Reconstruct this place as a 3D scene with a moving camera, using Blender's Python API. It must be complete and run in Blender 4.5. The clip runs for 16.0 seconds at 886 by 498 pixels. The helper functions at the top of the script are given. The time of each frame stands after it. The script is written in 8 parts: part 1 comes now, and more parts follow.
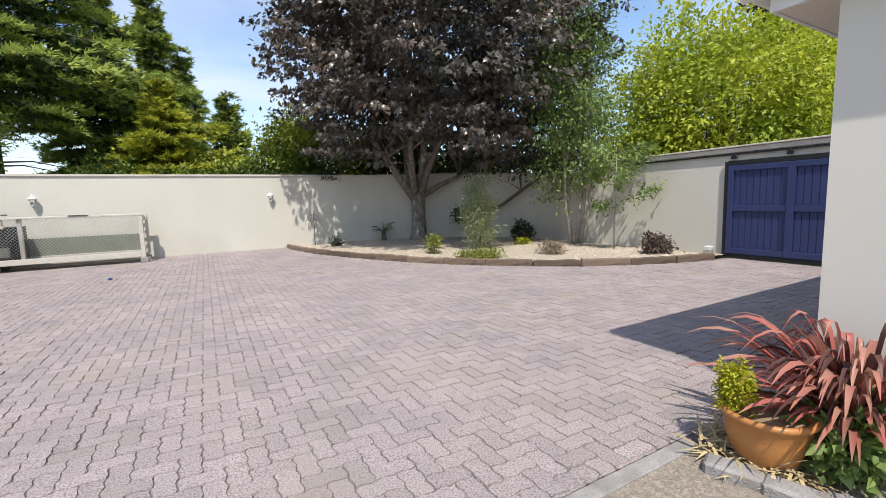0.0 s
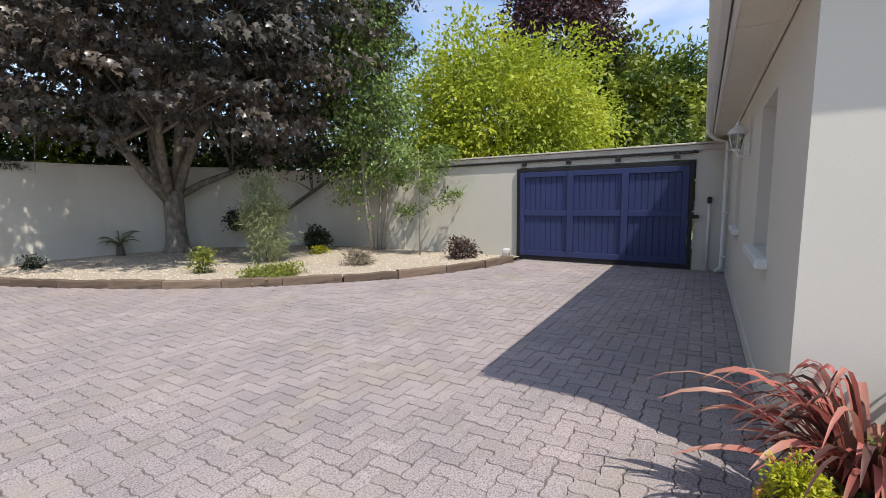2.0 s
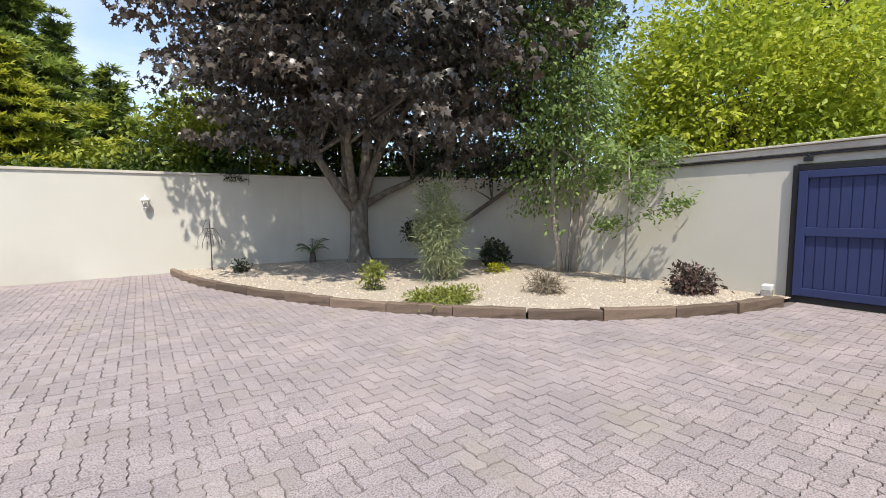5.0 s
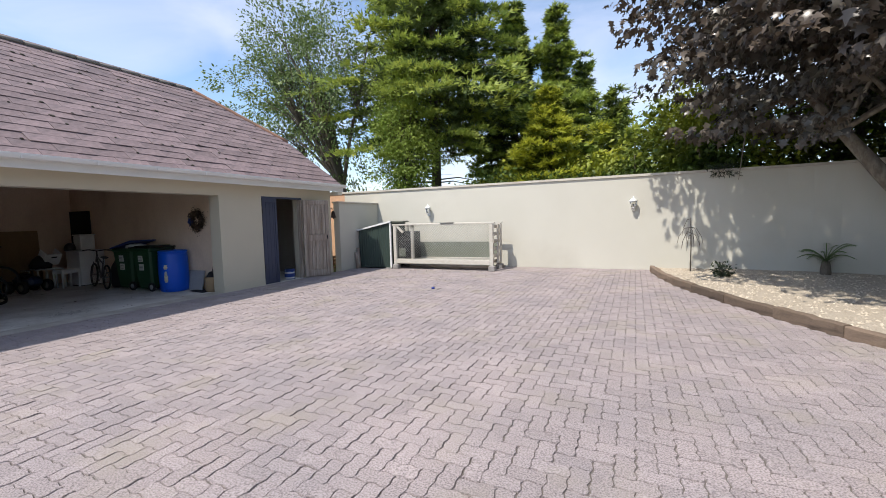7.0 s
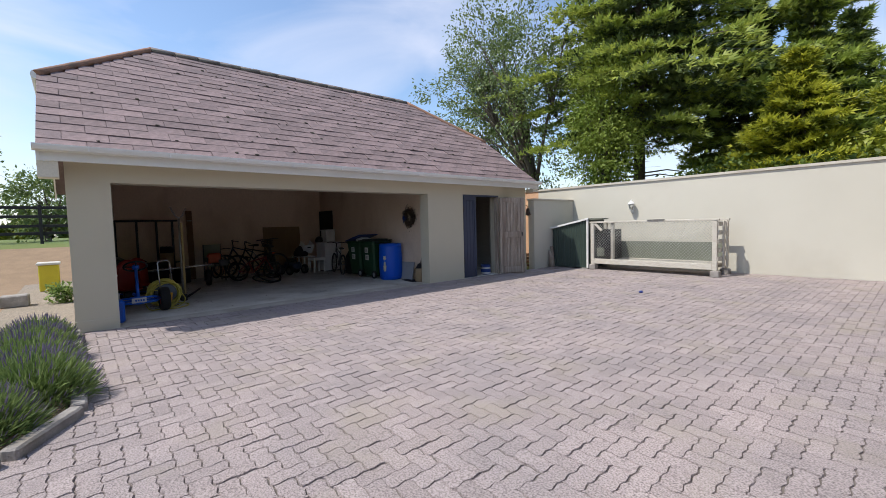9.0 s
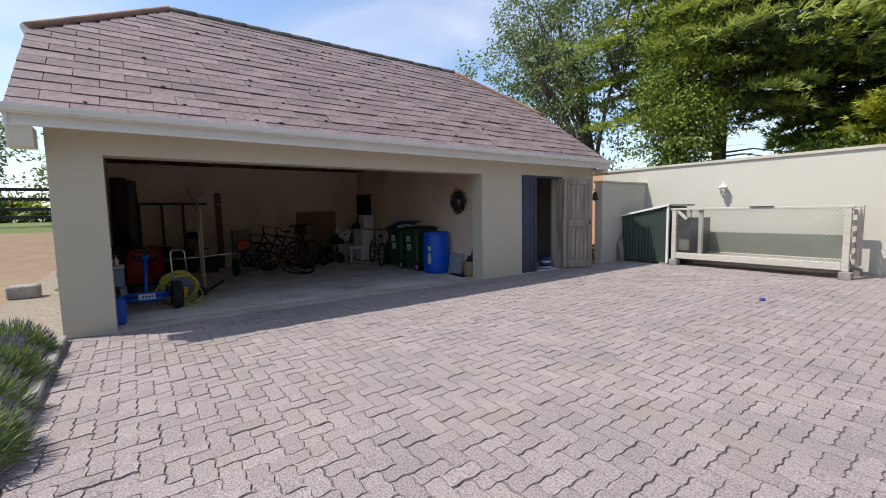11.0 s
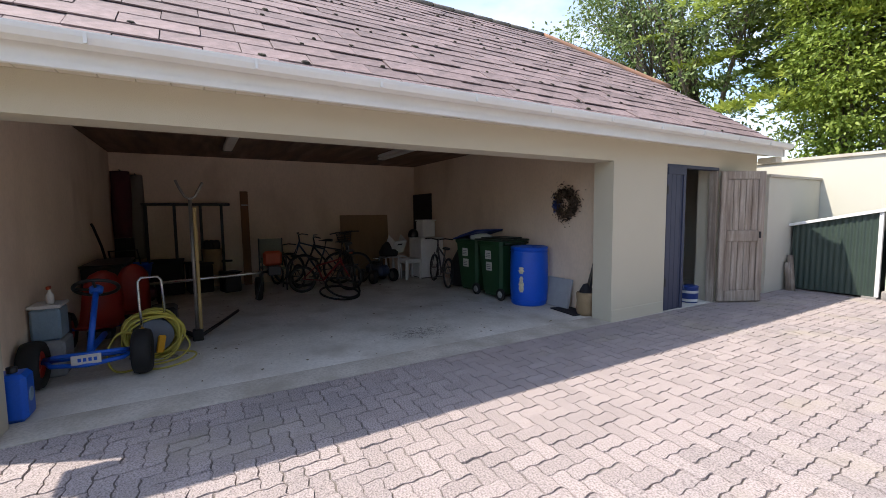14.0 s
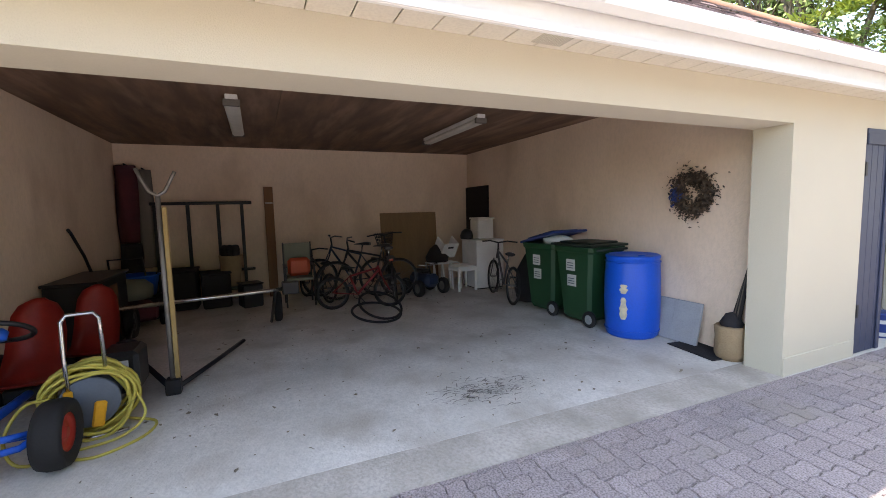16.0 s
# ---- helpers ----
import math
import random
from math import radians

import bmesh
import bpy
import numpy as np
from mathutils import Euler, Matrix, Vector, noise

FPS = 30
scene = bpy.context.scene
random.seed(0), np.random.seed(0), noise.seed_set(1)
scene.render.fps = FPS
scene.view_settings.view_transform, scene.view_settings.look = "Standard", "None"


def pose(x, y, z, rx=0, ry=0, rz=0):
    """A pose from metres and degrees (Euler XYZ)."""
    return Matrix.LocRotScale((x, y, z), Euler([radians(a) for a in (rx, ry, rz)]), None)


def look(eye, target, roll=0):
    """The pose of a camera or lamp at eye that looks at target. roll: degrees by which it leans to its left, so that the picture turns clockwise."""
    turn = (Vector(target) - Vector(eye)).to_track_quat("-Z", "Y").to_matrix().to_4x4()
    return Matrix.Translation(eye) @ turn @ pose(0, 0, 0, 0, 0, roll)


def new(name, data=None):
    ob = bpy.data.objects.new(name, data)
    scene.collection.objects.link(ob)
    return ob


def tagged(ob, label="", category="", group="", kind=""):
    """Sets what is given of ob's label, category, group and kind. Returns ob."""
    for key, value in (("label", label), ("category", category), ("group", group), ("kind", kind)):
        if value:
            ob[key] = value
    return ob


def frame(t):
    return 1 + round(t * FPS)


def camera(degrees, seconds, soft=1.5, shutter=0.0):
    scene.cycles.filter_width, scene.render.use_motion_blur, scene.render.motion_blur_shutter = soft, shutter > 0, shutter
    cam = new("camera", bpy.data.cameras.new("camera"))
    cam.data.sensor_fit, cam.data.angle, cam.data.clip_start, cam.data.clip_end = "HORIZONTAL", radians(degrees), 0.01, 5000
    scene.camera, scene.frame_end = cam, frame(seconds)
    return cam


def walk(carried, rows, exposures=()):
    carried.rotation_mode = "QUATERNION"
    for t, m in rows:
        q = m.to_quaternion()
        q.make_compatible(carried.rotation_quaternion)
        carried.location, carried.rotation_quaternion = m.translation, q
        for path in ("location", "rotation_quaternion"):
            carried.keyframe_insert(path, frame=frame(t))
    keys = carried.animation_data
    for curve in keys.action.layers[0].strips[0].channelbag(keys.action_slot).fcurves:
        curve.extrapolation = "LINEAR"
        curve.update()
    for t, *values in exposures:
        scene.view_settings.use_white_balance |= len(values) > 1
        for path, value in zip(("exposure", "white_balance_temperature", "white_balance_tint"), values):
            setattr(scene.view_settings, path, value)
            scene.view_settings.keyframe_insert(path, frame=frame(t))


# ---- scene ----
cam = camera(92.4, 16.0, soft=0.9)
METRES, EYE, TILT, LEAN, TURN = 10.6, 1.5, 0.0, 0.0, -29.7
PATH = [
    (0, (0.612, 0.17, 1.427), (1.579, 1.906, 1.202), -1.7),
    (0.5, (0.692, 0.552, 1.456), (1.818, 2.188, 1.218), -1.2),
    (1, (0.869, 0.948, 1.45), (2.187, 2.433, 1.207), -1.9),
    (1.5, (1.025, 1.318, 1.439), (2.544, 2.594, 1.185), -1.2),
    (2, (1.202, 1.636, 1.459), (2.896, 2.672, 1.219), -0.9),
    (2.5, (1.388, 1.952, 1.458), (3.21, 2.743, 1.224), -1.1),
    (3, (1.613, 2.21, 1.467), (3.452, 2.963, 1.244), -1.5),
    (5.5, (2.521, 3.219, 1.461), (3.231, 5.081, 1.285), -0.7),
    (6, (2.545, 3.261, 1.454), (2.722, 5.246, 1.283), -1.1),
    (6.5, (2.574, 3.264, 1.442), (2.192, 5.221, 1.291), -1.3),
    (7, (2.616, 3.312, 1.443), (1.792, 5.129, 1.302), -1.5),
    (7.5, (2.656, 3.321, 1.381), (1.511, 4.956, 1.26), -1.8),
    (8, (2.609, 3.326, 1.395), (1.274, 4.81, 1.279), -1.9),
    (8.5, (2.512, 3.298, 1.334), (1.063, 4.673, 1.227), -1.9),
    (9, (2.286, 3.339, 1.353), (0.779, 4.649, 1.238), -1.5),
    (11.5, (0.505, 4.192, 1.349), (-1.123, 5.339, 1.165), -1.0),
    (12, (0.037, 4.36, 1.37), (-1.61, 5.479, 1.184), -0.9),
    (12.5, (-0.393, 4.524, 1.387), (-2.056, 5.62, 1.204), -1.0),
    (13, (-0.844, 4.673, 1.388), (-2.519, 5.75, 1.208), -1.0),
    (13.5, (-1.288, 4.797, 1.397), (-2.99, 5.834, 1.229), -0.6),
    (14, (-1.713, 4.957, 1.424), (-3.439, 5.953, 1.258), -0.6),
    (14.5, (-2.147, 5.128, 1.405), (-3.922, 6.032, 1.231), -0.8),
    (15, (-2.541, 5.296, 1.405), (-4.352, 6.124, 1.223), -1.1),
    (15.5, (-2.906, 5.468, 1.432), (-4.729, 6.269, 1.241), -1.4),
    (16, (-3.288, 5.605, 1.449), (-5.114, 6.4, 1.265), -1.4),
]
walk(cam, [(t, look(eye, target, roll)) for t, eye, target, roll in PATH],
     [(0.0, 0.64, 6500, 10), (1.5, 0.54, 6500, 10), (2.0, 0.59, 6500, 10), (3.0, 0.86, 6500, 10), (5.5, 0.74, 6500, 10), (8.0, 0.56, 6500, 10), (9.0, 0.50, 6500, 10),
      (12.5, 0.68, 6550, 10), (13.5, 1.0, 6650, 10), (14.5, 1.55, 6850, 10), (15.2, 2.12, 7000, 10), (16.0, 2.64, 7050, 10)])

# ---- world, sun ----
SUN_EL, SUN_AZ = radians(58.0), math.atan2(-0.64, -1.41)
world = bpy.data.worlds.new("sky")
scene.world = world
world.use_nodes = True
wn, wl = world.node_tree.nodes, world.node_tree.links
wn.clear()
w_out = wn.new("ShaderNodeOutputWorld")
w_bg = wn.new("ShaderNodeBackground")
w_sky = wn.new("ShaderNodeTexSky")
w_sky.sky_type = "NISHITA"
w_sky.sun_disc = False
w_sky.sun_elevation, w_sky.sun_rotation = SUN_EL, SUN_AZ
w_sky.air_density, w_sky.dust_density, w_sky.ozone_density = 1.0, 0.6, 2.0
w_co = wn.new("ShaderNodeTexCoord")
w_map = wn.new("ShaderNodeMapping")
w_map.inputs["Scale"].default_value = (1.0, 1.0, 3.2)
w_noise = wn.new("ShaderNodeTexNoise")
w_noise.inputs["Scale"].default_value, w_noise.inputs["Detail"].default_value = 2.3, 7.0
w_noise.inputs["Distortion"].default_value = 0.5
w_ramp = wn.new("ShaderNodeValToRGB")
w_ramp.color_ramp.elements[0].position, w_ramp.color_ramp.elements[1].position = 0.40, 0.76
w_ramp.color_ramp.elements[1].color = (0.85, 0.85, 0.85, 1)
w_mix = wn.new("ShaderNodeMixRGB")
w_mix.inputs["Color2"].default_value = (4.25, 4.45, 5.25, 1)
wl.new(w_co.outputs["Generated"], w_map.inputs["Vector"])
wl.new(w_map.outputs["Vector"], w_noise.inputs["Vector"])
wl.new(w_noise.outputs["Fac"], w_ramp.inputs["Fac"])
wl.new(w_ramp.outputs["Color"], w_mix.inputs["Fac"])
wl.new(w_sky.outputs["Color"], w_mix.inputs["Color1"])
wl.new(w_mix.outputs["Color"], w_bg.inputs["Color"])
wl.new(w_bg.outputs["Background"], w_out.inputs["Surface"])
w_bg.inputs["Strength"].default_value = 0.15
sun = new("sun", bpy.data.lights.new("sun", "SUN"))
sun.data.energy, sun.data.angle, sun.data.color = 3.3, radians(0.6), (1.0, 0.945, 0.86)
sun.matrix_world = look((-6.4, -14.1, 24.7), (0, 0, 0))


# ---- materials ----
def material(name, base, rough=0.8, metal=0.0, second=None, scale=4.0, amount=0.5, fine=60.0, fine_amount=0.25,
             bump=0.3, bump_scale=90.0, island=0.0, stretch=None, stain=None, stain_scale=0.6, spec=0.4, coat=0.0, fine_dark=0.55):
    """A painted or mineral surface: two scales of noise between two colours, optional stain and per-piece variation, fine bump."""
    m = bpy.data.materials.new(name)
    m.use_nodes = True
    n, l = m.node_tree.nodes, m.node_tree.links
    b = n["Principled BSDF"]
    b.inputs["Roughness"].default_value, b.inputs["Metallic"].default_value = rough, metal
    b.inputs["Specular IOR Level"].default_value = spec
    b.inputs["Coat Weight"].default_value = coat
    co = n.new("ShaderNodeTexCoord")
    vec = co.outputs["Object"]
    if stretch:
        mp = n.new("ShaderNodeMapping")
        mp.inputs["Scale"].default_value = stretch
        l.new(vec, mp.inputs["Vector"])
        vec = mp.outputs["Vector"]
    second = second or tuple(c * 0.72 for c in base)

    def noise_node(s, detail=5.0):
        t = n.new("ShaderNodeTexNoise")
        t.inputs["Scale"].default_value, t.inputs["Detail"].default_value = s, detail
        l.new(vec, t.inputs["Vector"])
        return t

    def mixed(fac, a, c, kind="MIX"):
        x = n.new("ShaderNodeMixRGB")
        x.blend_type = kind
        for key, v in (("Fac", fac), ("Color1", a), ("Color2", c)):
            if isinstance(v, (int, float)):
                x.inputs[key].default_value = v
            elif isinstance(v, tuple):
                x.inputs[key].default_value = (*v, 1)
            else:
                l.new(v, x.inputs[key])
        return x.outputs["Color"]

    def ramp(src, lo, hi, top):
        r = n.new("ShaderNodeMapRange")
        r.inputs["From Min"].default_value, r.inputs["From Max"].default_value = lo, hi
        r.inputs["To Max"].default_value = top
        l.new(src, r.inputs["Value"])
        return r.outputs["Result"]

    col = mixed(ramp(noise_node(scale).outputs["Fac"], 0.35, 0.68, amount), base, second)
    f = noise_node(fine, 3.0)
    col = mixed(ramp(f.outputs["Fac"], 0.4, 0.75, fine_amount), col, tuple(c * fine_dark for c in base))
    if stain:
        col = mixed(ramp(noise_node(stain_scale, 8.0).outputs["Fac"], 0.52, 0.72, 0.75), col, stain)
    if island:
        g = n.new("ShaderNodeNewGeometry")
        o = n.new("ShaderNodeObjectInfo")
        add = n.new("ShaderNodeMath")
        add.operation = "ADD"
        l.new(g.outputs["Random Per Island"], add.inputs[0])
        l.new(o.outputs["Random"], add.inputs[1])
        fr = n.new("ShaderNodeMath")
        fr.operation = "FRACT"
        l.new(add.outputs["Value"], fr.inputs[0])
        hsv = n.new("ShaderNodeHueSaturation")
        v = ramp(fr.outputs["Value"], 0.0, 1.0, 1.0)
        mr = n.new("ShaderNodeMapRange")
        mr.inputs["To Min"].default_value, mr.inputs["To Max"].default_value = 1 - island, 1 + island
        l.new(v, mr.inputs["Value"])
        l.new(mr.outputs["Result"], hsv.inputs["Value"])
        l.new(col, hsv.inputs["Color"])
        col = hsv.outputs["Color"]
    l.new(col, b.inputs["Base Color"])
    if bump:
        bp = n.new("ShaderNodeBump")
        bp.inputs["Strength"].default_value, bp.inputs["Distance"].default_value = bump, 0.01
        l.new(noise_node(bump_scale, 4.0).outputs["Fac"], bp.inputs["Height"])
        l.new(bp.outputs["Normal"], b.inputs["Normal"])
    return m


def leaf_material(name, a, b_col, tip=None, scale=0.6, through_light=0.35, rough=0.5):
    """Leaves: each leaf its own shade, patches of a second colour, part of the light passing through."""
    m = bpy.data.materials.new(name)
    m.use_nodes = True
    n, l = m.node_tree.nodes, m.node_tree.links
    p, out = n["Principled BSDF"], n["Material Output"]
    p.inputs["Roughness"].default_value = rough
    p.inputs["Specular IOR Level"].default_value = 0.35
    g, co, t = n.new("ShaderNodeNewGeometry"), n.new("ShaderNodeTexCoord"), n.new("ShaderNodeTexNoise")
    t.inputs["Scale"].default_value, t.inputs["Detail"].default_value = scale, 3.0
    l.new(co.outputs["Object"], t.inputs["Vector"])
    x = n.new("ShaderNodeMixRGB")
    x.inputs["Color1"].default_value, x.inputs["Color2"].default_value = (*a, 1), (*b_col, 1)
    l.new(g.outputs["Random Per Island"], x.inputs["Fac"])
    col = x.outputs["Color"]
    if tip:
        y = n.new("ShaderNodeMixRGB")
        r = n.new("ShaderNodeMapRange")
        r.inputs["From Min"].default_value, r.inputs["From Max"].default_value = 0.42, 0.62
        l.new(t.outputs["Fac"], r.inputs["Value"])
        l.new(r.outputs["Result"], y.inputs["Fac"])
        l.new(col, y.inputs["Color1"])
        y.inputs["Color2"].default_value = (*tip, 1)
        col = y.outputs["Color"]
    l.new(col, p.inputs["Base Color"])
    tr, mx = n.new("ShaderNodeBsdfTranslucent"), n.new("ShaderNodeMixShader")
    l.new(col, tr.inputs["Color"])
    mx.inputs["Fac"].default_value = through_light
    l.new(p.outputs["BSDF"], mx.inputs[1])
    l.new(tr.outputs["BSDF"], mx.inputs[2])
    l.new(mx.outputs["Shader"], out.inputs["Surface"])
    return m


def glass_material(name):
    m = bpy.data.materials.new(name)
    m.use_nodes = True
    b = m.node_tree.nodes["Principled BSDF"]
    b.inputs["Base Color"].default_value = (0.9, 0.93, 0.93, 1)
    b.inputs["Roughness"].default_value, b.inputs["Transmission Weight"].default_value = 0.02, 1.0
    return m


CREAM = material("cream_render", (0.55, 0.505, 0.395), 0.9, second=(0.505, 0.465, 0.365), scale=1.2, fine=140, fine_amount=0.10, bump=0.25, bump_scale=160)
GARDEN_WALL = material("garden_wall_render", (0.60, 0.575, 0.495), 0.9, second=(0.54, 0.515, 0.44), scale=0.8, fine=120, fine_amount=0.12, bump=0.25, bump_scale=150, stain=(0.48, 0.45, 0.38), stain_scale=0.5)
HOUSE_WALL = material("house_render", (0.68, 0.65, 0.57), 0.9, second=(0.62, 0.59, 0.52), scale=1.0, fine=140, fine_amount=0.10, bump=0.08, bump_scale=160)
PEACH = material("peach_render", (0.70, 0.43, 0.27), 0.9, bump=0.2)
INNER_WALL = material("bare_plaster", (0.82, 0.67, 0.53), 0.95, second=(0.70, 0.545, 0.415), scale=0.8, amount=0.9, stretch=(1.0, 1.0, 0.55), fine=30, fine_amount=0.2, stain=(0.56, 0.42, 0.31), stain_scale=1.3, bump=0.4)
COPING = material("coping_concrete", (0.60, 0.56, 0.48), 0.9, second=(0.47, 0.43, 0.37), scale=3, stain=(0.40, 0.34, 0.29), stain_scale=1.6)
PAVER = material("paver_concrete", (0.46, 0.385, 0.37), 0.92, second=(0.35, 0.305, 0.305), scale=1.1, amount=0.9, fine=95, fine_amount=1.0, fine_dark=0.28, bump=1.0, bump_scale=110, island=0.09, stain=(0.33, 0.285, 0.235), stain_scale=1.4)
JOINT = material("joint_sand", (0.17, 0.145, 0.13), 1.0, second=(0.11, 0.095, 0.08), scale=8)
CONCRETE = material("floor_concrete", (0.72, 0.685, 0.625), 0.9, second=(0.55, 0.515, 0.455), scale=1.6, amount=1.0, fine=28, fine_amount=0.5, fine_dark=0.62, stain=(0.42, 0.375, 0.31), stain_scale=2.2, bump=0.6, bump_scale=60)
CONCRETE_DIRTY = material("dirty_concrete", (0.58, 0.53, 0.465), 0.95, second=(0.38, 0.335, 0.275), scale=2.5, amount=1.0, fine=40, fine_amount=0.6, bump=0.6, bump_scale=60)
OIL = material("oil_stain", (0.15, 0.135, 0.115), 0.6, second=(0.24, 0.22, 0.19), scale=6, amount=1.0, fine=40, fine_amount=0.5)
AGGREGATE = material("exposed_aggregate", (0.40, 0.34, 0.27), 0.95, second=(0.24, 0.20, 0.16), scale=26, amount=1.0, fine=75, fine_amount=1.0, fine_dark=0.35, stain=(0.25, 0.22, 0.17), stain_scale=1.5, bump=0.9, bump_scale=120)
KERB = material("kerb_concrete", (0.37, 0.345, 0.325), 0.9, second=(0.22, 0.205, 0.19), scale=7, amount=1.0, fine=70, fine_amount=0.6, stain=(0.20, 0.175, 0.14), stain_scale=3, bump=0.7)
GRAVEL = material("cream_gravel", (0.46, 0.395, 0.31), 0.95, second=(0.33, 0.275, 0.21), scale=14, fine=70, fine_amount=0.6, bump=1.0, bump_scale=55)
STONE_BITS = material("gravel_stones", (0.50, 0.43, 0.335), 0.9, second=(0.34, 0.28, 0.21), scale=20, island=0.35)
SOIL = material("dry_soil", (0.30, 0.21, 0.13), 1.0, second=(0.20, 0.14, 0.09), scale=3, fine=40, fine_amount=0.4, bump=1.0, bump_scale=25)
GRASS_GROUND = material("grass_ground", (0.115, 0.165, 0.04), 1.0, second=(0.20, 0.19, 0.07), scale=0.4, fine=20, fine_amount=0.4, bump=1.0, bump_scale=30)
SLATE = material("roof_slate", (0.265, 0.192, 0.19), 0.8, second=(0.165, 0.130, 0.136), scale=1.2, amount=1.0, fine=16, fine_amount=0.8, island=0.18, stain=(0.13, 0.10, 0.10), stain_scale=3.2, bump=0.3, spec=0.5)
DARK_SPOT = material("dark_spot", (0.035, 0.03, 0.026), 1.0, second=(0.06, 0.055, 0.035), scale=20, amount=1.0, bump=0.6)
RIDGE_TILE = material("ridge_tile_grey", (0.22, 0.20, 0.18), 0.85, stain=(0.30, 0.28, 0.22), stain_scale=4)
HIP_TILE = material("hip_tile_terracotta", (0.33, 0.18, 0.12), 0.9, second=(0.22, 0.14, 0.10), scale=5, stain=(0.16, 0.13, 0.10), stain_scale=3)
UPVC = material("white_upvc", (0.78, 0.78, 0.76), 0.35, second=(0.70, 0.70, 0.67), scale=2, fine=30, fine_amount=0.06, bump=0.0)
SOFFIT = material("soffit_cream", (0.70, 0.66, 0.56), 0.6, second=(0.62, 0.58, 0.5), scale=2, bump=0.0)
NAVY = material("navy_paint", (0.031, 0.044, 0.128), 0.45, second=(0.025, 0.036, 0.102), scale=2, fine=80, fine_amount=0.15, bump=0.15)
NAVY_DARK = material("slate_blue_paint", (0.038, 0.048, 0.090), 0.5, second=(0.030, 0.038, 0.072), scale=2, bump=0.15)
BLACK_STEEL = material("black_steel", (0.014, 0.014, 0.017), 0.5, metal=0.0, bump=0.1)
BARE_WOOD = material("weathered_wood", (0.47, 0.40, 0.335), 0.85, second=(0.19, 0.14, 0.11), scale=3.5, amount=0.9, stretch=(8, 8, 0.5), fine=40, fine_amount=0.8, bump=0.6, stain=(0.14, 0.095, 0.07), stain_scale=1.2)
SLEEPER = material("sleeper_wood", (0.20, 0.145, 0.105), 0.9, second=(0.12, 0.085, 0.06), scale=2, stretch=(1, 6, 6), fine=30, fine_amount=0.6, bump=0.9, bump_scale=30, island=0.4, stain=(0.06, 0.045, 0.035), stain_scale=2.5)
BARK = material("bark", (0.15, 0.125, 0.098), 0.95, second=(0.075, 0.062, 0.05), scale=3, stretch=(4, 4, 0.8), fine=18, fine_amount=0.6, bump=1.0, bump_scale=18)
MAPLE_BARK = material("maple_bark", (0.27, 0.235, 0.19), 0.95, second=(0.12, 0.10, 0.08), scale=5, amount=1.0, stretch=(2, 2, 1), fine=26, fine_amount=0.7, bump=1.0, bump_scale=24, stain=(0.34, 0.33, 0.28), stain_scale=4)
BIRCH_BARK = material("pale_bark", (0.42, 0.38, 0.32), 0.9, second=(0.20, 0.17, 0.14), scale=3, stretch=(1, 1, 3), fine=14, fine_amount=0.5, bump=0.5)
CEILING_BOARD = material("ceiling_board", (0.24, 0.145, 0.095), 0.85, second=(0.11, 0.07, 0.05), scale=1.5, amount=1.0, stretch=(0.5, 3, 1), fine=8, fine_amount=0.6, stain=(0.33, 0.225, 0.165), stain_scale=1.4)
WHITE_PAINT = material("white_metal_paint", (0.80, 0.80, 0.78), 0.4, bump=0.0, fine_amount=0.08)
# near black wall colour for the dim, cluttered store room
STORE_DARK = material("store_dark", (0.07, 0.06, 0.05), 0.9, second=(0.04, 0.035, 0.03), scale=2)
GLASS = glass_material("glass")

MAPLE_LEAF = leaf_material("maple_leaf", (0.025, 0.024, 0.019), (0.150, 0.136, 0.112), (0.110, 0.084, 0.063), 0.45, 0.12, 0.3)
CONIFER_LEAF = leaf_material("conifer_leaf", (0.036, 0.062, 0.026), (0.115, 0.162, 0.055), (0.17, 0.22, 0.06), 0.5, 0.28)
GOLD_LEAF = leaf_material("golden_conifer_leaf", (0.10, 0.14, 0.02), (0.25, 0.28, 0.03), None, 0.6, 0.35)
ASH_LEAF = leaf_material("ash_leaf", (0.09, 0.14, 0.04), (0.25, 0.32, 0.12), None, 0.5, 0.3)
BRIGHT_LEAF = leaf_material("fresh_leaf", (0.12, 0.19, 0.03), (0.34, 0.43, 0.085), (0.38, 0.46, 0.09), 0.5, 0.4)
YELLOW_LEAF = leaf_material("yellow_green_leaf", (0.190, 0.265, 0.025), (0.440, 0.505, 0.05), (0.520, 0.545, 0.05), 0.45, 0.45)
BIRCH_LEAF = leaf_material("birch_leaf", (0.11, 0.175, 0.045), (0.30, 0.39, 0.11), None, 0.6, 0.4)
PURPLE_LEAF = leaf_material("purple_leaf", (0.045, 0.018, 0.022), (0.10, 0.045, 0.05), None, 0.5, 0.25)
# sunlight on the bough ends is put into this paler yellow green
CONIFER_LIT_TIP = leaf_material("conifer_lit_tip_leaf", (0.18, 0.25, 0.05), (0.48, 0.52, 0.10), (0.31, 0.39, 0.075), 0.5, 0.38)
GOLD_LIT_TIP = leaf_material("golden_lit_tip_leaf", (0.32, 0.36, 0.04), (0.56, 0.55, 0.06), None, 0.5, 0.45)
HEDGE_LEAF = leaf_material("hedge_leaf", (0.035, 0.064, 0.016), (0.120, 0.176, 0.029), (0.304, 0.336, 0.035), 0.55, 0.25)


# ---- mesh helpers ----
def B():
    return bmesh.new()


def finish(name, bm, mat, parent=None, label=""):
    me = bpy.data.meshes.new(name)
    bm.normal_update()
    bm.to_mesh(me)
    bm.free()
    me.materials.append(mat)
    ob = new(name, me)
    if parent:
        ob.parent = parent
    if label:
        ob["label"] = label
    return ob


part = finish


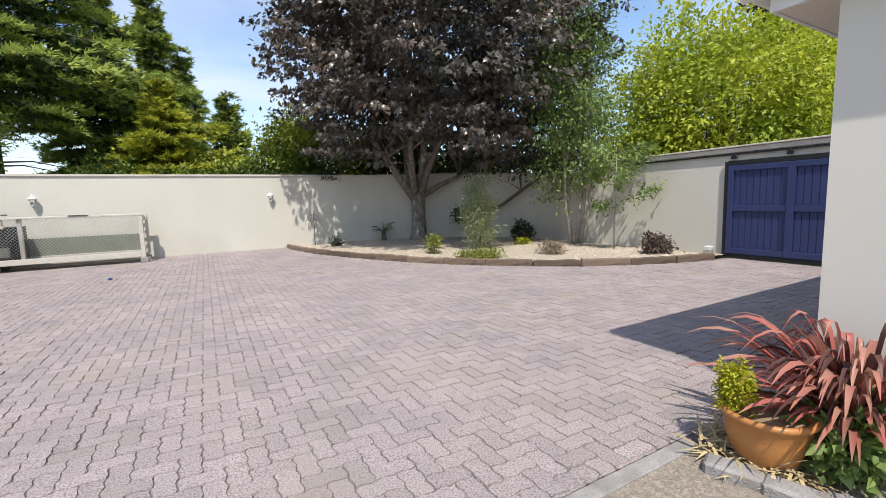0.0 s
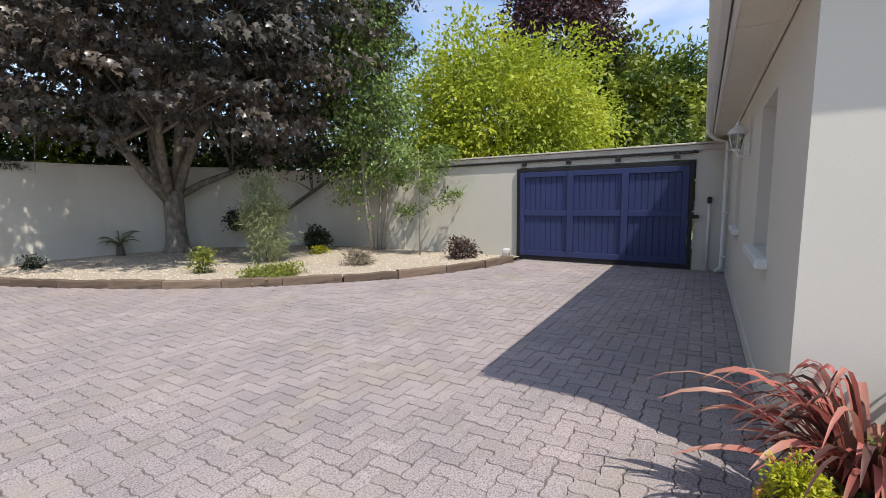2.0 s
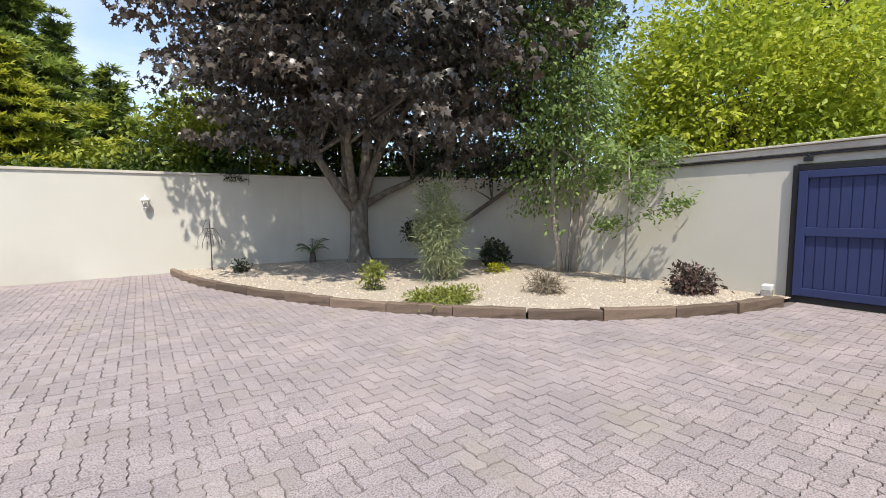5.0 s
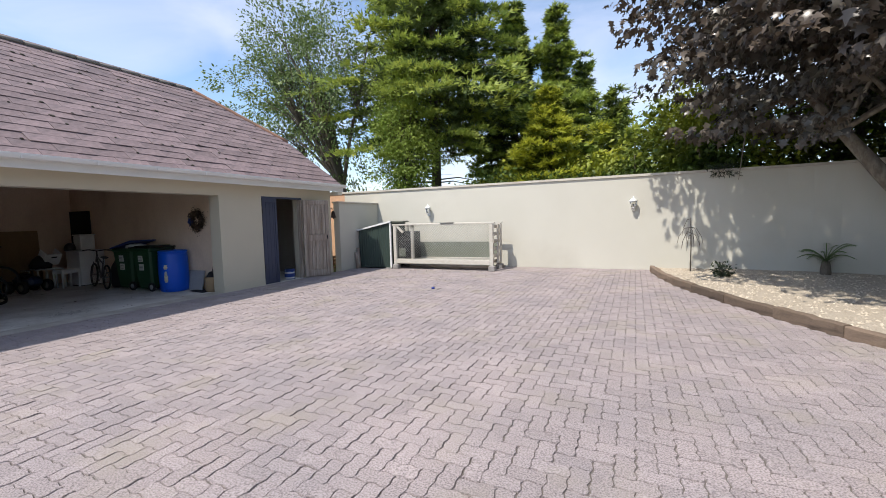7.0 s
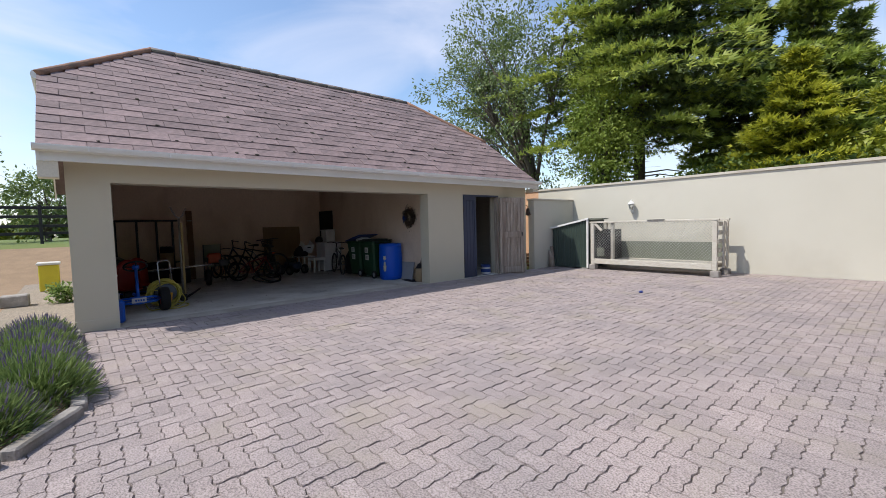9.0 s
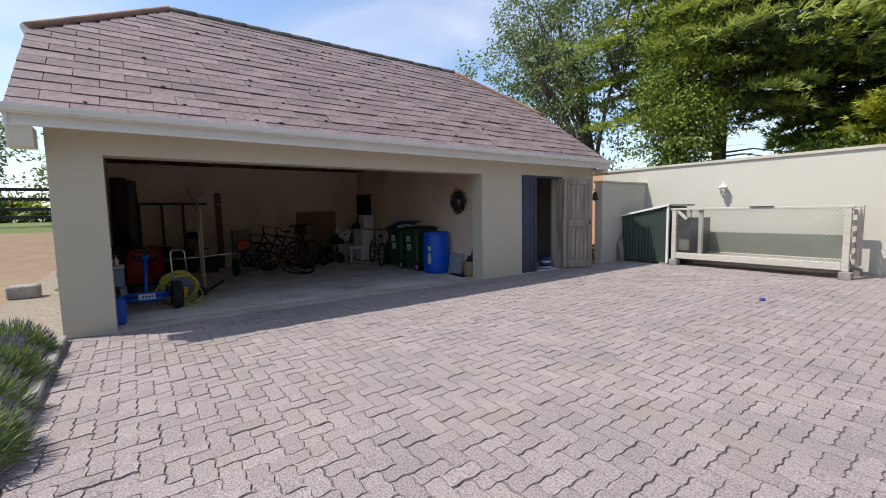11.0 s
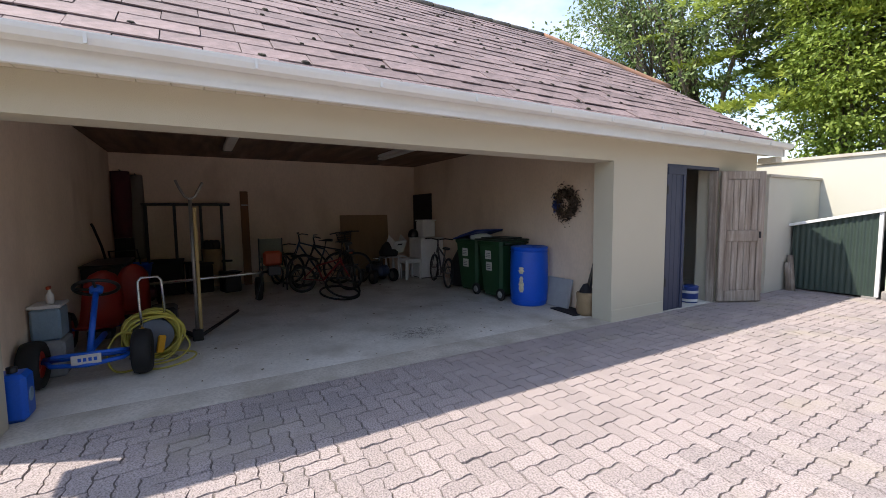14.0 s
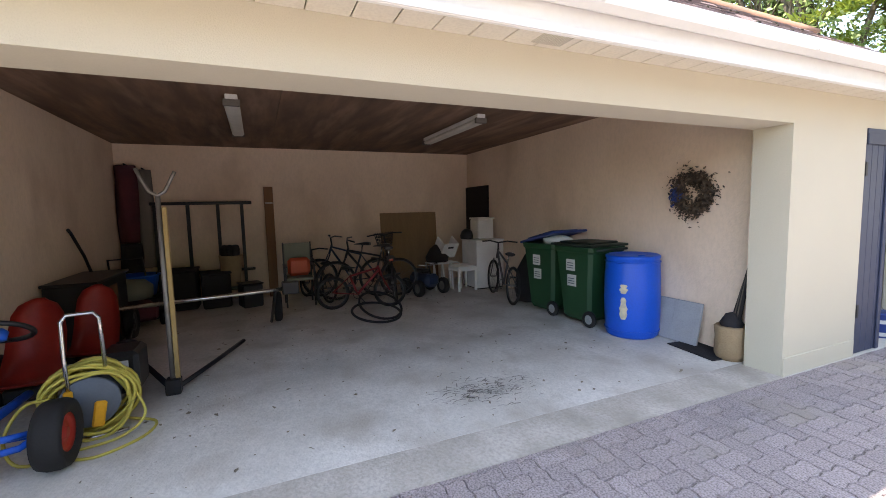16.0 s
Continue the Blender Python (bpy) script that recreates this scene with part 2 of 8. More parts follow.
def thing(name, label, category, m=None, group=""):
    ob = new(name)
    ob.empty_display_size = 0.1
    ob.matrix_basis = m or Matrix()
    return tagged(ob, label, category, group)


def structure(name, bm, mat, label=""):
    return tagged(finish(name, bm, mat), label, kind="structure")


def box(bm, x0, x1, y0, y1, z0, z1, m=None, bevel=0.0):
    """A box between two corners, turned by m."""
    made = bmesh.ops.create_cube(bm, size=1.0, matrix=Matrix.Translation(((x0 + x1) / 2, (y0 + y1) / 2, (z0 + z1) / 2)) @ Matrix.Diagonal((abs(x1 - x0), abs(y1 - y0), abs(z1 - z0), 1)))
    vs = made["verts"]
    if bevel:
        es = list({e for v in vs for e in v.link_edges})
        r = bmesh.ops.bevel(bm, geom=es, offset=bevel, segments=1, affect="EDGES")
        vs = list({v for f in r["faces"] for v in f.verts} | {v for v in vs if v.is_valid})
    if m:
        bmesh.ops.transform(bm, matrix=m, verts=vs)
    return bm


def tube(bm, pts, r, seg=8, closed=False, flat=1.0):
    """A round rod along points; r one radius or one for each point."""
    pts = [Vector(p) for p in pts]
    rs = r if isinstance(r, (list, tuple)) else [r] * len(pts)
    rings, n = [], len(pts)
    up = None
    for i, p in enumerate(pts):
        a = pts[(i - 1) % n] if closed or i > 0 else p
        b = pts[(i + 1) % n] if closed or i < n - 1 else p
        d = (b - a).normalized()
        if up is None:
            up = Vector((0, 0, 1)) if abs(d.z) < 0.9 else Vector((1, 0, 0))
        s = d.cross(up).normalized()
        up = s.cross(d).normalized()
        rings.append([bm.verts.new(p + (s * math.cos(k * math.tau / seg) + up * math.sin(k * math.tau / seg) * flat) * rs[i]) for k in range(seg)])
    for i in range(n if closed else n - 1):
        q, w = rings[i], rings[(i + 1) % n]
        for k in range(seg):
            bm.faces.new((q[k], q[(k + 1) % seg], w[(k + 1) % seg], w[k])).smooth = True
    if not closed:
        bm.faces.new(rings[0][::-1])
        bm.faces.new(rings[-1])
    return bm


def ring(bm, centre, radius, r, axis=(0, 0, 1), n=24, seg=8):
    q = Vector(axis).to_track_quat("Z", "Y").to_matrix()
    c = Vector(centre)
    return tube(bm, [c + q @ Vector((math.cos(k * math.tau / n) * radius, math.sin(k * math.tau / n) * radius, 0)) for k in range(n)], r, seg, closed=True)


def lathe(bm, profile, seg=24, m=None, square=0.0):
    """A turned shape from (radius, height) pairs round z; closed where the radius is 0."""
    m = m or Matrix()
    rings = []
    for r, z in profile:
        if r <= 1e-5:
            rings.append([bm.verts.new(m @ Vector((0, 0, z)))])
        else:
            rings.append([bm.verts.new(m @ Vector((r * math.cos(k * math.tau / seg), r * math.sin(k * math.tau / seg), z))) for k in range(seg)])
    for a, b in zip(rings, rings[1:]):
        for k in range(seg):
            j = (k + 1) % seg
            if len(a) == 1 and len(b) > 1:
                f = bm.faces.new((a[0], b[j], b[k]))
            elif len(b) == 1 and len(a) > 1:
                f = bm.faces.new((a[k], a[j], b[0]))
            elif len(a) > 1:
                f = bm.faces.new((a[k], a[j], b[j], b[k]))
            f.smooth = True
    return bm


def prism(bm, outline, z0, z1):
    """An upright slab from a plan outline."""
    lo = [bm.verts.new((x, y, z0)) for x, y in outline]
    hi = [bm.verts.new((x, y, z1)) for x, y in outline]
    n = len(outline)
    bm.faces.new(lo[::-1])
    bm.faces.new(hi)
    for k in range(n):
        bm.faces.new((lo[k], lo[(k + 1) % n], hi[(k + 1) % n], hi[k]))
    bmesh.ops.recalc_face_normals(bm, faces=bm.faces)
    return bm


def sheet(bm, quad):
    bm.faces.new([bm.verts.new(p) for p in quad])
    return bm


def curved(pts, n=6):
    """Points of a smooth line through the given ones."""
    p = [Vector(q) for q in pts]
    p = [p[0] * 2 - p[1]] + p + [p[-1] * 2 - p[-2]]
    made = []
    for a, b, c, d in zip(p, p[1:], p[2:], p[3:]):
        for k in range(n):
            t = k / n
            made.append(0.5 * (2 * b + (c - a) * t + (2 * a - 5 * b + 4 * c - d) * t * t + (3 * b - a - 3 * c + d) * t ** 3))
    return made + [p[-2]]


# ---- foliage ----
LEAVES = {
    "kite": ([(0, 0, 0), (0.45, 0.26, 0.06), (1, 0, -0.05), (0.45, -0.26, 0.06)], [(0, 1, 2), (0, 2, 3)]),
    "palm": ([(0, 0, 0), (0.05, 0.38, -0.05), (0.35, 0.22, 0.02), (0.52, 0.50, -0.08), (0.60, 0.17, 0.02), (1, 0, -0.12), (0.60, -0.17, 0.02), (0.52, -0.50, -0.08), (0.35, -0.22, 0.02), (0.05, -0.38, -0.05)],
             [(0, 1, 2), (0, 2, 4), (2, 3, 4), (0, 4, 6), (4, 5, 6), (0, 6, 8), (6, 7, 8), (0, 8, 9)]),
    "feather": ([(0, 0, 0), (0.3, 0.16, 0.0), (0.5, 0.06, 0.03), (0.72, 0.20, -0.02), (1, 0, -0.10), (0.72, -0.20, -0.02), (0.5, -0.06, 0.03), (0.3, -0.16, 0.0)],
                [(0, 1, 2), (0, 2, 6), (0, 6, 7), (2, 3, 4), (2, 4, 6), (4, 5, 6)]),
    "spray": ([(0, 0.03, 0), (0, -0.03, 0), (0.5, -0.10, 0.02), (0.5, 0.10, 0.02), (1, 0, -0.10), (0.10, 0.0, 0.0), (0.36, 0.06, 0.01), (0.70, 0.46, -0.08), (0.26, 0.22, 0.0), (0.10, 0.0, 0.0), (0.36, -0.06, 0.01), (0.70, -0.46, -0.08), (0.26, -0.22, 0.0)],
              [(0, 1, 2), (0, 2, 3), (3, 2, 4), (5, 6, 8), (6, 7, 8), (9, 12, 10), (10, 12, 11)]),
    "blade": ([(0, 0.04, 0), (0.5, 0.05, 0.04), (1, 0, -0.04), (0.5, -0.05, 0.04), (0, -0.04, 0)], [(0, 1, 3), (0, 3, 4), (1, 2, 3)]),
}


def leaves(name, P, U, N, size, kind, mat, parent=None, label=""):
    """One mesh of many leaves: places P, ways U along the leaf, normals N, sizes."""
    tv, tf = LEAVES[kind]
    tv = np.array(tv)
    P, U, N = np.asarray(P, float), np.asarray(U, float), np.asarray(N, float)
    U = U / np.linalg.norm(U, axis=1, keepdims=True)
    V = np.cross(N, U)
    V /= np.linalg.norm(V, axis=1, keepdims=True) + 1e-9
    W = np.cross(U, V)
    s = np.asarray(size)[:, None, None]
    co = P[:, None, :] + s * (tv[None, :, 0, None] * U[:, None, :] + tv[None, :, 1, None] * V[:, None, :] + tv[None, :, 2, None] * W[:, None, :])
    k, fcount = len(tv), len(tf)
    idx = (np.array(tf)[None] + (np.arange(len(P)) * k)[:, None, None]).reshape(-1)
    me = bpy.data.meshes.new(name)
    me.vertices.add(len(P) * k)
    me.vertices.foreach_set("co", co.reshape(-1))
    me.loops.add(len(idx))
    me.loops.foreach_set("vertex_index", idx.astype(np.int32))
    me.polygons.add(len(idx) // 3)
    me.polygons.foreach_set("loop_start", np.arange(0, len(idx), 3, dtype=np.int32))
    me.update(calc_edges=True)
    me.materials.append(mat)
    ob = new(name, me)
    if parent:
        ob.parent = parent
    if label:
        ob["label"] = label
    return ob


def unit(v):
    return v / (np.linalg.norm(v, axis=1, keepdims=True) + 1e-9)


def clumps(rng, centre, radii, count, per, clump_r, shell=0.55, low=-1.0, lump=0.25, flat=0.6, droop=0.3):
    """Leaf places in clumps over a lumpy ellipsoid, thick at its skin and thin inside."""
    d = unit(rng.normal(size=(count * 2, 3)))
    d = d[d[:, 2] > low][:count]
    r = shell + (1 - shell) * rng.random(len(d)) ** 0.6
    wob = 1 + lump * np.sin(d[:, 0] * 5.1 + 1.3) * np.cos(d[:, 1] * 4.3 + d[:, 2] * 3.7) + lump * 0.5 * rng.normal(size=len(d))
    C = d * (r * wob)[:, None] * np.array(radii)
    o = np.clip(rng.normal(size=(len(d), per, 3)), -1.5, 1.5) * clump_r * np.array((1, 1, flat)) * (0.6 + 0.8 * rng.random((len(d), 1, 1)))
    P = (C[:, None, :] + o).reshape(-1, 3)
    out = unit(P / np.array(radii))
    N = unit(out * 0.5 + np.array((0, 0, 0.7)) + rng.normal(size=P.shape) * 0.55)
    U = unit(out * 0.7 + rng.normal(size=P.shape) * 0.6 - np.array((0, 0, droop)))
    return P + np.array(centre), U, N, C + np.array(centre)


def limbs(bm, rng, base, targets, r0, bend=0.25, seg=6, steps=5):
    """Limbs that rise from a base to each target and taper."""
    base = Vector(base)
    for t in targets:
        t = Vector(t)
        mid = base.lerp(t, 0.5) + Vector((rng.normal() * bend, rng.normal() * bend, abs(rng.normal()) * bend + 0.15 * (t - base).length * 0.4))
        pts = []
        for k in range(steps + 1):
            s = k / steps
            pts.append((base * (1 - s) ** 2 + mid * 2 * s * (1 - s) + t * s * s) + Vector(rng.normal(size=3) * 0.03 * (t - base).length * s * (1 - s)))
        tube(bm, pts, [max(0.006, r0 * (1 - 0.9 * k / steps)) for k in range(steps + 1)], seg)
    return bm


def broad_tree(name, label, x, y, trunk_top, trunk_r, crown_c, radii, count, per, clump_r, leaf, kind, mat, bark, seed, low=-1.0, limb_n=9, shell=0.5, lump=0.25, flat=0.6, z0=0.0, stems=1):
    """A tree: flared trunk with limbs that reach into a crown of clumped leaves."""
    rng = np.random.default_rng(seed)
    tree = thing(name, label, "tree", pose(x, y, z0))
    P, U, N, C = clumps(rng, crown_c, radii, count, per, clump_r, shell, low, lump, flat)
    bm = B()
    h = trunk_top
    tube(bm, [(0, 0, -0.1), (0, 0, 0.12), (0.01, 0.0, 0.5), (0.02, 0.02, h * 0.6), (0.03, 0.0, h)], [trunk_r * 1.7, trunk_r * 1.25, trunk_r, trunk_r * 0.92, trunk_r * 0.95], 12)
    pick = C[rng.choice(len(C), limb_n, replace=False)]
    pick = np.array(crown_c) + (pick - np.array(crown_c)) * 0.85
    limbs(bm, rng, (0.03, 0, h - 0.1), pick, trunk_r * 0.55, 0.3, 7, 6)
    part("trunk", bm, bark, tree)
    bm = B()
    pick2 = C[rng.choice(len(C), min(len(C), limb_n * 5), replace=False)]
    for q in pick2:
        near = pick[np.argmin(np.linalg.norm(pick * 0.6 - q, axis=1))] * 0.55
        near[2] = max(near[2], h * 0.95)
        limbs(bm, rng, near, [q], trunk_r * 0.13, 0.15, 4, 4)
    part("branchwork", bm, bark, tree)
    leaves("crown", P, U, N, leaf * (0.65 + 0.7 * rng.random(len(P))), kind, mat, tree)
    return tree


def conifer(name, label, x, y, height, radius, levels, mat, seed, bare=1.2, size=0.5, per=26, top_r=0.12, tip=None, dead=0):
    """A conifer: straight trunk, whorls of boughs that droop and turn up at the tips, flat feathery pads of sprays along them, dead boughs below."""
    rng = np.random.default_rng(seed)
    tree = thing(name, label, "tree", pose(x, y, 0))
    bm = B()
    tube(bm, [(0, 0, -0.1), (0.03, 0, height * 0.3), (0, 0.04, height * 0.65), (0, 0, height * 0.98)], [0.26, 0.2, 0.12, 0.02], 9)
    for k in range(dead):
        a, z, ln = rng.random() * 6.28, 2.4 + (bare - 2.0) * rng.random(), radius * (0.25 + 0.4 * rng.random())
        d = np.array((math.cos(a), math.sin(a), 0.0))
        p = [d * ln * q + np.array((0, 0, z + ln * (0.25 * q - 0.4 * q * q))) for q in (0, 0.4, 0.75, 1.0)]
        tube(bm, p, [0.035, 0.024, 0.013, 0.004], 4)
        for q in (0.45, 0.6, 0.75, 0.9):
            b = d * ln * q + np.array((0, 0, z + ln * (0.25 * q - 0.4 * q * q)))
            e = b + np.array((-d[1], d[0], 0)) * rng.normal() * 0.45 + d * 0.2 + np.array((0, 0, rng.normal() * 0.12))
            tube(bm, [b, e], [0.009, 0.003], 3)
    Ps, Us, Ns, Ss = [], [], [], []
    for i in range(levels):
        f = i / (levels - 1)
        z = bare + (height - bare) * f ** 0.92
        rr = radius * ((1 - f) ** 0.75 * 0.92 + top_r * (1 - f)) * (0.55 + 0.8 * rng.random())
        rr *= 0.75 + 0.25 * min(1, f * 6 + 0.3)
        nb = 8 if f < 0.6 else (6 if f < 0.85 else 5)
        a0 = rng.random() * 6.28
        for b in range(nb):
            a = a0 + b * math.tau / nb + rng.normal() * 0.25
            ln = max(0.3, rr * (0.55 + 0.65 * rng.random()))
            d = np.array((math.cos(a), math.sin(a), 0.0))
            side = np.array((-d[1], d[0], 0))
            rise = 0.10 + 0.5 * f + rng.normal() * 0.12
            zb = z + rng.normal() * 0.18

            def at(q):
                return d * ln * q + np.array((0, 0, zb + ln * (rise * q - 0.8 * q * q + 0.46 * q ** 3)))
            if f < 0.8:
                tube(bm, [at(0), at(0.35), at(0.7), at(0.95)], [0.045 * (1 - f) + 0.012, 0.03 * (1 - f) + 0.01, 0.012, 0.005], 4)
            n = int(per * (0.35 + 0.85 * ln / radius))
            # each bough carries a few flat fans, so that gaps stay between them
            fans = max(2, int(3 + 4 * ln / radius))
            fs = 0.25 + 0.75 * (np.arange(fans) + 0.5 * rng.random(fans)) / fans
            fl = rng.normal(size=fans) * ln * 0.20 * (1.2 - fs)
            pick = rng.integers(0, fans, n)
            q = np.clip(fs[pick] + rng.normal(size=n) * 0.07, 0.12, 1.08)
            lat = fl[pick] + rng.normal(size=n) * (0.10 + 0.05 * ln)
            p = np.array([at(v) for v in q]) + side[None] * lat[:, None] + rng.normal(size=(n, 3)) * np.array((0.06, 0.06, 0.035))
            p[:, 2] -= 0.22 * np.abs(lat) + 0.05 * rng.random(n)
            Ps.append(p)
            Ss.append(q + 0.10 * rng.normal(size=n))
            Us.append(unit(d[None] * (0.7 + 0.3 * q[:, None]) + side[None] * (lat / (ln * 0.2 + 0.1))[:, None] * 0.6 + np.array((0, 0, 1))[None] * (q[:, None] * 0.75 - 0.3) + rng.normal(size=(n, 3)) * 0.38))
            Ns.append(unit(np.array((0, 0, 0.8))[None] + rng.normal(size=(n, 3)) * 0.5 + d[None] * 0.55))
    part("trunk", bm, BARK, tree)
    P = np.concatenate(Ps)
    # outer sprays take the sunlit colour, inner ones the dark, shaded one
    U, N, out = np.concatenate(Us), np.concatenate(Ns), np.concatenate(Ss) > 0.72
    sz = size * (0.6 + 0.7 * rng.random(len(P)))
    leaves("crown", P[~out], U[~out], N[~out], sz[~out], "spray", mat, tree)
    leaves("outer_foliage", P[out], U[out], N[out], sz[out], "spray", tip or CONIFER_LIT_TIP, tree, "yellow green outer sprays in a paler, sunlit colour")
    return tree


# ---- ground and paving bed ----
bm = B()
sheet(bm, [(-400, -400, -0.06), (400, -400, -0.06), (400, 400, -0.06), (-400, 400, -0.06)])
structure("ground", bm, GRASS_GROUND, "rough green grass field beyond the yard")
bm = B()
prism(bm, [(-5.28, 3.2), (-1.9, 3.2), (-1.2, 2.9), (-0.6, 1.56), (2.98, 1.56), (2.98, 1.2), (10.7, 1.2), (10.7, 9.0), (9.2, 13.9), (5.5, 15.5), (-5.28, 15.5)], -0.055, -0.010)
structure("pavement", bm, JOINT, "dark sandy bed showing in the joints between the yard's pavers")
bm = B()
prism(bm, [(-7.0, -9.0), (3.76, -9.0), (3.76, 1.25), (2.98, 1.25), (2.98, 1.46), (-0.55, 1.46), (-0.4, -1.0), (-7.0, -1.0)], -0.055, -0.004)
structure("terrace", bm, AGGREGATE, "exposed aggregate concrete terrace beside the house")
bm = B()
box(bm, -0.55, 2.98, 1.462, 1.556, -0.05, 0.003, bevel=0.006)
structure("terrace_edging", bm, KERB, "grey concrete edging strip along the terrace")

# ---- garden wall: straight back, curved corner, gate wall ----
BX, BY, BR = 5.3, 10.1, 5.3


def wall_line(off):
    """Plan points of the wall face moved outwards by off, with the wall's height at each."""
    pts = [(-6.55, BY + BR + off, 2.45), (-5.4, BY + BR + off, 2.45), (-2.0, BY + BR + off, 2.45), (2.0, BY + BR + off, 2.46)]
    for k in range(19):
        a = radians(90 - k * 5)
        z = 2.46 if k < 9 else 2.46 - 0.26 * (k - 9) / 9
        pts.append((BX + (BR + off) * math.cos(a), BY + (BR + off) * math.sin(a), z))
    pts.append((BX + BR + off, 8.6, 2.2))
    return pts


def wall_strip(bm, inner, outer, lift0=None, lift1=0.0):
    a, b = wall_line(inner), wall_line(outer)
    rows = []
    for (x, y, z), (u, v, w) in zip(a, b):
        lo = -0.1 if lift0 is None else z + lift0
        rows.append([bm.verts.new((x, y, lo)), bm.verts.new((x, y, z + lift1)), bm.verts.new((u, v, z + lift1)), bm.verts.new((u, v, lo))])
    for r, s in zip(rows, rows[1:]):
        for k in range(4):
            f = bm.faces.new((r[k], r[(k + 1) % 4], s[(k + 1) % 4], s[k]))
    bm.faces.new(rows[0])
    bm.faces.new(rows[-1][::-1])
    bmesh.ops.recalc_face_normals(bm, faces=bm.faces)
    return bm


structure("wall_north", wall_strip(B(), 0.0, 0.22, None, -0.06), GARDEN_WALL, "cream rendered garden wall with a curved corner")
structure("wall_coping", wall_strip(B(), -0.035, 0.255, -0.058, 0.0), COPING, "thin concrete coping along the garden wall")
bm = B()
GX = 10.62
box(bm, GX, GX + 0.25, 5.30, 8.75, -0.1, 2.26)
box(bm, GX, GX + 0.25, 1.0, 1.78, -0.1, 2.26)
box(bm, GX, GX + 0.25, 1.78, 5.30, 2.10, 2.26)
structure("wall_east", bm, GARDEN_WALL, "cream rendered gate wall")
bm = B()
box(bm, GX - 0.05, GX + 0.30, 0.9, 9.0, 2.263, 2.37, bevel=0.012)
box(bm, GX - 0.09, GX + 0.34, 0.9, 9.02, 2.373, 2.405, bevel=0.006)
structure("gate_wall_coping", bm, COPING, "stained concrete coping along the gate wall")
# short wall beside the garage and the peach wall seen in the gap
bm = B()
box(bm, -5.42, -5.22, 13.36, 15.39, -0.1, 1.98)
structure("wall_west", bm, GARDEN_WALL, "short cream wall between the garage and the garden wall")
bm = B()
box(bm, -5.45, -5.19, 13.33, 15.385, 1.983, 2.03, bevel=0.006)
structure("west_wall_coping", bm, COPING)
bm = B()
box(bm, -12.0, -6.552, 15.40, 15.62, -0.1, 2.39)
structure("peach_wall", bm, PEACH, "peach painted wall behind the garage")
bm = B()
box(bm, -12.0, -6.553, 15.365, 15.655, 2.393, 2.45, bevel=0.006)
structure("peach_wall_coping", bm, COPING)

# ---- garage ----
FX, GY0, GY1, OY0, OY1, OZ = -5.30, 3.30, 13.08, 3.78, 9.51, 2.06
bm = B()
box(bm, FX - 0.3, FX, GY0, OY0, -0.1, 2.40)
box(bm, FX - 0.3, FX, OY1, 10.62, -0.1, 2.40)
box(bm, FX - 0.3, FX, 11.92, GY1, -0.1, 2.40)
box(bm, FX - 0.3, FX, OY0, OY1, OZ, 2.40)
box(bm, FX - 0.3, FX, 10.62, 11.92, 2.08, 2.40)
structure("garage_wall_front", bm, CREAM, "cream rendered garage front with a wide open bay")
bm = B()
box(bm, FX, FX + 0.012, GY0, OY0 - 0.0, 0.0, 0.16, bevel=0.004)
box(bm, FX, FX + 0.012, OY1, 10.60, 0.0, 0.16, bevel=0.004)
box(bm, FX, FX + 0.012, 12.0, GY1, 0.0, 0.16, bevel=0.004)
structure("garage_plinth", bm, CREAM, "cream rendered plinth band at the foot of the garage")
bm = B()
box(bm, -11.75, FX - 0.3, GY0, 3.45, -0.1, 2.60)
box(bm, -11.75, FX - 0.3, 12.9, GY1, -0.1, 2.60)
box(bm, -11.75, -11.6, 3.45, 12.9, -0.1, 2.60)
for y, s in ((GY0, 1), (GY1, -1)):
    vs = [bm.verts.new((x, yy, z)) for yy in (y, y + 0.15 * s) for x, z in ((-5.35, 2.55), (-7.0, 3.72), (-11.0, 3.72), (-12.6, 2.55))]
    for a in ((0, 1, 2, 3), (7, 6, 5, 4), (0, 4, 5, 1), (1, 5, 6, 2), (2, 6, 7, 3), (3, 7, 4, 0)):
        bm.faces.new([vs[k] for k in a])
structure("garage_wall_outer", bm, CREAM, "cream rendered garage end and back walls")
bm = B()
box(bm, -11.6, FX - 0.3, 3.45, 3.63, -0.05, 2.60)
box(bm, -11.6, FX - 0.3, 9.74, 9.92, -0.05, 2.60)
box(bm, -11.6, -11.42, 3.63, 9.74, -0.05, 2.60)
structure("garage_wall_inner", bm, INNER_WALL, "bare pinkish brown plaster walls inside the garage")
bm = B()
box(bm, -11.6, FX - 0.34, 3.46, 12.9, -0.08, 0.004)
box(bm, FX - 0.34, FX + 0.02, 9.6, 12.9, -0.08, 0.004)
structure("garage_floor", bm, CONCRETE, "stained grey concrete garage floor")
bm = B()
box(bm, FX - 0.34, FX + 0.02, 3.46, 9.6, -0.08, 0.003)
structure("garage_threshold", bm, CONCRETE_DIRTY, "brown dirty concrete strip along the garage threshold")
rng = np.random.default_rng(3)
bm = B()
for i in range(3):
    y = 3.45 + i * 2.44
    for j, (xa, xb) in enumerate(((-11.5, -9.4), (-9.4, -6.96), (-6.96, -5.55))):
        box(bm, xa + 0.003, xb - 0.003, y + 0.003, min(9.93, y + 2.437), 2.59 + 0.003 * rng.random(), 2.61)
tagged(finish("ceiling", bm, CEILING_BOARD), "brown stained board ceiling of the garage", kind="structure")
# store room behind the pair of doors
bm = B()
box(bm, -8.0, FX - 0.3, 9.93, 9.98, 0.0, 2.59)
box(bm, -8.1, -8.0, 9.93, 12.9, 0.0, 2.59)
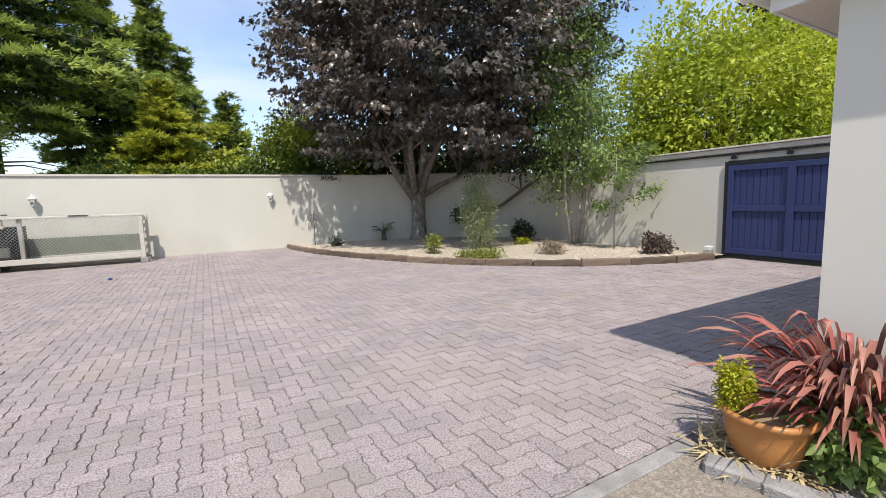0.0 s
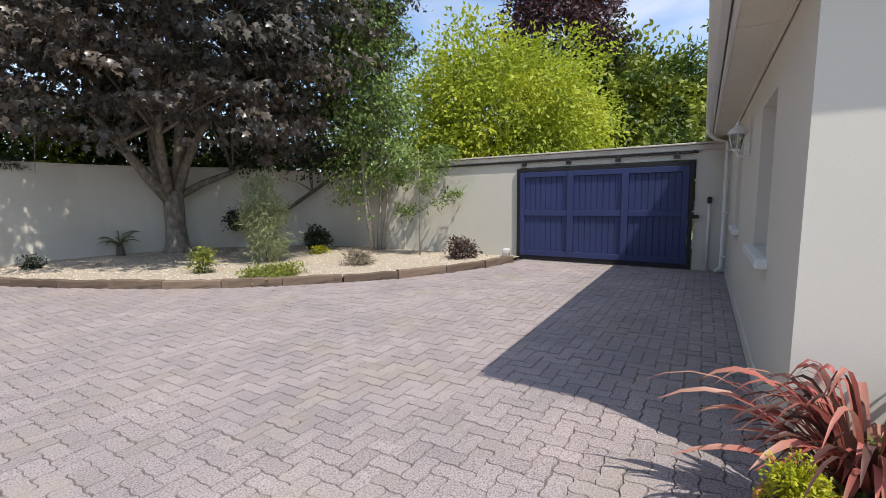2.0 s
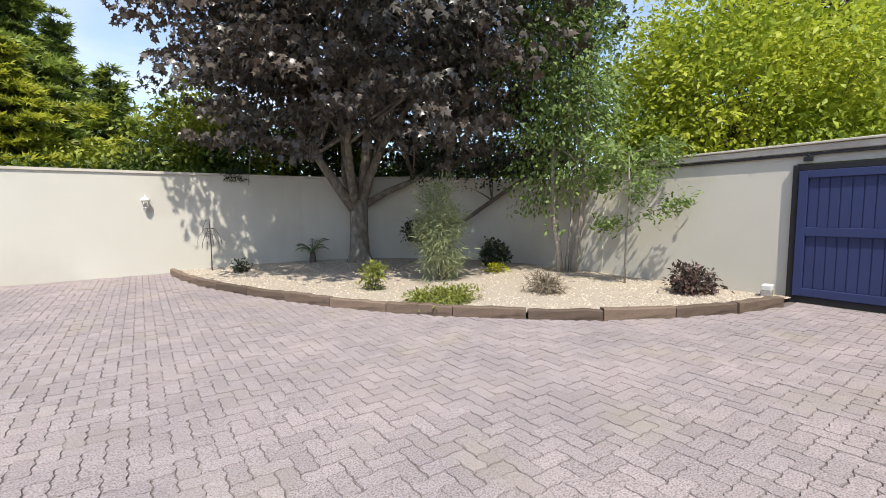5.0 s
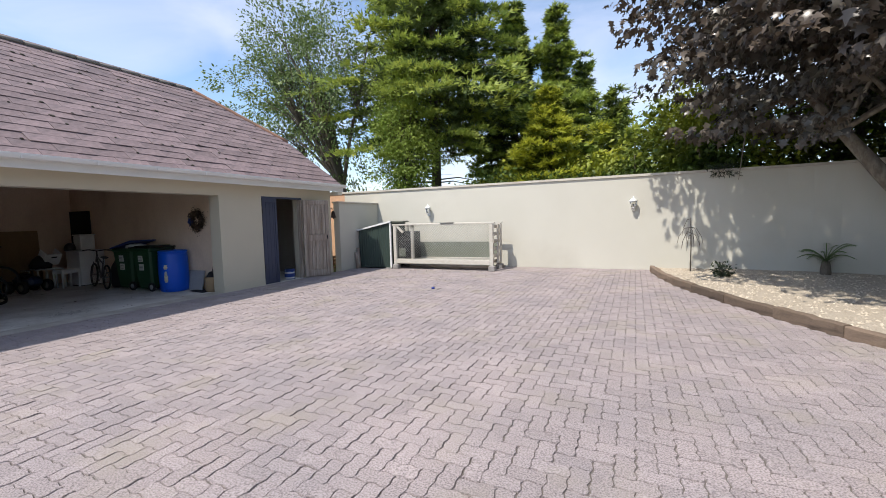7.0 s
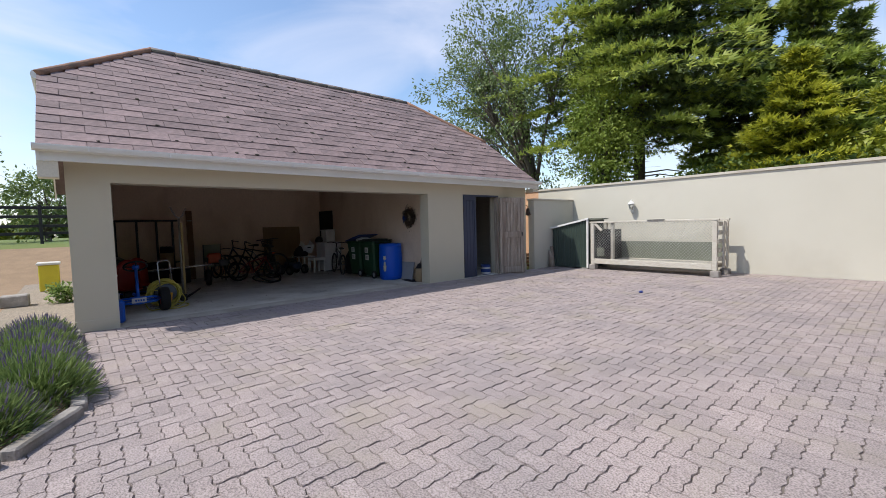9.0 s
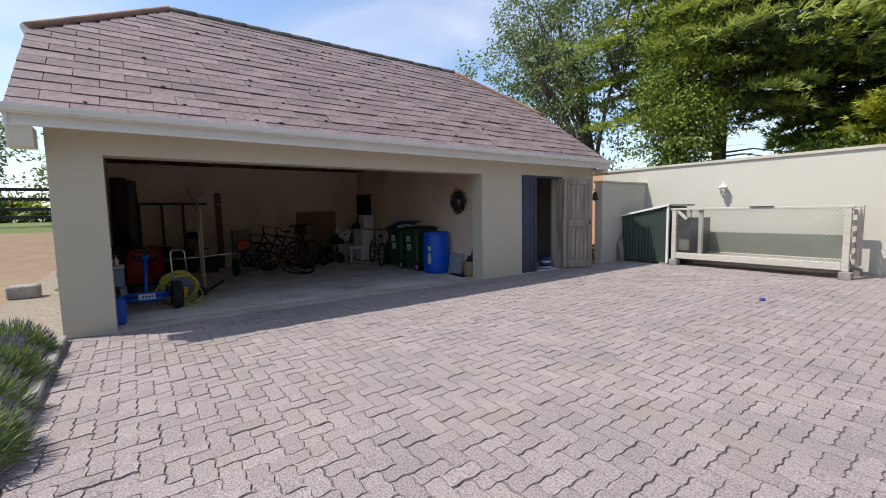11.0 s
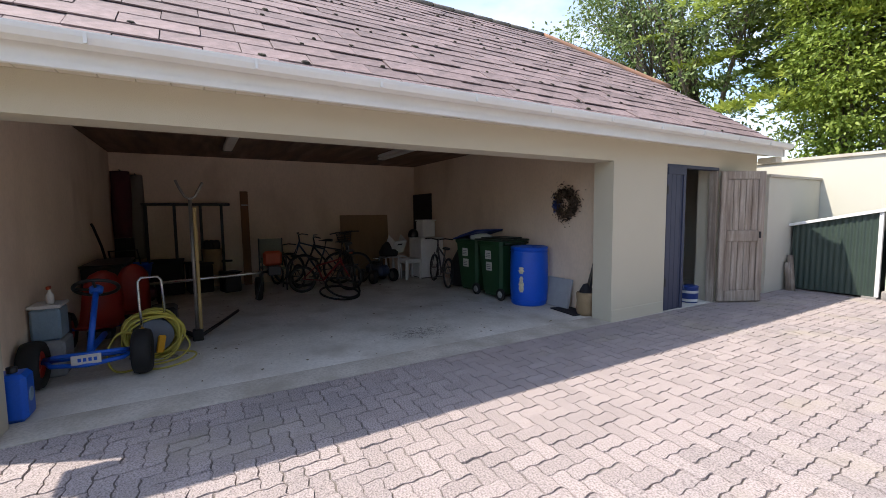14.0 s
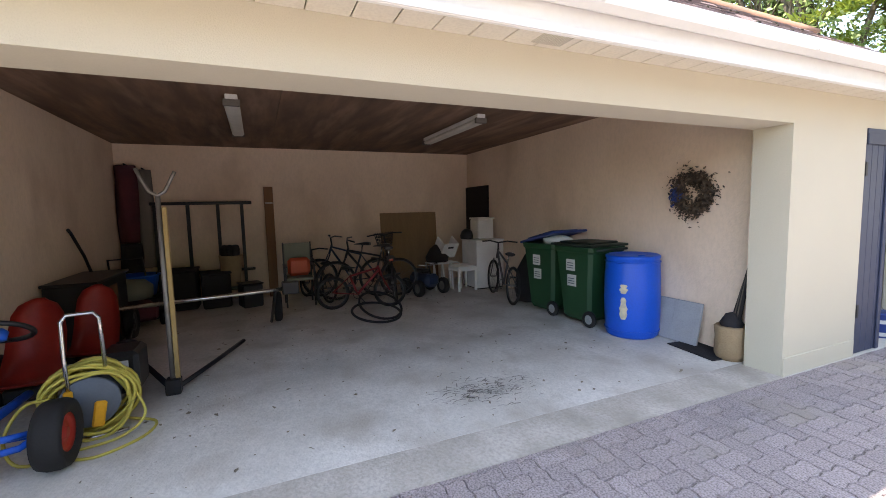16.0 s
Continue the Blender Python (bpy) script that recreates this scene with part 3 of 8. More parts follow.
# walls coloured dark in place of the room's shade and clutter
structure("store_wall", bm, STORE_DARK)
bm = B()
box(bm, -8.1, FX - 0.3, 9.94, 12.9, 2.592, 2.62)
structure("store_ceiling", bm, CEILING_BOARD)

# roof: gable with clipped ends
EX, EZ, RX, RZ, VY0, VY1, HX, HZ, RY0, RY1 = -5.0, 2.45, -9.015, 5.31, 3.05, 13.30, -7.0, 3.875, 4.85, 11.73
SL = (RZ - EZ) / (EX - RX)
bm = B()
front = [(EX, VY0, EZ), (EX, VY1, EZ), (HX, VY1, HZ), (RX, RY1, RZ), (RX, RY0, RZ), (HX, VY0, HZ)]
top = [bm.verts.new(Vector(p) + Vector((0, 0, -0.03))) for p in front]
back = [bm.verts.new((2 * RX - x, y, z - 0.03)) for x, y, z in front]
bm.faces.new(top)
bm.faces.new(back[::-1])
bm.faces.new((top[2], back[2], top[3]))
bm.faces.new((top[5], top[4], back[5]))
bmesh.ops.recalc_face_normals(bm, faces=bm.faces)
garage_roof = structure("roof", bm, SLATE, "purple brown slate garage roof with clipped ends")
bm = B()
for a, b in (((HX, VY0, HZ), (RX, RY0, RZ)), ((HX, VY1, HZ), (RX, RY1, RZ))):
    tube(bm, [Vector(a).lerp(Vector(b), k / 12) + Vector((0, 0, 0.008 + 0.004 * (k % 2))) for k in range(13)], 0.06, 10)
structure("hip_tiles", bm, HIP_TILE, "terracotta tiles over the clipped roof ends")
bm = B()
n = 15
for k in range(n):
    y0 = RY0 + (RY1 - RY0) * k / n
    tube(bm, [(RX, y0, RZ + 0.0), (RX, y0 + (RY1 - RY0) / n * 0.97, RZ + 0.005)], 0.09, 10, flat=0.6)
structure("ridge_tiles", bm, RIDGE_TILE, "grey lichened ridge tiles")
bm = B()
tube(bm, [(-11.2, VY0, HZ), (HX, VY0, HZ)], 0.07, 10)
structure("clip_gutter", bm, UPVC)


def gutter(bm, a, b, r=0.062):
    """A half-round gutter with a rolled front lip, from a to b."""
    a, b = Vector(a), Vector(b)
    d = (b - a).normalized()
    s = d.cross(Vector((0, 0, 1)))
    prof = [(r * 1.05, 0.012), (r * 1.05, 0), (r, -0.02), (r * 0.75, -0.055), (0.0, -0.075), (-r * 0.75, -0.055), (-r, 0.0), (-r + 0.006, 0.0), (-r * 0.7, -0.045), (0, -0.065), (r * 0.7, -0.045), (r - 0.006, 0.012)]
    ra = [bm.verts.new(a + s * x + Vector((0, 0, z))) for x, z in prof]
    rb = [bm.verts.new(b + s * x + Vector((0, 0, z))) for x, z in prof]
    for k in range(len(prof)):
        j = (k + 1) % len(prof)
        bm.faces.new((ra[k], ra[j], rb[j], rb[k]))
    bm.faces.new(ra[::-1])
    bm.faces.new(rb)
    return bm


garage_eaves = thing("garage_eaves", "white plastic gutter, fascia and soffit along the garage", "gutter", pose(0, 0, 0))
part("gutter", gutter(B(), (-4.955, VY0 - 0.03, 2.465), (-4.955, VY1 + 0.03, 2.465)), UPVC, garage_eaves)
bm = B()
box(bm, -5.045, -5.02, VY0, VY1, 2.285, 2.462, bevel=0.004)
box(bm, -5.02, -5.012, VY0, VY1, 2.288, 2.325)
part("fascia", bm, UPVC, garage_eaves)
y = VY0
while y < VY1 - 0.05:
    part("soffit_board", box(B(), FX + 0.002, -5.046, y + 0.002, min(VY1, y + 0.196), 2.33, 2.342, bevel=0.003), SOFFIT, garage_eaves)
    y += 0.2
bm = B()
for k in range(14):
    box(bm, FX + 0.05, -5.09, 7.0 + k * 0.014, 7.007 + k * 0.014, 2.326, 2.331)
part("soffit_vent", bm, GARDEN_WALL, garage_eaves)
for y in np.arange(VY0 + 0.5, VY1, 0.9):
    part("gutter_clip", box(B(), -4.905, -4.8875, y, y + 0.018, 2.41, 2.472), UPVC, garage_eaves)
for s, y in ((1, VY0), (-1, VY1)):
    for sx in (1, -1):
        bm = B()
        x0, x1 = (EX, HX) if sx > 0 else (2 * RX - EX, 2 * RX - HX)
        vs = [bm.verts.new((x, y + s * d, z)) for d in (0.0, 0.03) for x, z in ((x0, EZ - 0.03), (x1, HZ - 0.03), (x1, HZ - 0.19), (x0, EZ - 0.17))]
        for a in ((0, 1, 2, 3), (7, 6, 5, 4), (0, 4, 5, 1), (1, 5, 6, 2), (2, 6, 7, 3), (3, 7, 4, 0)):
            bm.faces.new([vs[k] for k in a])
        part("bargeboard", bm, UPVC, garage_eaves)
    part("box_end", box(B(), -5.3, -5.04, min(y, y + s * 0.2), max(y, y + s * 0.2), 2.08 if s > 0 else 2.2, 2.284), SOFFIT, garage_eaves)

# ---- house ----
HX0, HY = 3.75, 1.24
bm = B()
W1, W2 = (4.94, 5.81, 1.0, 2.175), (7.80, 8.55, 1.0, 2.165)
xs = [HX0, W1[0], W1[1], W2[0], W2[1], GX]
for k in range(5):
    if k in (1, 3):
        w = (W1, W2)[k // 2]
        box(bm, xs[k], xs[k + 1], HY - 0.3, HY, -0.1, w[2])
        box(bm, xs[k], xs[k + 1], HY - 0.3, HY, w[3], 2.63)
    else:
        box(bm, xs[k], xs[k + 1], HY - 0.3, HY, -0.1, 2.63)
structure("house_wall_north", bm, HOUSE_WALL, "pale cream rendered house wall with two windows")
bm = B()
box(bm, HX0, HX0 + 0.3, -8.0, HY - 0.3, -0.1, 2.63)
structure("house_wall_west", bm, HOUSE_WALL, "sunlit cream rendered end wall of the house")
bm = B()
box(bm, HX0 + 0.3, GX, HY, HY + 0.014, 0.0, 0.15, bevel=0.005)
structure("house_plinth", bm, HOUSE_WALL)
bm = B()
box(bm, HX0 + 0.3, 14.0, -8.0, HY - 1.6, -0.1, 2.63)
structure("house_core", bm, INNER_WALL)
bm = B()
e = [(3.64, 1.55, 2.65), (14.4, 1.55, 2.65), (14.4, -8.4, 2.65), (3.64, -8.4, 2.65), (8.4, -3.4, 5.8), (10.0, -3.4, 5.8)]
vs = [bm.verts.new(p) for p in e]
for f in ((0, 1, 5, 4), (1, 2, 5), (2, 3, 4, 5), (3, 0, 4)):
    bm.faces.new([vs[k] for k in f])
structure("house_roof", bm, SLATE, "slate hip roof of the house")
house_eaves = thing("house_eaves", "white gutter and fascia with a cream soffit round the house", "gutter")
bm = B()
gutter(bm, (14.0, 1.60, 2.64), (3.60, 1.60, 2.64))
gutter(bm, (3.60, 1.66, 2.64), (3.60, -8.2, 2.64))
part("gutter", bm, UPVC, house_eaves)
bm = B()
box(bm, 3.66, 14.0, 1.515, 1.537, 2.485, 2.633)
box(bm, 3.66, 3.682, -8.2, 1.514, 2.485, 2.633)
part("fascia", bm, UPVC, house_eaves)
bm = B()
box(bm, 3.683, 14.0, HY, 1.514, 2.49, 2.505)
box(bm, 3.683, HX0, -8.2, HY, 2.49, 2.505)
for x in (4.6, 6.8, 9.2):
    box(bm, x, x + 0.004, HY, 1.514, 2.487, 2.491)
box(bm, 3.683, 14.0, HY + 0.012, HY + 0.03, 2.465, 2.49)
part("soffit", bm, SOFFIT, house_eaves)
dp = thing("downpipe", "white plastic downpipe at the house corner", "downpipe")
bm = B()
tube(bm, [(10.30, 1.60, 2.58), (10.30, 1.60, 2.50), (10.36, 1.50, 2.42), (10.38, 1.32, 2.36), (10.38, 1.31, 1.2), (10.38, 1.31, 0.12), (10.36, 1.40, 0.03)], 0.034, 10)
part("pipe", bm, UPVC, dp)
for z in (2.2, 1.1, 0.3):
    part("bracket", box(B(), 10.33, 10.43, HY, 1.35, z, z + 0.03, bevel=0.004), UPVC, dp)


def house_window(name, w):
    """A white window: outer frame, top vent, lower sash with glazing bars, panes, sill."""
    win = thing(name, "white plastic casement window with glazing bars and a sill", "window", pose(w[0], HY - 0.17, w[2]))
    win["kind"] = "structure"
    W, H = w[1] - w[0], w[3] - w[2]
    bm = B()
    for a in ((0, 0.06, 0, H), (W - 0.06, W, 0, H), (0.06, W - 0.06, 0, 0.07), (0.06, W - 0.06, H - 0.06, H), (0.06, W - 0.06, H * 0.62, H * 0.62 + 0.06), (W / 2 - 0.03, W / 2 + 0.03, 0.07, H - 0.06)):
        box(bm, a[0], a[1], -0.03, 0.04, a[2], a[3], bevel=0.006)
    part("window_frame", bm, UPVC, win)
    bm = B()
    for x in (W * 0.25, W * 0.75):
        box(bm, x - 0.009, x + 0.009, -0.008, 0.012, 0.07, H - 0.06)
    box(bm, 0.06, W - 0.06, -0.008, 0.012, H * 0.33, H * 0.33 + 0.018)
    part("glazing_bar", bm, UPVC, win)
    for x0, x1 in ((0.06, W / 2 - 0.03), (W / 2 + 0.03, W - 0.06)):
        for z0, z1 in ((0.07, H * 0.62), (H * 0.62 + 0.06, H - 0.06)):
            pane = part("pane", box(B(), x0, x1, -0.004, 0.0, z0, z1), GLASS, win)
            pane.visible_shadow = False
    bm = B()
    box(bm, -0.12, W + 0.12, 0.0, 0.24, -0.075, -0.002, bevel=0.012)
    part("window_sill", bm, WHITE_PAINT, win, "white painted sill")
    return win


house_window("window_1", W1)
house_window("window_2", W2)

# ---- gravel bed ----
BED = [(2.95, 15.1), (3.10, 13.9), (3.42, 12.5), (3.95, 11.1), (4.62, 9.6), (5.4, 8.3), (6.2, 7.35), (7.05, 6.5), (8.2, 5.83), (9.2, 5.42), (10.1, 5.2)]
bm = B()
rng = np.random.default_rng(8)
inner = [(x + 0.05, y + 0.06) for x, y in BED]
outer = [(2.97, 15.42)] + [(BX + (BR + 0.03) * math.cos(radians(a)), BY + (BR + 0.03) * math.sin(radians(a))) for a in np.linspace(88, 0, 30)] + [(10.63, 5.25)]
m_rows, n_cols = 26, 60


def along(poly, s):
    seg = [math.dist(a, b) for a, b in zip(poly, poly[1:])]
    want = s * sum(seg)
    for (a, b), q in zip(zip(poly, poly[1:]), seg):
        if want <= q:
            return Vector(a).lerp(Vector(b), want / q if q else 0)
        want -= q
    return Vector(poly[-1])


grid = []
for j in range(n_cols + 1):
    p, q = along(inner, j / n_cols), along(outer, j / n_cols)
    row = []
    for i in range(m_rows + 1):
        s = i / m_rows
        v = p.lerp(q, s)
        row.append(bm.verts.new((v.x, v.y, 0.075 - 0.02 * s + 0.02 * noise.noise(Vector((v.x * 1.3, v.y * 1.3, 0))))))
    grid.append(row)
for a, b in zip(grid, grid[1:]):
    for i in range(m_rows):
        bm.faces.new((a[i], a[i + 1], b[i + 1], b[i])).smooth = True
structure("gravel_bed", bm, GRAVEL, "cream gravel bed in the curved corner of the yard")
verts, faces = [], []
for k in range(9000):
    s, q = rng.random(), rng.random() ** 1.3 * 0.95
    v = along(inner, s).lerp(along(outer, s), q)
    r = 0.010 + 0.014 * rng.random()
    a = rng.random() * 6.28
    z = 0.075 - 0.02 * q + 0.02 * noise.noise(Vector((v.x * 1.3, v.y * 1.3, 0)))
    c, sn = math.cos(a) * r, math.sin(a) * r
    o = len(verts)
    verts += [(v.x + c, v.y + sn, z), (v.x - sn, v.y + c, z), (v.x - c, v.y - sn, z), (v.x + sn, v.y - c, z), (v.x + 0.2 * c, v.y, z + r * 0.9)]
    faces += [(o, o + 1, o + 4), (o + 1, o + 2, o + 4), (o + 2, o + 3, o + 4), (o + 3, o, o + 4)]
me = bpy.data.meshes.new("gravel_stones")
me.from_pydata(verts, [], faces)
me.materials.append(STONE_BITS)
tagged(new("gravel_stones", me), "loose cream gravel stones", "gravel", kind="stuff")

# ---- trees ----
rng = np.random.default_rng(21)


def copper_maple():
    tree = thing("maple_tree", "large dark copper maple with a forked trunk in the gravel bed", "tree", pose(7.4, 14.1, 0.03))
    rng = np.random.default_rng(5)
    c, rad = (0.0, -0.9, 6.6), (4.75, 5.5, 5.0)
    P, U, N, C = clumps(rng, c, rad, 1950, 40, 0.25, 0.35, -0.92, 0.13, 0.24, 0.5)
    rr = np.hypot(P[:, 0], P[:, 1])
    keep = P[:, 2] > 2.45 + 1.1 * np.exp(-(rr / 2.4) ** 2) + 0.45 * np.sin(P[:, 0] * 1.7) * np.cos(P[:, 1] * 1.3)
    P, U, N = P[keep], U[keep], N[keep]
    bm = B()
    tube(bm, [(0, 0, -0.1), (0, 0, 0.05), (0, 0, 0.25), (0.0, 0, 0.8), (0.0, 0, 1.35), (0.02, 0, 1.72)], [0.50, 0.38, 0.29, 0.25, 0.255, 0.25], 14)
    part("trunk", bm, MAPLE_BARK, tree)
    arms = [((-0.10, 0, 1.5), (-0.50, 0.1, 2.05), (-1.05, 0.3, 2.95), (-2.2, 0.6, 4.7), 0.14), ((-0.08, 0, 1.55), (-0.32, -0.3, 2.25), (-0.60, -0.8, 3.1), (-1.0, -2.0, 4.8), 0.115),
            ((0.06, -0.05, 1.6), (0.18, -0.35, 2.35), (0.40, -0.8, 3.2), (1.2, -2.2, 5.0), 0.12), ((0.12, 0.05, 1.6), (0.40, 0.2, 2.35), (0.80, 0.4, 3.2), (1.9, 0.9, 5.0), 0.12),
            ((-0.03, 0, 1.65), (-0.20, 0.1, 2.6), (-0.40, 0.2, 4.1), (-0.7, 0.2, 7.5), 0.13), ((0.08, 0, 1.65), (0.20, -0.1, 2.7), (0.32, -0.2, 4.3), (0.5, 0.2, 8.5), 0.15),
            ((0.18, 0, 1.6), (0.75, -0.2, 1.95), (1.5, -0.5, 2.3), (3.2, -1.0, 3.7), 0.09), ((0, 0.1, 1.6), (-0.1, 0.6, 2.4), (0.2, 1.4, 3.6), (0.5, 2.6, 6.2), 0.12)]
    for a in arms:
        bm = B()
        tube(bm, a[:4], [a[4] * 1.25, a[4], a[4] * 0.75, a[4] * 0.3], 9)
        limbs(bm, rng, a[2], C[rng.choice(len(C), 5)] * 0.8 + np.array((0, 0, 0.8)), a[4] * 0.4, 0.3, 5, 5)
        limbs(bm, rng, a[3], C[rng.choice(len(C), 6)], a[4] * 0.3, 0.3, 5, 5)
        part("limb", bm, MAPLE_BARK, tree)
    leaves("crown", P, U, N, 0.155 * (0.6 + 0.7 * rng.random(len(P))), "palm", MAPLE_LEAF, tree)


copper_maple()
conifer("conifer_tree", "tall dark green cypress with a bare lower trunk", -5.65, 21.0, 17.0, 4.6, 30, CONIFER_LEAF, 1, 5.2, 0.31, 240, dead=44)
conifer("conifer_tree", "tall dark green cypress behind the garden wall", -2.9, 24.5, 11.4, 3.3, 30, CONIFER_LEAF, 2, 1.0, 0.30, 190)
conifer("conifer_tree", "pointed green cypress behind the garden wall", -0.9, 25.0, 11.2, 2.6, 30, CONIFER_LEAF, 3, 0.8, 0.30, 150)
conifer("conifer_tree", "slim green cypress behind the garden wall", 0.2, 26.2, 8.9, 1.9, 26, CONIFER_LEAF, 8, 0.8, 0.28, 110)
conifer("conifer_tree", "low golden cypress behind the garden wall", -0.45, 20.5, 6.1, 3.0, 26, GOLD_LEAF, 4, 0.4, 0.26, 210, tip=GOLD_LIT_TIP)
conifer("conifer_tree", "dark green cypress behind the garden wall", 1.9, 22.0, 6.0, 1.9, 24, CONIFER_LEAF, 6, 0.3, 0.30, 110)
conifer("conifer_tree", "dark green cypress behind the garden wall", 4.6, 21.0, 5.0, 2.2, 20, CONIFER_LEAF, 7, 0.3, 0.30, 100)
broad_tree("ash_tree", "open crowned ash tree behind the garage", -9.3, 18.9, 2.9, 0.17, (-2.1, 0.2, 7.3), (3.7, 2.8, 4.9), 430, 60, 0.31, 0.14, "kite", ASH_LEAF, BARK, 11, low=-0.85, limb_n=30, shell=0.12)
broad_tree("bright_tree", "fresh green leafy tree behind the short wall", -6.05, 18.9, 2.0, 0.13, (0, 0, 5.0), (1.25, 1.25, 3.9), 330, 70, 0.26, 0.115, "kite", BRIGHT_LEAF, BARK, 12, limb_n=10, shell=0.3)
broad_tree("yellow_green_tree", "bright yellow green tree behind the gate wall", 15.2, 7.6, 1.6, 0.16, (0, 0.2, 3.75), (3.6, 3.7, 3.0), 1500, 34, 0.30, 0.15, "kite", YELLOW_LEAF, BARK, 13, low=-0.8, limb_n=14, shell=0.35, lump=0.16)
broad_tree("purple_tree", "dark purple beech tree in the distance", 29.0, 9.8, 4.0, 0.3, (0, 0, 11.0), (3.4, 3.4, 6.0), 620, 34, 0.5, 0.30, "kite", PURPLE_LEAF, BARK, 14)
broad_tree("far_green_tree", "broad green tree in the distance", 31.0, 5.4, 3.0, 0.3, (0, 0, 5.6), (4.6, 5.0, 4.4), 900, 36, 0.5, 0.36, "kite", HEDGE_LEAF, BARK, 15)


def multi_stem_birch():
    tree = thing("birch_tree", "multi-stemmed birch with airy green leaves in the gravel bed", "tree", pose(10.12, 9.25, 0.05))
    rng = np.random.default_rng(17)
    P, U, N, C = clumps(rng, (-0.1, 0.1, 4.4), (1.3, 1.35, 2.9), 470, 38, 0.24, 0.2, -1, 0.2, 0.8, 0.5)
    for a, b, c, r in (((-0.10, 0.05), (-0.22, 0.12), (-0.2, 0.2), 0.07), ((0.02, 0.1), (-0.02, 0.2), (0.15, 0.7), 0.055), ((0.2, -0.12), (0.27, -0.25), (0.1, -0.5), 0.08), ((0.12, 0.0), (0.24, -0.02), (0.5, 0.1), 0.05)):
        bm = B()
        tube(bm, [(a[0], a[1], -0.1), (a[0], a[1], 0.3), (b[0], b[1], 1.2), ((b[0] + c[0]) / 2, (b[1] + c[1]) / 2, 2.3), (c[0], c[1], 4.6), (c[0] * 1.2, c[1] * 1.2, 6.4)], [r * 1.0, r * 0.8, r * 0.7, r * 0.6, r * 0.4, 0.01], 8)
        limbs(bm, rng, (c[0] * 0.7, c[1] * 0.7, 2.4), C[rng.choice(len(C), 9)], r * 0.3, 0.15, 4, 5)
        limbs(bm, rng, (c[0], c[1], 4.0), C[rng.choice(len(C), 9)], r * 0.25, 0.15, 4, 5)
        part("stem", bm, BIRCH_BARK, tree)
    leaves("crown", P, U, N, 0.105 * (0.6 + 0.8 * rng.random(len(P))), "kite", BIRCH_LEAF, tree)


multi_stem_birch()


def hedge(label, x0, y0, x1, y1, width, height, count, mat, seed, leaf=0.2):
    """A rough evergreen hedge as a long bank of clumps round short stems."""
    rng = np.random.default_rng(seed)
    h = thing("hedge", label, "hedge", pose(x0, y0, 0))
    d = np.array((x1 - x0, y1 - y0, 0.0))
    L = np.linalg.norm(d)
    side = np.array((-d[1], d[0], 0)) / L
    s = rng.random(count)
    top = height * (0.78 + 0.22 * np.sin(s * L * 1.1 + seed) * np.cos(s * L * 0.43))
    C = d[None] * s[:, None] + side[None] * (rng.normal(size=count) * width * 0.4)[:, None]
    C[:, 2] = top * rng.random(count) ** 0.6
    P = (C[:, None] + rng.normal(size=(count, 34, 3)) * np.array((0.34, 0.34, 0.22))).reshape(-1, 3)
    N = unit(np.array((0, 0, 1.0))[None] + rng.normal(size=P.shape) * 0.6)
    U = unit(rng.normal(size=P.shape) + side[None] * 0.2)
    P[:, 2] = np.abs(P[:, 2])
    leaves("foliage", P, U, N, leaf * 0.9 * (0.6 + 0.7 * rng.random(len(P))), "kite", mat, h)
    for k in range(int(L / 1.2)):
        q = d * (k * 1.2 / L)
        part("stem", tube(B(), [(q[0], q[1], -0.1), (q[0], q[1], height * 0.7)], [0.07, 0.02], 5), BARK, h)


hedge("low green hedge behind the garden wall", -4.5, 18.8, 3.0, 18.2, 1.0, 3.3, 420, HEDGE_LEAF, 36)
hedge("dense green hedge behind the garden wall", 2.6, 18.0, 11.5, 17.4, 1.6, 5.2, 980, HEDGE_LEAF, 31)
hedge("dense green hedge behind the curved wall", 10.5, 17.0, 14.5, 9.5, 1.5, 4.4, 560, HEDGE_LEAF, 32)
hedge("dense green hedge behind the gate wall", 13.2, 10.0, 13.6, -4.0, 1.2, 3.2, 560, HEDGE_LEAF, 33)
hedge("dense green hedge behind the garage", -16.0, 17.5, -9.6, 18.3, 1.2, 2.6, 300, HEDGE_LEAF, 34)

# ---- things of the yard ----
TERRACOTTA = material("glazed_terracotta", (0.48, 0.215, 0.07), 0.35, second=(0.36, 0.15, 0.05), scale=5, bump=0.1)
OCHRE_POT = material("ochre_pot", (0.42, 0.25, 0.11), 0.45, second=(0.30, 0.17, 0.08), scale=5, bump=0.1)
WHITE_WOOD = material("flaking_white_wood", (0.62, 0.59, 0.52), 0.85, second=(0.40, 0.34, 0.26), scale=6, stretch=(1.5, 6, 6), fine=40, fine_amount=0.5, bump=0.5)
GREEN_SHEET = material("dark_green_sheet", (0.040, 0.061, 0.050), 0.5, second=(0.031, 0.049, 0.040), scale=3, bump=0.05)
GREY_PANEL = material("grey_green_board", (0.20, 0.215, 0.17), 0.8, scale=3)
WIRE = material("galvanised_wire", (0.45, 0.46, 0.45), 0.45, metal=0.8, bump=0.0)
RUSTY = material("rusty_iron", (0.075, 0.045, 0.03), 0.8, second=(0.03, 0.025, 0.022), scale=20, amount=1.0, bump=0.3)
CRATE_WOOD = material("crate_wood", (0.34, 0.20, 0.12), 0.8, second=(0.24, 0.13, 0.08), scale=6, stretch=(1, 1, 4))
LAMP_GLASS = glass_material("lantern_glass")
BRICK_WHITE = material("white_block", (0.62, 0.62, 0.60), 0.8)
STRAW = material("straw", (0.46, 0.36, 0.19), 0.9, island=0.3)
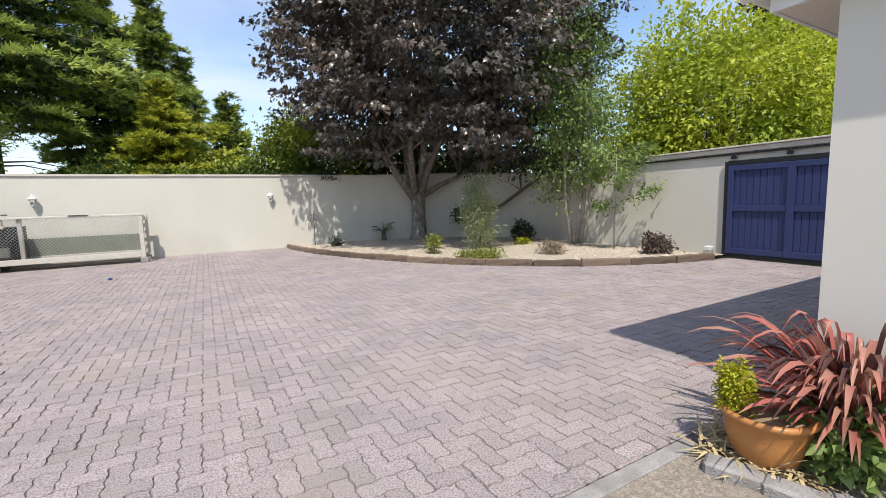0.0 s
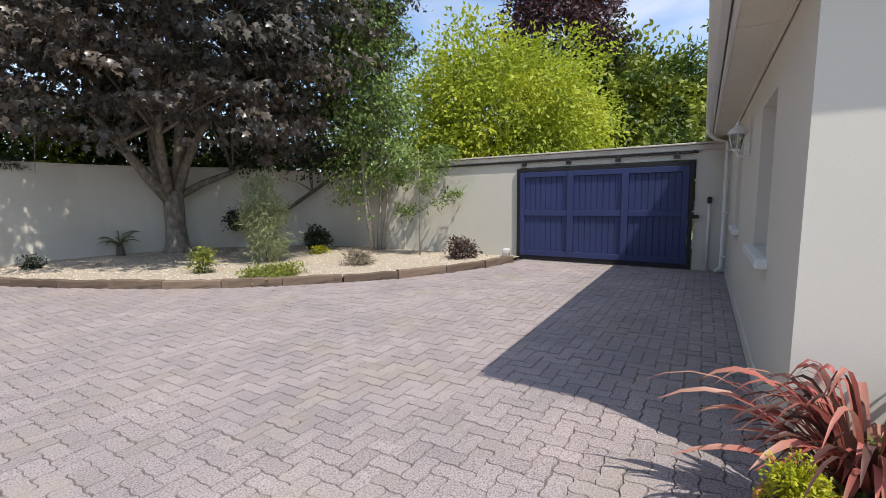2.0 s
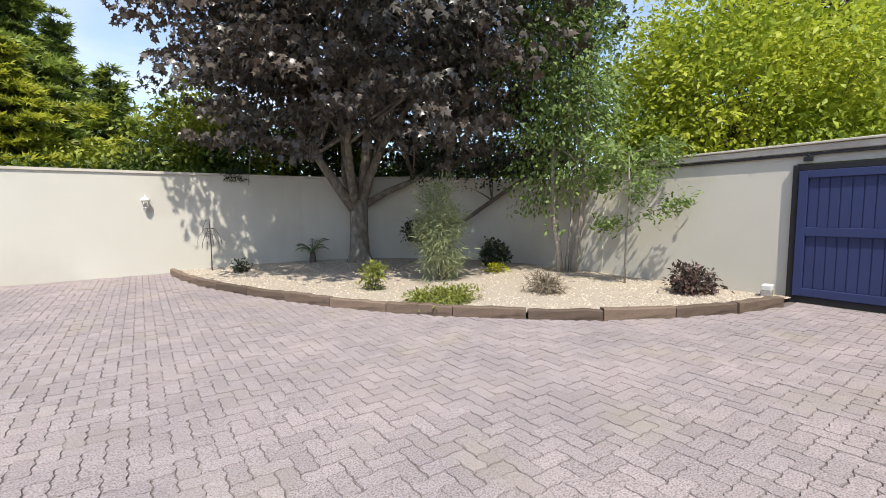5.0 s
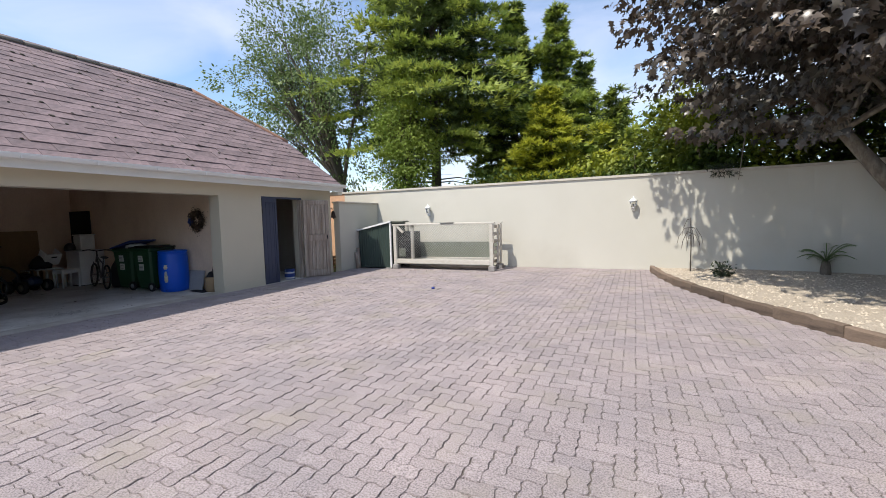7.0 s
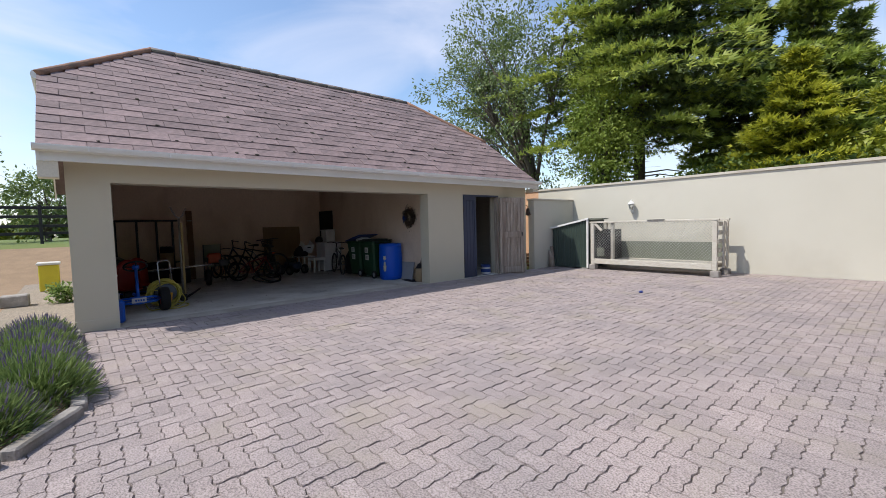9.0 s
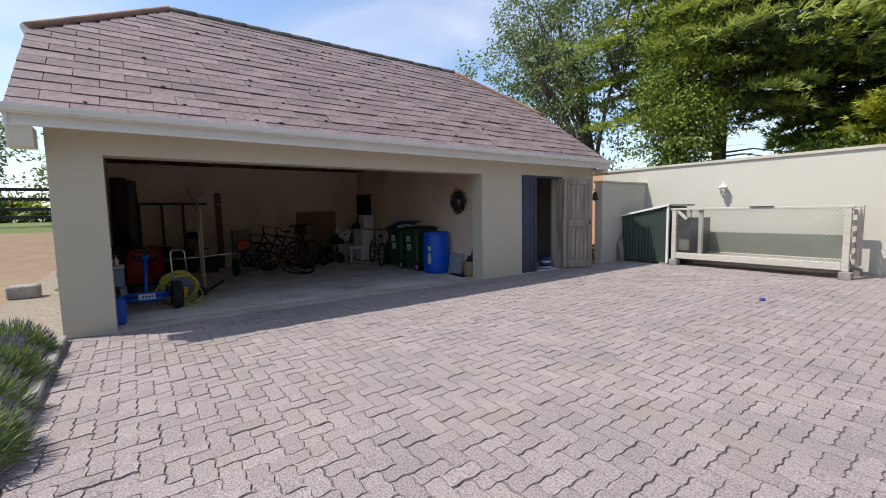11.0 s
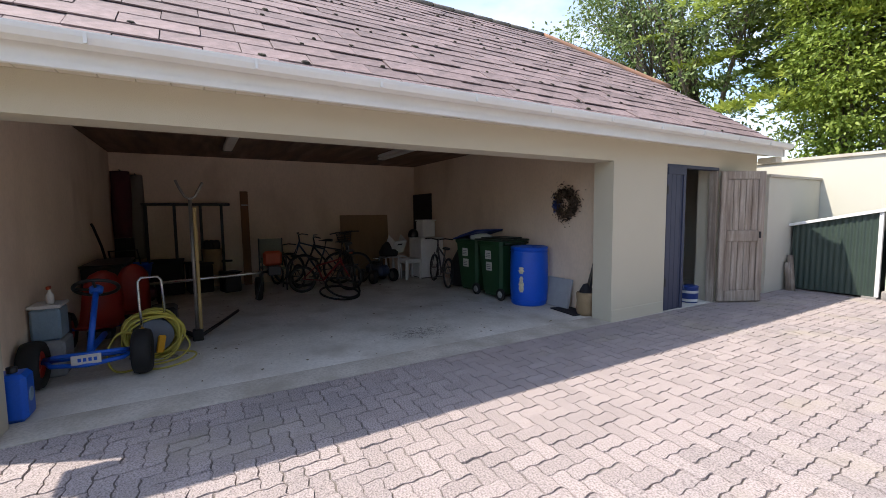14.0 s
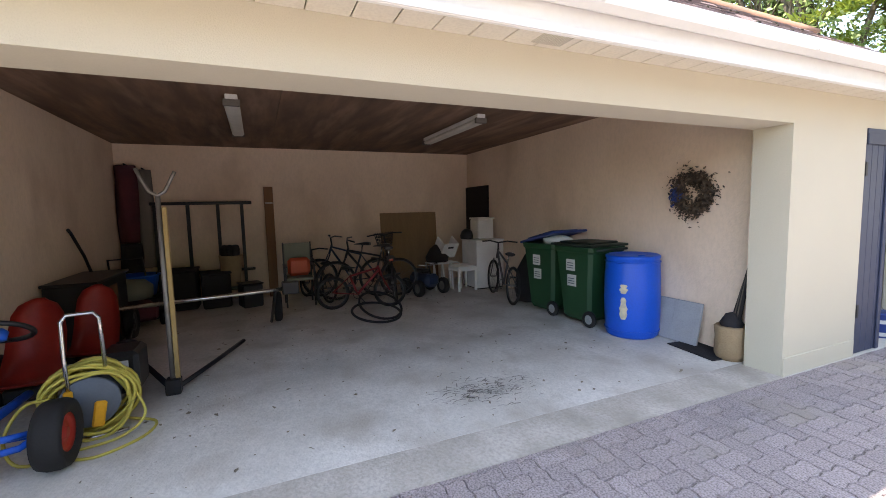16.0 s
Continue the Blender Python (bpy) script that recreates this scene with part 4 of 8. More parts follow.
PHORMIUM = leaf_material("red_flax", (0.38, 0.085, 0.075), (0.60, 0.24, 0.18), (0.46, 0.25, 0.18), 2.5, 0.3, 0.45)
PHORMIUM_DARK = leaf_material("dark_flax", (0.075, 0.04, 0.035), (0.20, 0.085, 0.065), None, 2.5, 0.25, 0.45)
LIME = leaf_material("lime_leaf", (0.32, 0.36, 0.02), (0.55, 0.52, 0.03), None, 3.0, 0.4)
GREEN_LEAF = leaf_material("green_leaf", (0.10, 0.17, 0.04), (0.28, 0.37, 0.11), None, 3.0, 0.35)
MAT_LEAF = leaf_material("yellow_green_mat_leaf", (0.14, 0.17, 0.03), (0.32, 0.34, 0.07), None, 3.0, 0.35)
GREY_LEAF = leaf_material("silver_green_leaf", (0.20, 0.24, 0.11), (0.38, 0.40, 0.22), None, 2.0, 0.35)
DARK_LEAF = leaf_material("dark_shrub_leaf", (0.018, 0.03, 0.014), (0.05, 0.065, 0.035), None, 3.0, 0.2, 0.35)
RED_LEAF = leaf_material("reddish_shrub_leaf", (0.05, 0.05, 0.035), (0.15, 0.085, 0.075), None, 3.0, 0.2)
TWIG = leaf_material("dry_twig", (0.15, 0.12, 0.085), (0.27, 0.22, 0.15), None, 3.0, 0.1)
LAVENDER_LEAF = leaf_material("lavender_leaf", (0.12, 0.19, 0.055), (0.27, 0.35, 0.12), None, 3.0, 0.3)
LAVENDER_FLOWER = leaf_material("lavender_flower", (0.10, 0.085, 0.15), (0.20, 0.165, 0.26), None, 3.0, 0.3)
DARK_PLANTS = leaf_material("fern_frond", (0.08, 0.14, 0.04), (0.20, 0.28, 0.09), None, 3.0, 0.35)

# sleepers round the gravel bed
rng = np.random.default_rng(41)
edge_len = sum(math.dist(a, b) for a, b in zip(BED, BED[1:]))
n_sl = 13
for k in range(n_sl):
    p, q = along(BED, k / n_sl), along(BED, (k + 0.985) / n_sl)
    d = q - p
    L = d.length
    bm = B()
    h, w = 0.125 + 0.02 * rng.random(), 0.11 + 0.02 * rng.random()
    pts = []
    for s in range(9):
        x = L * s / 8
        j = rng.normal(size=4) * 0.006
        c = 0.012
        pts.append([bm.verts.new((x + j[0] * (s in (0, 8)), y, z)) for y, z in ((0.0 + j[1], -0.03), (w + j[2], -0.03), (w + j[2], h - c + j[3]), (w - c + j[2], h + j[3]), (c + j[1], h + j[3] * 1.4), (0 + j[1], h - c + j[3]))])
    for a, b in zip(pts, pts[1:]):
        for i in range(6):
            bm.faces.new((a[i], a[(i + 1) % 6], b[(i + 1) % 6], b[i]))
    bm.faces.new(pts[0][::-1])
    bm.faces.new(pts[-1])
    bmesh.ops.recalc_face_normals(bm, faces=bm.faces)
    ob = finish("sleeper", bm, SLEEPER)
    ob.matrix_basis = pose(p.x, p.y, rng.normal() * 0.006, 0, 0, math.degrees(math.atan2(d.y, d.x)))
    tagged(ob, "weathered brown timber sleeper edging the gravel bed", "sleeper", "sleepers round the gravel bed")

# sliding gate
gate = thing("sliding_gate", "navy blue boarded sliding gate in a black steel frame", "gate", pose(GX - 0.06, 1.80, 0.02))
GW, GH = 3.53, 2.06
for y in (0.0, GW - 0.075):
    part("frame_post", box(B(), -0.01, 0.05, y, y + 0.075, 0, GH, bevel=0.004), BLACK_STEEL, gate)
for z in (0.0, GH - 0.085):
    part("frame_rail", box(B(), -0.01, 0.05, 0.076, GW - 0.076, z, z + 0.085, bevel=0.004), BLACK_STEEL, gate)
cols = [0.08, 0.19, 1.14, 1.27, 2.24, 2.37, GW - 0.19, GW - 0.08]
for k in range(0, 8, 2):
    part("stile", box(B(), -0.03, 0.028, cols[k], cols[k + 1], 0.09, GH - 0.09, bevel=0.005), NAVY, gate)
rows_z = [0.09, 0.21, 1.00, 1.13, GH - 0.20, GH - 0.09]
for c in range(3):
    y0, y1 = cols[1 + 2 * c] + 0.001, cols[2 + 2 * c] - 0.001
    for r in range(0, 6, 2):
        part("rail", box(B(), -0.026, 0.027, y0, y1, rows_z[r], rows_z[r + 1], bevel=0.005), NAVY, gate)
    for z0, z1 in ((rows_z[1], rows_z[2]), (rows_z[3], rows_z[4])):
        nb = 8
        for b in range(nb):
            w = (y1 - y0) / nb
            part("board", box(B(), 0.014 + 0.002 * (b % 2), 0.028, y0 + b * w + 0.005, y0 + (b + 1) * w - 0.005, z0, z1, bevel=0.004), NAVY, gate)
bm = box(B(), 0.0285, 0.032, 0.08, GW - 0.08, 0.09, GH - 0.09)
part("backing", bm, NAVY, gate)
bm = B()
box(bm, -0.02, 0.03, -0.11, 0.0, 0.98, 1.04, bevel=0.004)
part("bolt", bm, BLACK_STEEL, gate)
track = thing("gate_track", "black steel track with roller hangers above the gate", "rail", pose(GX - 0.055, 1.75, 2.215))
part("track_bar", box(B(), 0.0, 0.04, 0.0, 7.0, 0.0, 0.035, bevel=0.003), BLACK_STEEL, track)
for y in (0.3, 1.35, 2.35, 3.35):
    bm = box(B(), -0.035, 0.0, y, y + 0.11, -0.085, -0.02, bevel=0.005)
    tube(bm, [(-0.018, y + 0.055, -0.03), (-0.018, y + 0.055, 0.02)], 0.012, 6)
    part("hanger", bm, BLACK_STEEL, track)
for y in (0.05, 1.0, 2.0, 3.0, 4.0, 5.2, 6.4):
    part("bracket", box(B(), -0.012, 0.045, y, y + 0.035, 0.0, 0.048, bevel=0.003), BLACK_STEEL, track)
pole = thing("gate_pole", "white pole with a black latch head beside the gate", "post", pose(GX - 0.07, 1.54, 0))
part("shaft", tube(B(), [(0, 0, -0.02), (0, 0, 1.30)], 0.02, 10), WHITE_PAINT, pole)
part("head", box(B(), -0.035, 0.035, -0.035, 0.035, 1.28, 1.40, bevel=0.008), BLACK_STEEL, pole)
blocks = thing("white_block", "stack of two whitish blocks at the gate's foot", "block", pose(10.38, 5.52, 0.06, 0, 0, 8))
part("lower_block", box(B(), -0.10, 0.10, -0.07, 0.07, 0, 0.10, bevel=0.01), KERB, blocks)
part("upper_block", box(B(), -0.10, 0.10, -0.075, 0.065, 0.101, 0.19, bevel=0.012), BRICK_WHITE, blocks)


def wall_lantern(x, y, z, rz, s=1.0, label="white lantern wall light on the cream wall"):
    """A half lantern: backplate, scrolled arm, tapered glazed body, cap and finial. Local -y leaves the wall."""
    lamp = thing("wall_lantern", label, "wall light", pose(x, y, z, 0, 0, rz) @ Matrix.Scale(s, 4))
    part("backplate", box(B(), -0.04, 0.04, -0.018, 0.0, -0.11, 0.05, bevel=0.008), WHITE_PAINT, lamp)
    part("arm", tube(B(), [(0, -0.01, -0.08), (0, -0.06, -0.12), (0, -0.11, -0.10), (0, -0.12, -0.05)], 0.012, 8), WHITE_PAINT, lamp)
    hexm = Matrix.Translation((0, -0.12, 0))
    part("base", lathe(B(), [(0, -0.07), (0.03, -0.065), (0.045, -0.045), (0.05, -0.03), (0.0, -0.028)], 6, hexm), WHITE_PAINT, lamp)
    bm = B()
    for k in range(6):
        a = k * math.tau / 6
        tube(bm, [(0.048 * math.cos(a), -0.12 + 0.048 * math.sin(a), -0.03), (0.085 * math.cos(a), -0.12 + 0.085 * math.sin(a), 0.13)], 0.007, 5)
    part("cage", bm, WHITE_PAINT, lamp)
    g = part("glass", lathe(B(), [(0.044, -0.028), (0.08, 0.128)], 6, hexm), LAMP_GLASS, lamp)
    g.visible_shadow = False
    part("cap", lathe(B(), [(0.105, 0.125), (0.105, 0.14), (0.075, 0.175), (0.045, 0.195), (0.03, 0.215), (0, 0.22)], 6, hexm), WHITE_PAINT, lamp)
    part("finial", lathe(B(), [(0.012, 0.215), (0.02, 0.235), (0.01, 0.255), (0, 0.27)], 8, hexm), WHITE_PAINT, lamp)
    return lamp


wall_lantern(-3.30, 15.40, 1.66, 0, 1.0)
wall_lantern(2.57, 15.40, 1.64, 0, 1.0)
wall_lantern(6.82, 1.24, 1.96, 180, 1.0, "white lantern wall light on the house wall")


def animal_run():
    """Long wire fronted run on blocks, with slatted end and a low grey back board."""
    run = thing("animal_run", "long flaking white timber pet run with diamond wire front on blocks", "pet run", pose(-3.95, 14.22, 0))
    W, D = 3.10, 0.80
    for x in (0.0, W - 0.11):
        for y in (0.0, D - 0.09):
            part("post", box(B(), x, x + 0.10, y, y + 0.09, 0.14, 1.28, bevel=0.008), WHITE_WOOD, run)
            part("foot_block", box(B(), x - 0.03, x + 0.15, y - 0.04, y + 0.14, -0.01, 0.139, bevel=0.015), KERB, run)
    for y in (0.004, D - 0.07):
        part("bottom_rail", box(B(), 0.101, W - 0.111, y, y + 0.06, 0.16, 0.30, bevel=0.008), WHITE_WOOD, run)
        part("top_rail", box(B(), -0.03, W + 0.03, y - 0.01, y + 0.07, 1.281, 1.325, bevel=0.006), WHITE_WOOD, run)
    part("floor_board", box(B(), 0.101, W - 0.111, 0.065, D - 0.075, 0.24, 0.28), WHITE_WOOD, run)
    part("back_board", box(B(), 0.11, W - 0.12, D - 0.05, D - 0.03, 0.30, 0.76, bevel=0.004), GREY_PANEL, run, "grey green back board")
    bm = B()
    step = 0.075
    zlo, zhi, x0, x1 = 0.30, 1.28, 0.10, W - 0.11
    n = int((x1 - x0 + zhi - zlo) / step) + 1
    for k in range(n):
        for s in (1, -1):
            a = x0 - (zhi - zlo) + k * step
            pts = []
            xa, xb = max(x0, a), min(x1, a + zhi - zlo)
            if xb - xa < 0.02:
                continue
            za, zb = zlo + xa - a, zlo + xb - a
            if s < 0:
                xa, xb = x0 + x1 - xa, x0 + x1 - xb
            tube(bm, [(xa, 0.03, za), (xb, 0.03 + 0.002 * s, zb)], 0.0035, 3)
    part("wire_front", bm, WIRE, run, "diamond wire netting")
    for k in range(5):
        z = 0.36 + k * 0.2
        part("end_slat", box(B(), W - 0.012, W + 0.012, 0.02 + 0.03 * (k % 2), D - 0.02, z, z + 0.10, bevel=0.006), WHITE_WOOD, run)
    for y in (0.28, 0.55):
        part("end_upright", box(B(), W + 0.013, W + 0.05, y, y + 0.09, 0.2, 1.27, bevel=0.006), WHITE_WOOD, run)
    for x, s in ((0.12, 1),):
        m = Matrix.Translation((x, 0.03, 1.27)) @ Matrix.Rotation(radians(45), 4, "Y")
        part("corner_brace", box(B(), 0, 0.28, -0.02, 0.02, -0.035, 0.035, m, bevel=0.005), WHITE_WOOD, run)
    bm = box(B(), 0.02, 0.55, 0.10, D - 0.10, 0.285, 1.10, bevel=0.01)
    part("sleeping_box", bm, BLACK_STEEL, run, "dark sleeping box")
    part("box_door", box(B(), 0.14, 0.36, 0.085, 0.099, 0.36, 0.60, bevel=0.004), GREY_PANEL, run)
    part("inner_post", box(B(), 0.56, 0.64, 0.05, 0.13, 0.281, 1.28, bevel=0.006), WHITE_WOOD, run)
    part("lid_strip", box(B(), 1.55, 1.95, -0.03, 0.06, 1.326, 1.34, bevel=0.003), BLACK_STEEL, run)


animal_run()


def kennel():
    k = thing("kennel", "dark green ribbed metal kennel with a sloping roof", "kennel", pose(-5.17, 14.22, 0))
    W, D, h0, h1 = 1.12, 0.95, 1.17, 1.40
    bm = B()
    n = 56
    prev = None
    for i in range(n + 1):
        x = W * i / n
        dy = -0.012 if (i // 2) % 2 else 0.0
        z = h0 + (h1 - h0) * i / n
        cur = [bm.verts.new((x, dy, 0.03)), bm.verts.new((x, dy, z - 0.03)), bm.verts.new((x, D, z - 0.03)), bm.verts.new((x, D, 0.03))]
        if prev:
            for a in range(4):
                bm.faces.new((prev[a], prev[(a + 1) % 4], cur[(a + 1) % 4], cur[a]))
        else:
            bm.faces.new(cur)
        prev = cur
    bm.faces.new(prev[::-1])
    bmesh.ops.recalc_face_normals(bm, faces=bm.faces)
    part("body", bm, GREEN_SHEET, k)
    ang = math.atan2(h1 - h0, W)
    m = Matrix.Translation((-0.03, 0, h0 - 0.035)) @ Matrix.Rotation(-ang, 4, "Y")
    part("roof_sheet", box(B(), -0.02, W + 0.12, -0.05, D + 0.04, 0.012, 0.035, m), GREEN_SHEET, k)
    part("front_trim", box(B(), -0.02, W + 0.12, -0.06, -0.03, 0.0, 0.05, m, bevel=0.004), WHITE_PAINT, k, "white edge trim")
    part("corner_trim", box(B(), W - 0.01, W + 0.04, -0.035, 0.02, 0.03, h1 - 0.03, bevel=0.005), WHITE_PAINT, k)
    part("foot_block", box(B(), W - 0.16, W + 0.02, -0.03, 0.14, -0.01, 0.03), KERB, k)
    part("top_board", box(B(), W - 0.02, W + 0.42, 0.02, 0.4, h1 - 0.02, h1 + 0.01), GREY_PANEL, k)


kennel()
logs = thing("log_stack", "small split logs leaning against the short wall", "logs", pose(-5.16, 14.0, 0.0))
for k, (y, z, h) in enumerate(((0.0, 0, 0.5), (0.10, 0, 0.62), (0.05, 0.0, 0.42))):
    part("log", tube(B(), [(0.05 + 0.02 * k, y, -0.01), (0.0, y + 0.02, h)], 0.045, 7), BARE_WOOD, logs)
litter = thing("blue_toy", "small blue plastic toy piece lying on the paving", "toy", pose(-1.20, 11.18, 0.0))
part("body", lathe(B(), [(0, 0.0), (0.035, 0.002), (0.04, 0.02), (0.02, 0.04), (0, 0.042)], 10), material("blue_plastic_small", (0.03, 0.05, 0.25), 0.4), litter)


bell = thing("hanging_bell", "dark rusty bell on a bracket at the garage corner", "bell", pose(FX - 0.02, GY1, 1.66))
part("bracket", tube(B(), [(0, -0.01, 0.16), (0, 0.08, 0.17), (0, 0.13, 0.13), (0, 0.13, 0.09)], 0.009, 6), RUSTY, bell)
part("bell_body", lathe(B(), [(0, 0.10), (0.03, 0.095), (0.05, 0.05), (0.06, -0.02), (0.085, -0.09), (0.09, -0.10), (0.075, -0.10), (0.05, -0.02), (0, 0.03)], 16, Matrix.Translation((0, 0.13, 0))), RUSTY, bell)
part("clapper", lathe(B(), [(0, -0.02), (0.008, -0.03), (0.008, -0.10), (0.02, -0.12), (0, -0.14)], 8, Matrix.Translation((0, 0.13, 0))), BLACK_STEEL, bell)
crate = thing("slatted_crate", "small reddish slatted wooden crate in the gap beside the garage", "crate", pose(-5.85, 13.75, -0.05))
for x in (0.0, 0.30):
    for y in (0.0, 0.30):
        part("corner_post", box(B(), x, x + 0.03, y, y + 0.03, 0.0, 0.44, bevel=0.003), CRATE_WOOD, crate)
for z in (0.06, 0.17, 0.28, 0.39):
    for y in (-0.012, 0.331):
        part("slat", box(B(), -0.01, 0.34, y, y + 0.011, z, z + 0.06, bevel=0.002), CRATE_WOOD, crate)
    for x in (-0.012, 0.331):
        part("slat", box(B(), x, x + 0.011, 0.0, 0.33, z, z + 0.06, bevel=0.002), CRATE_WOOD, crate)


# ---- plants ----
def shrub(name, label, x, y, radii, count, per, leaf, kind, mat, seed, z=0.06, clump=0.08, stems=6, low=-0.3, category="shrub"):
    rng = np.random.default_rng(seed)
    s = thing(name, label, category, pose(x, y, z))
    c = (0, 0, radii[2] * 0.95)
    P, U, N, C = clumps(rng, c, radii, count, per, clump, 0.3, low - 0.6, 0.25, 0.8, 0.1)
    P[:, 2] = np.maximum(P[:, 2], 0.01)
    bm = B()
    limbs(bm, rng, (0, 0, -0.05), C[rng.choice(len(C), stems)], 0.012 + 0.01 * radii[2], 0.05, 5, 4)
    part("stems", bm, BARK, s)
    leaves("foliage", P, U, N, leaf * (0.6 + 0.8 * rng.random(len(P))), kind, mat, s)
    return s


shrub("conifer_shrub", "tall wispy silver green shrub in the gravel bed", 7.25, 10.0, (0.42, 0.42, 1.0), 330, 24, 0.12, "blade", GREY_LEAF, 51, 0.06, 0.10)
shrub("ground_cover", "low spreading lime green mat plant at the bed's edge", 6.15, 8.35, (0.60, 0.40, 0.08), 150, 22, 0.05, "kite", MAT_LEAF, 52, 0.06, 0.07)
shrub("young_shrub", "small fresh green shrub in the gravel", 5.75, 9.9, (0.14, 0.14, 0.24), 30, 16, 0.075, "kite", MAT_LEAF, 53)
shrub("dark_shrub", "dark glossy leaved shrub near the curved wall", 9.55, 10.85, (0.30, 0.30, 0.32), 70, 18, 0.09, "kite", DARK_LEAF, 54)
shrub("lime_plant", "small lime yellow plant in the gravel", 8.95, 10.2, (0.15, 0.15, 0.07), 26, 14, 0.06, "kite", LIME, 55)
shrub("dry_grass_clump", "wispy dry grass clump in the gravel", 7.9, 7.85, (0.24, 0.22, 0.13), 60, 14, 0.13, "blade", TWIG, 56)
shrub("reddish_shrub", "rounded dark reddish shrub at the end of the bed", 9.75, 6.35, (0.29, 0.29, 0.21), 70, 18, 0.075, "kite", RED_LEAF, 57)
shrub("seedling", "tiny dark green seedling in the gravel", 4.3, 13.9, (0.09, 0.09, 0.13), 22, 12, 0.075, "kite", DARK_LEAF, 58)
shrub("wall_shrub", "dark clipped shrub against the curved wall", 8.75, 13.25, (0.34, 0.30, 0.26), 110, 22, 0.08, "kite", DARK_LEAF, 59, 0.62)
shrub("wall_top_plant", "withered trailing plant on top of the wall", 4.5, 15.42, (0.26, 0.12, 0.10), 40, 16, 0.11, "blade", DARK_LEAF, 60, 2.30)


def fallen_branch():
    b = thing("leaning_branch", "dark leafy branch leaning along the curved wall", "branch", pose(9.75, 12.3, 1.15))
    rng = np.random.default_rng(61)
    bm = B()
    pts = [(-0.9, 0.9, -0.3), (0, 0, 0.05), (0.35, -0.7, 0.55), (0.62, -1.5, 1.05), (0.85, -2.3, 1.35)]
    tube(bm, pts, [0.05, 0.06, 0.055, 0.045, 0.03], 8)
    limbs(bm, rng, pts[2], [(0.1, -0.9, 1.3), (0.5, -0.5, 1.4), (0.0, -0.2, 0.9)], 0.025, 0.1, 5, 4)
    part("bough", bm, BARK, b)
    P = np.concatenate([np.array(p)[None] + rng.normal(size=(420, 3)) * np.array((0.28, 0.45, 0.30)) for p in ((0.5, -1.4, 1.55), (0.1, -0.4, 1.45), (0.55, -2.2, 1.5), (-0.6, 0.8, 1.5))])
    leaves("foliage", P, rng.normal(size=P.shape), unit(rng.normal(size=P.shape) + np.array((0, 0, 0.8))), 0.12 * (0.6 + 0.7 * rng.random(len(P))), "kite", DARK_LEAF, b)


fallen_branch()


def cycad():
    c = thing("cycad", "small palm like cycad with arching fronds", "plant", pose(6.3, 14.8, 0.05))
    part("trunk", lathe(B(), [(0.09, -0.05), (0.10, 0.06), (0.085, 0.20), (0.07, 0.28), (0, 0.30)], 10), BARK, c)
    rng = np.random.default_rng(62)
    for k in range(13):
        a = k * 2.399
        el = 0.35 + 0.65 * (k % 3) / 2
        d = np.array((math.cos(a), math.sin(a)))
        bm = B()
        pts = [(d[0] * 0.46 * s, d[1] * 0.46 * s, 0.28 + 0.78 * s * (0.45 + 0.6 * el) - 0.45 * s * s) for s in np.linspace(0, 1, 7)]
        tube(bm, pts, [0.008] * 6 + [0.003], 4)
        for i in range(1, 7):
            for f in (0.0, 0.33, 0.66):
                p = Vector(pts[i - 1]).lerp(Vector(pts[i]), f)
                for s in (1, -1):
                    w = Vector((-d[1], d[0], 0)) * s
                    ln = 0.16 * (1 - 0.5 * abs(i / 6 - 0.4))
                    t = p + w * ln + Vector((d[0], d[1], 0)) * 0.05 + Vector((0, 0, -0.03))
                    e = Vector((d[0], d[1], 0)) * 0.012
                    bm.faces.new([bm.verts.new(q) for q in (p - e, p + e, t)])
        part("frond", bm, DARK_PLANTS, c)


cycad()


def weeping_twig():
    w = thing("weeping_sapling", "bare weeping sapling with hanging twigs", "tree", pose(3.8, 14.75, 0.05))
    rng = np.random.default_rng(63)
    bm = B()
    tube(bm, [(0, 0, -0.05), (0.01, 0, 0.6), (0, 0, 1.18), (0.0, 0, 1.28)], [0.016, 0.013, 0.010, 0.004], 6)
    part("trunk", bm, BARK, w)
    for k in range(11):
        a, z, r = rng.random() * 6.28, 0.85 + 0.4 * rng.random(), 0.14 + 0.16 * rng.random()
        part("twig", tube(B(), [(0, 0, z), (r * 0.5 * math.cos(a), r * 0.5 * math.sin(a), z - 0.02), (r * math.cos(a), r * math.sin(a), z - 0.22), (r * 1.15 * math.cos(a), r * 1.15 * math.sin(a), z - 0.4)], [0.007, 0.006, 0.005, 0.003], 4), BARK, w)


weeping_twig()


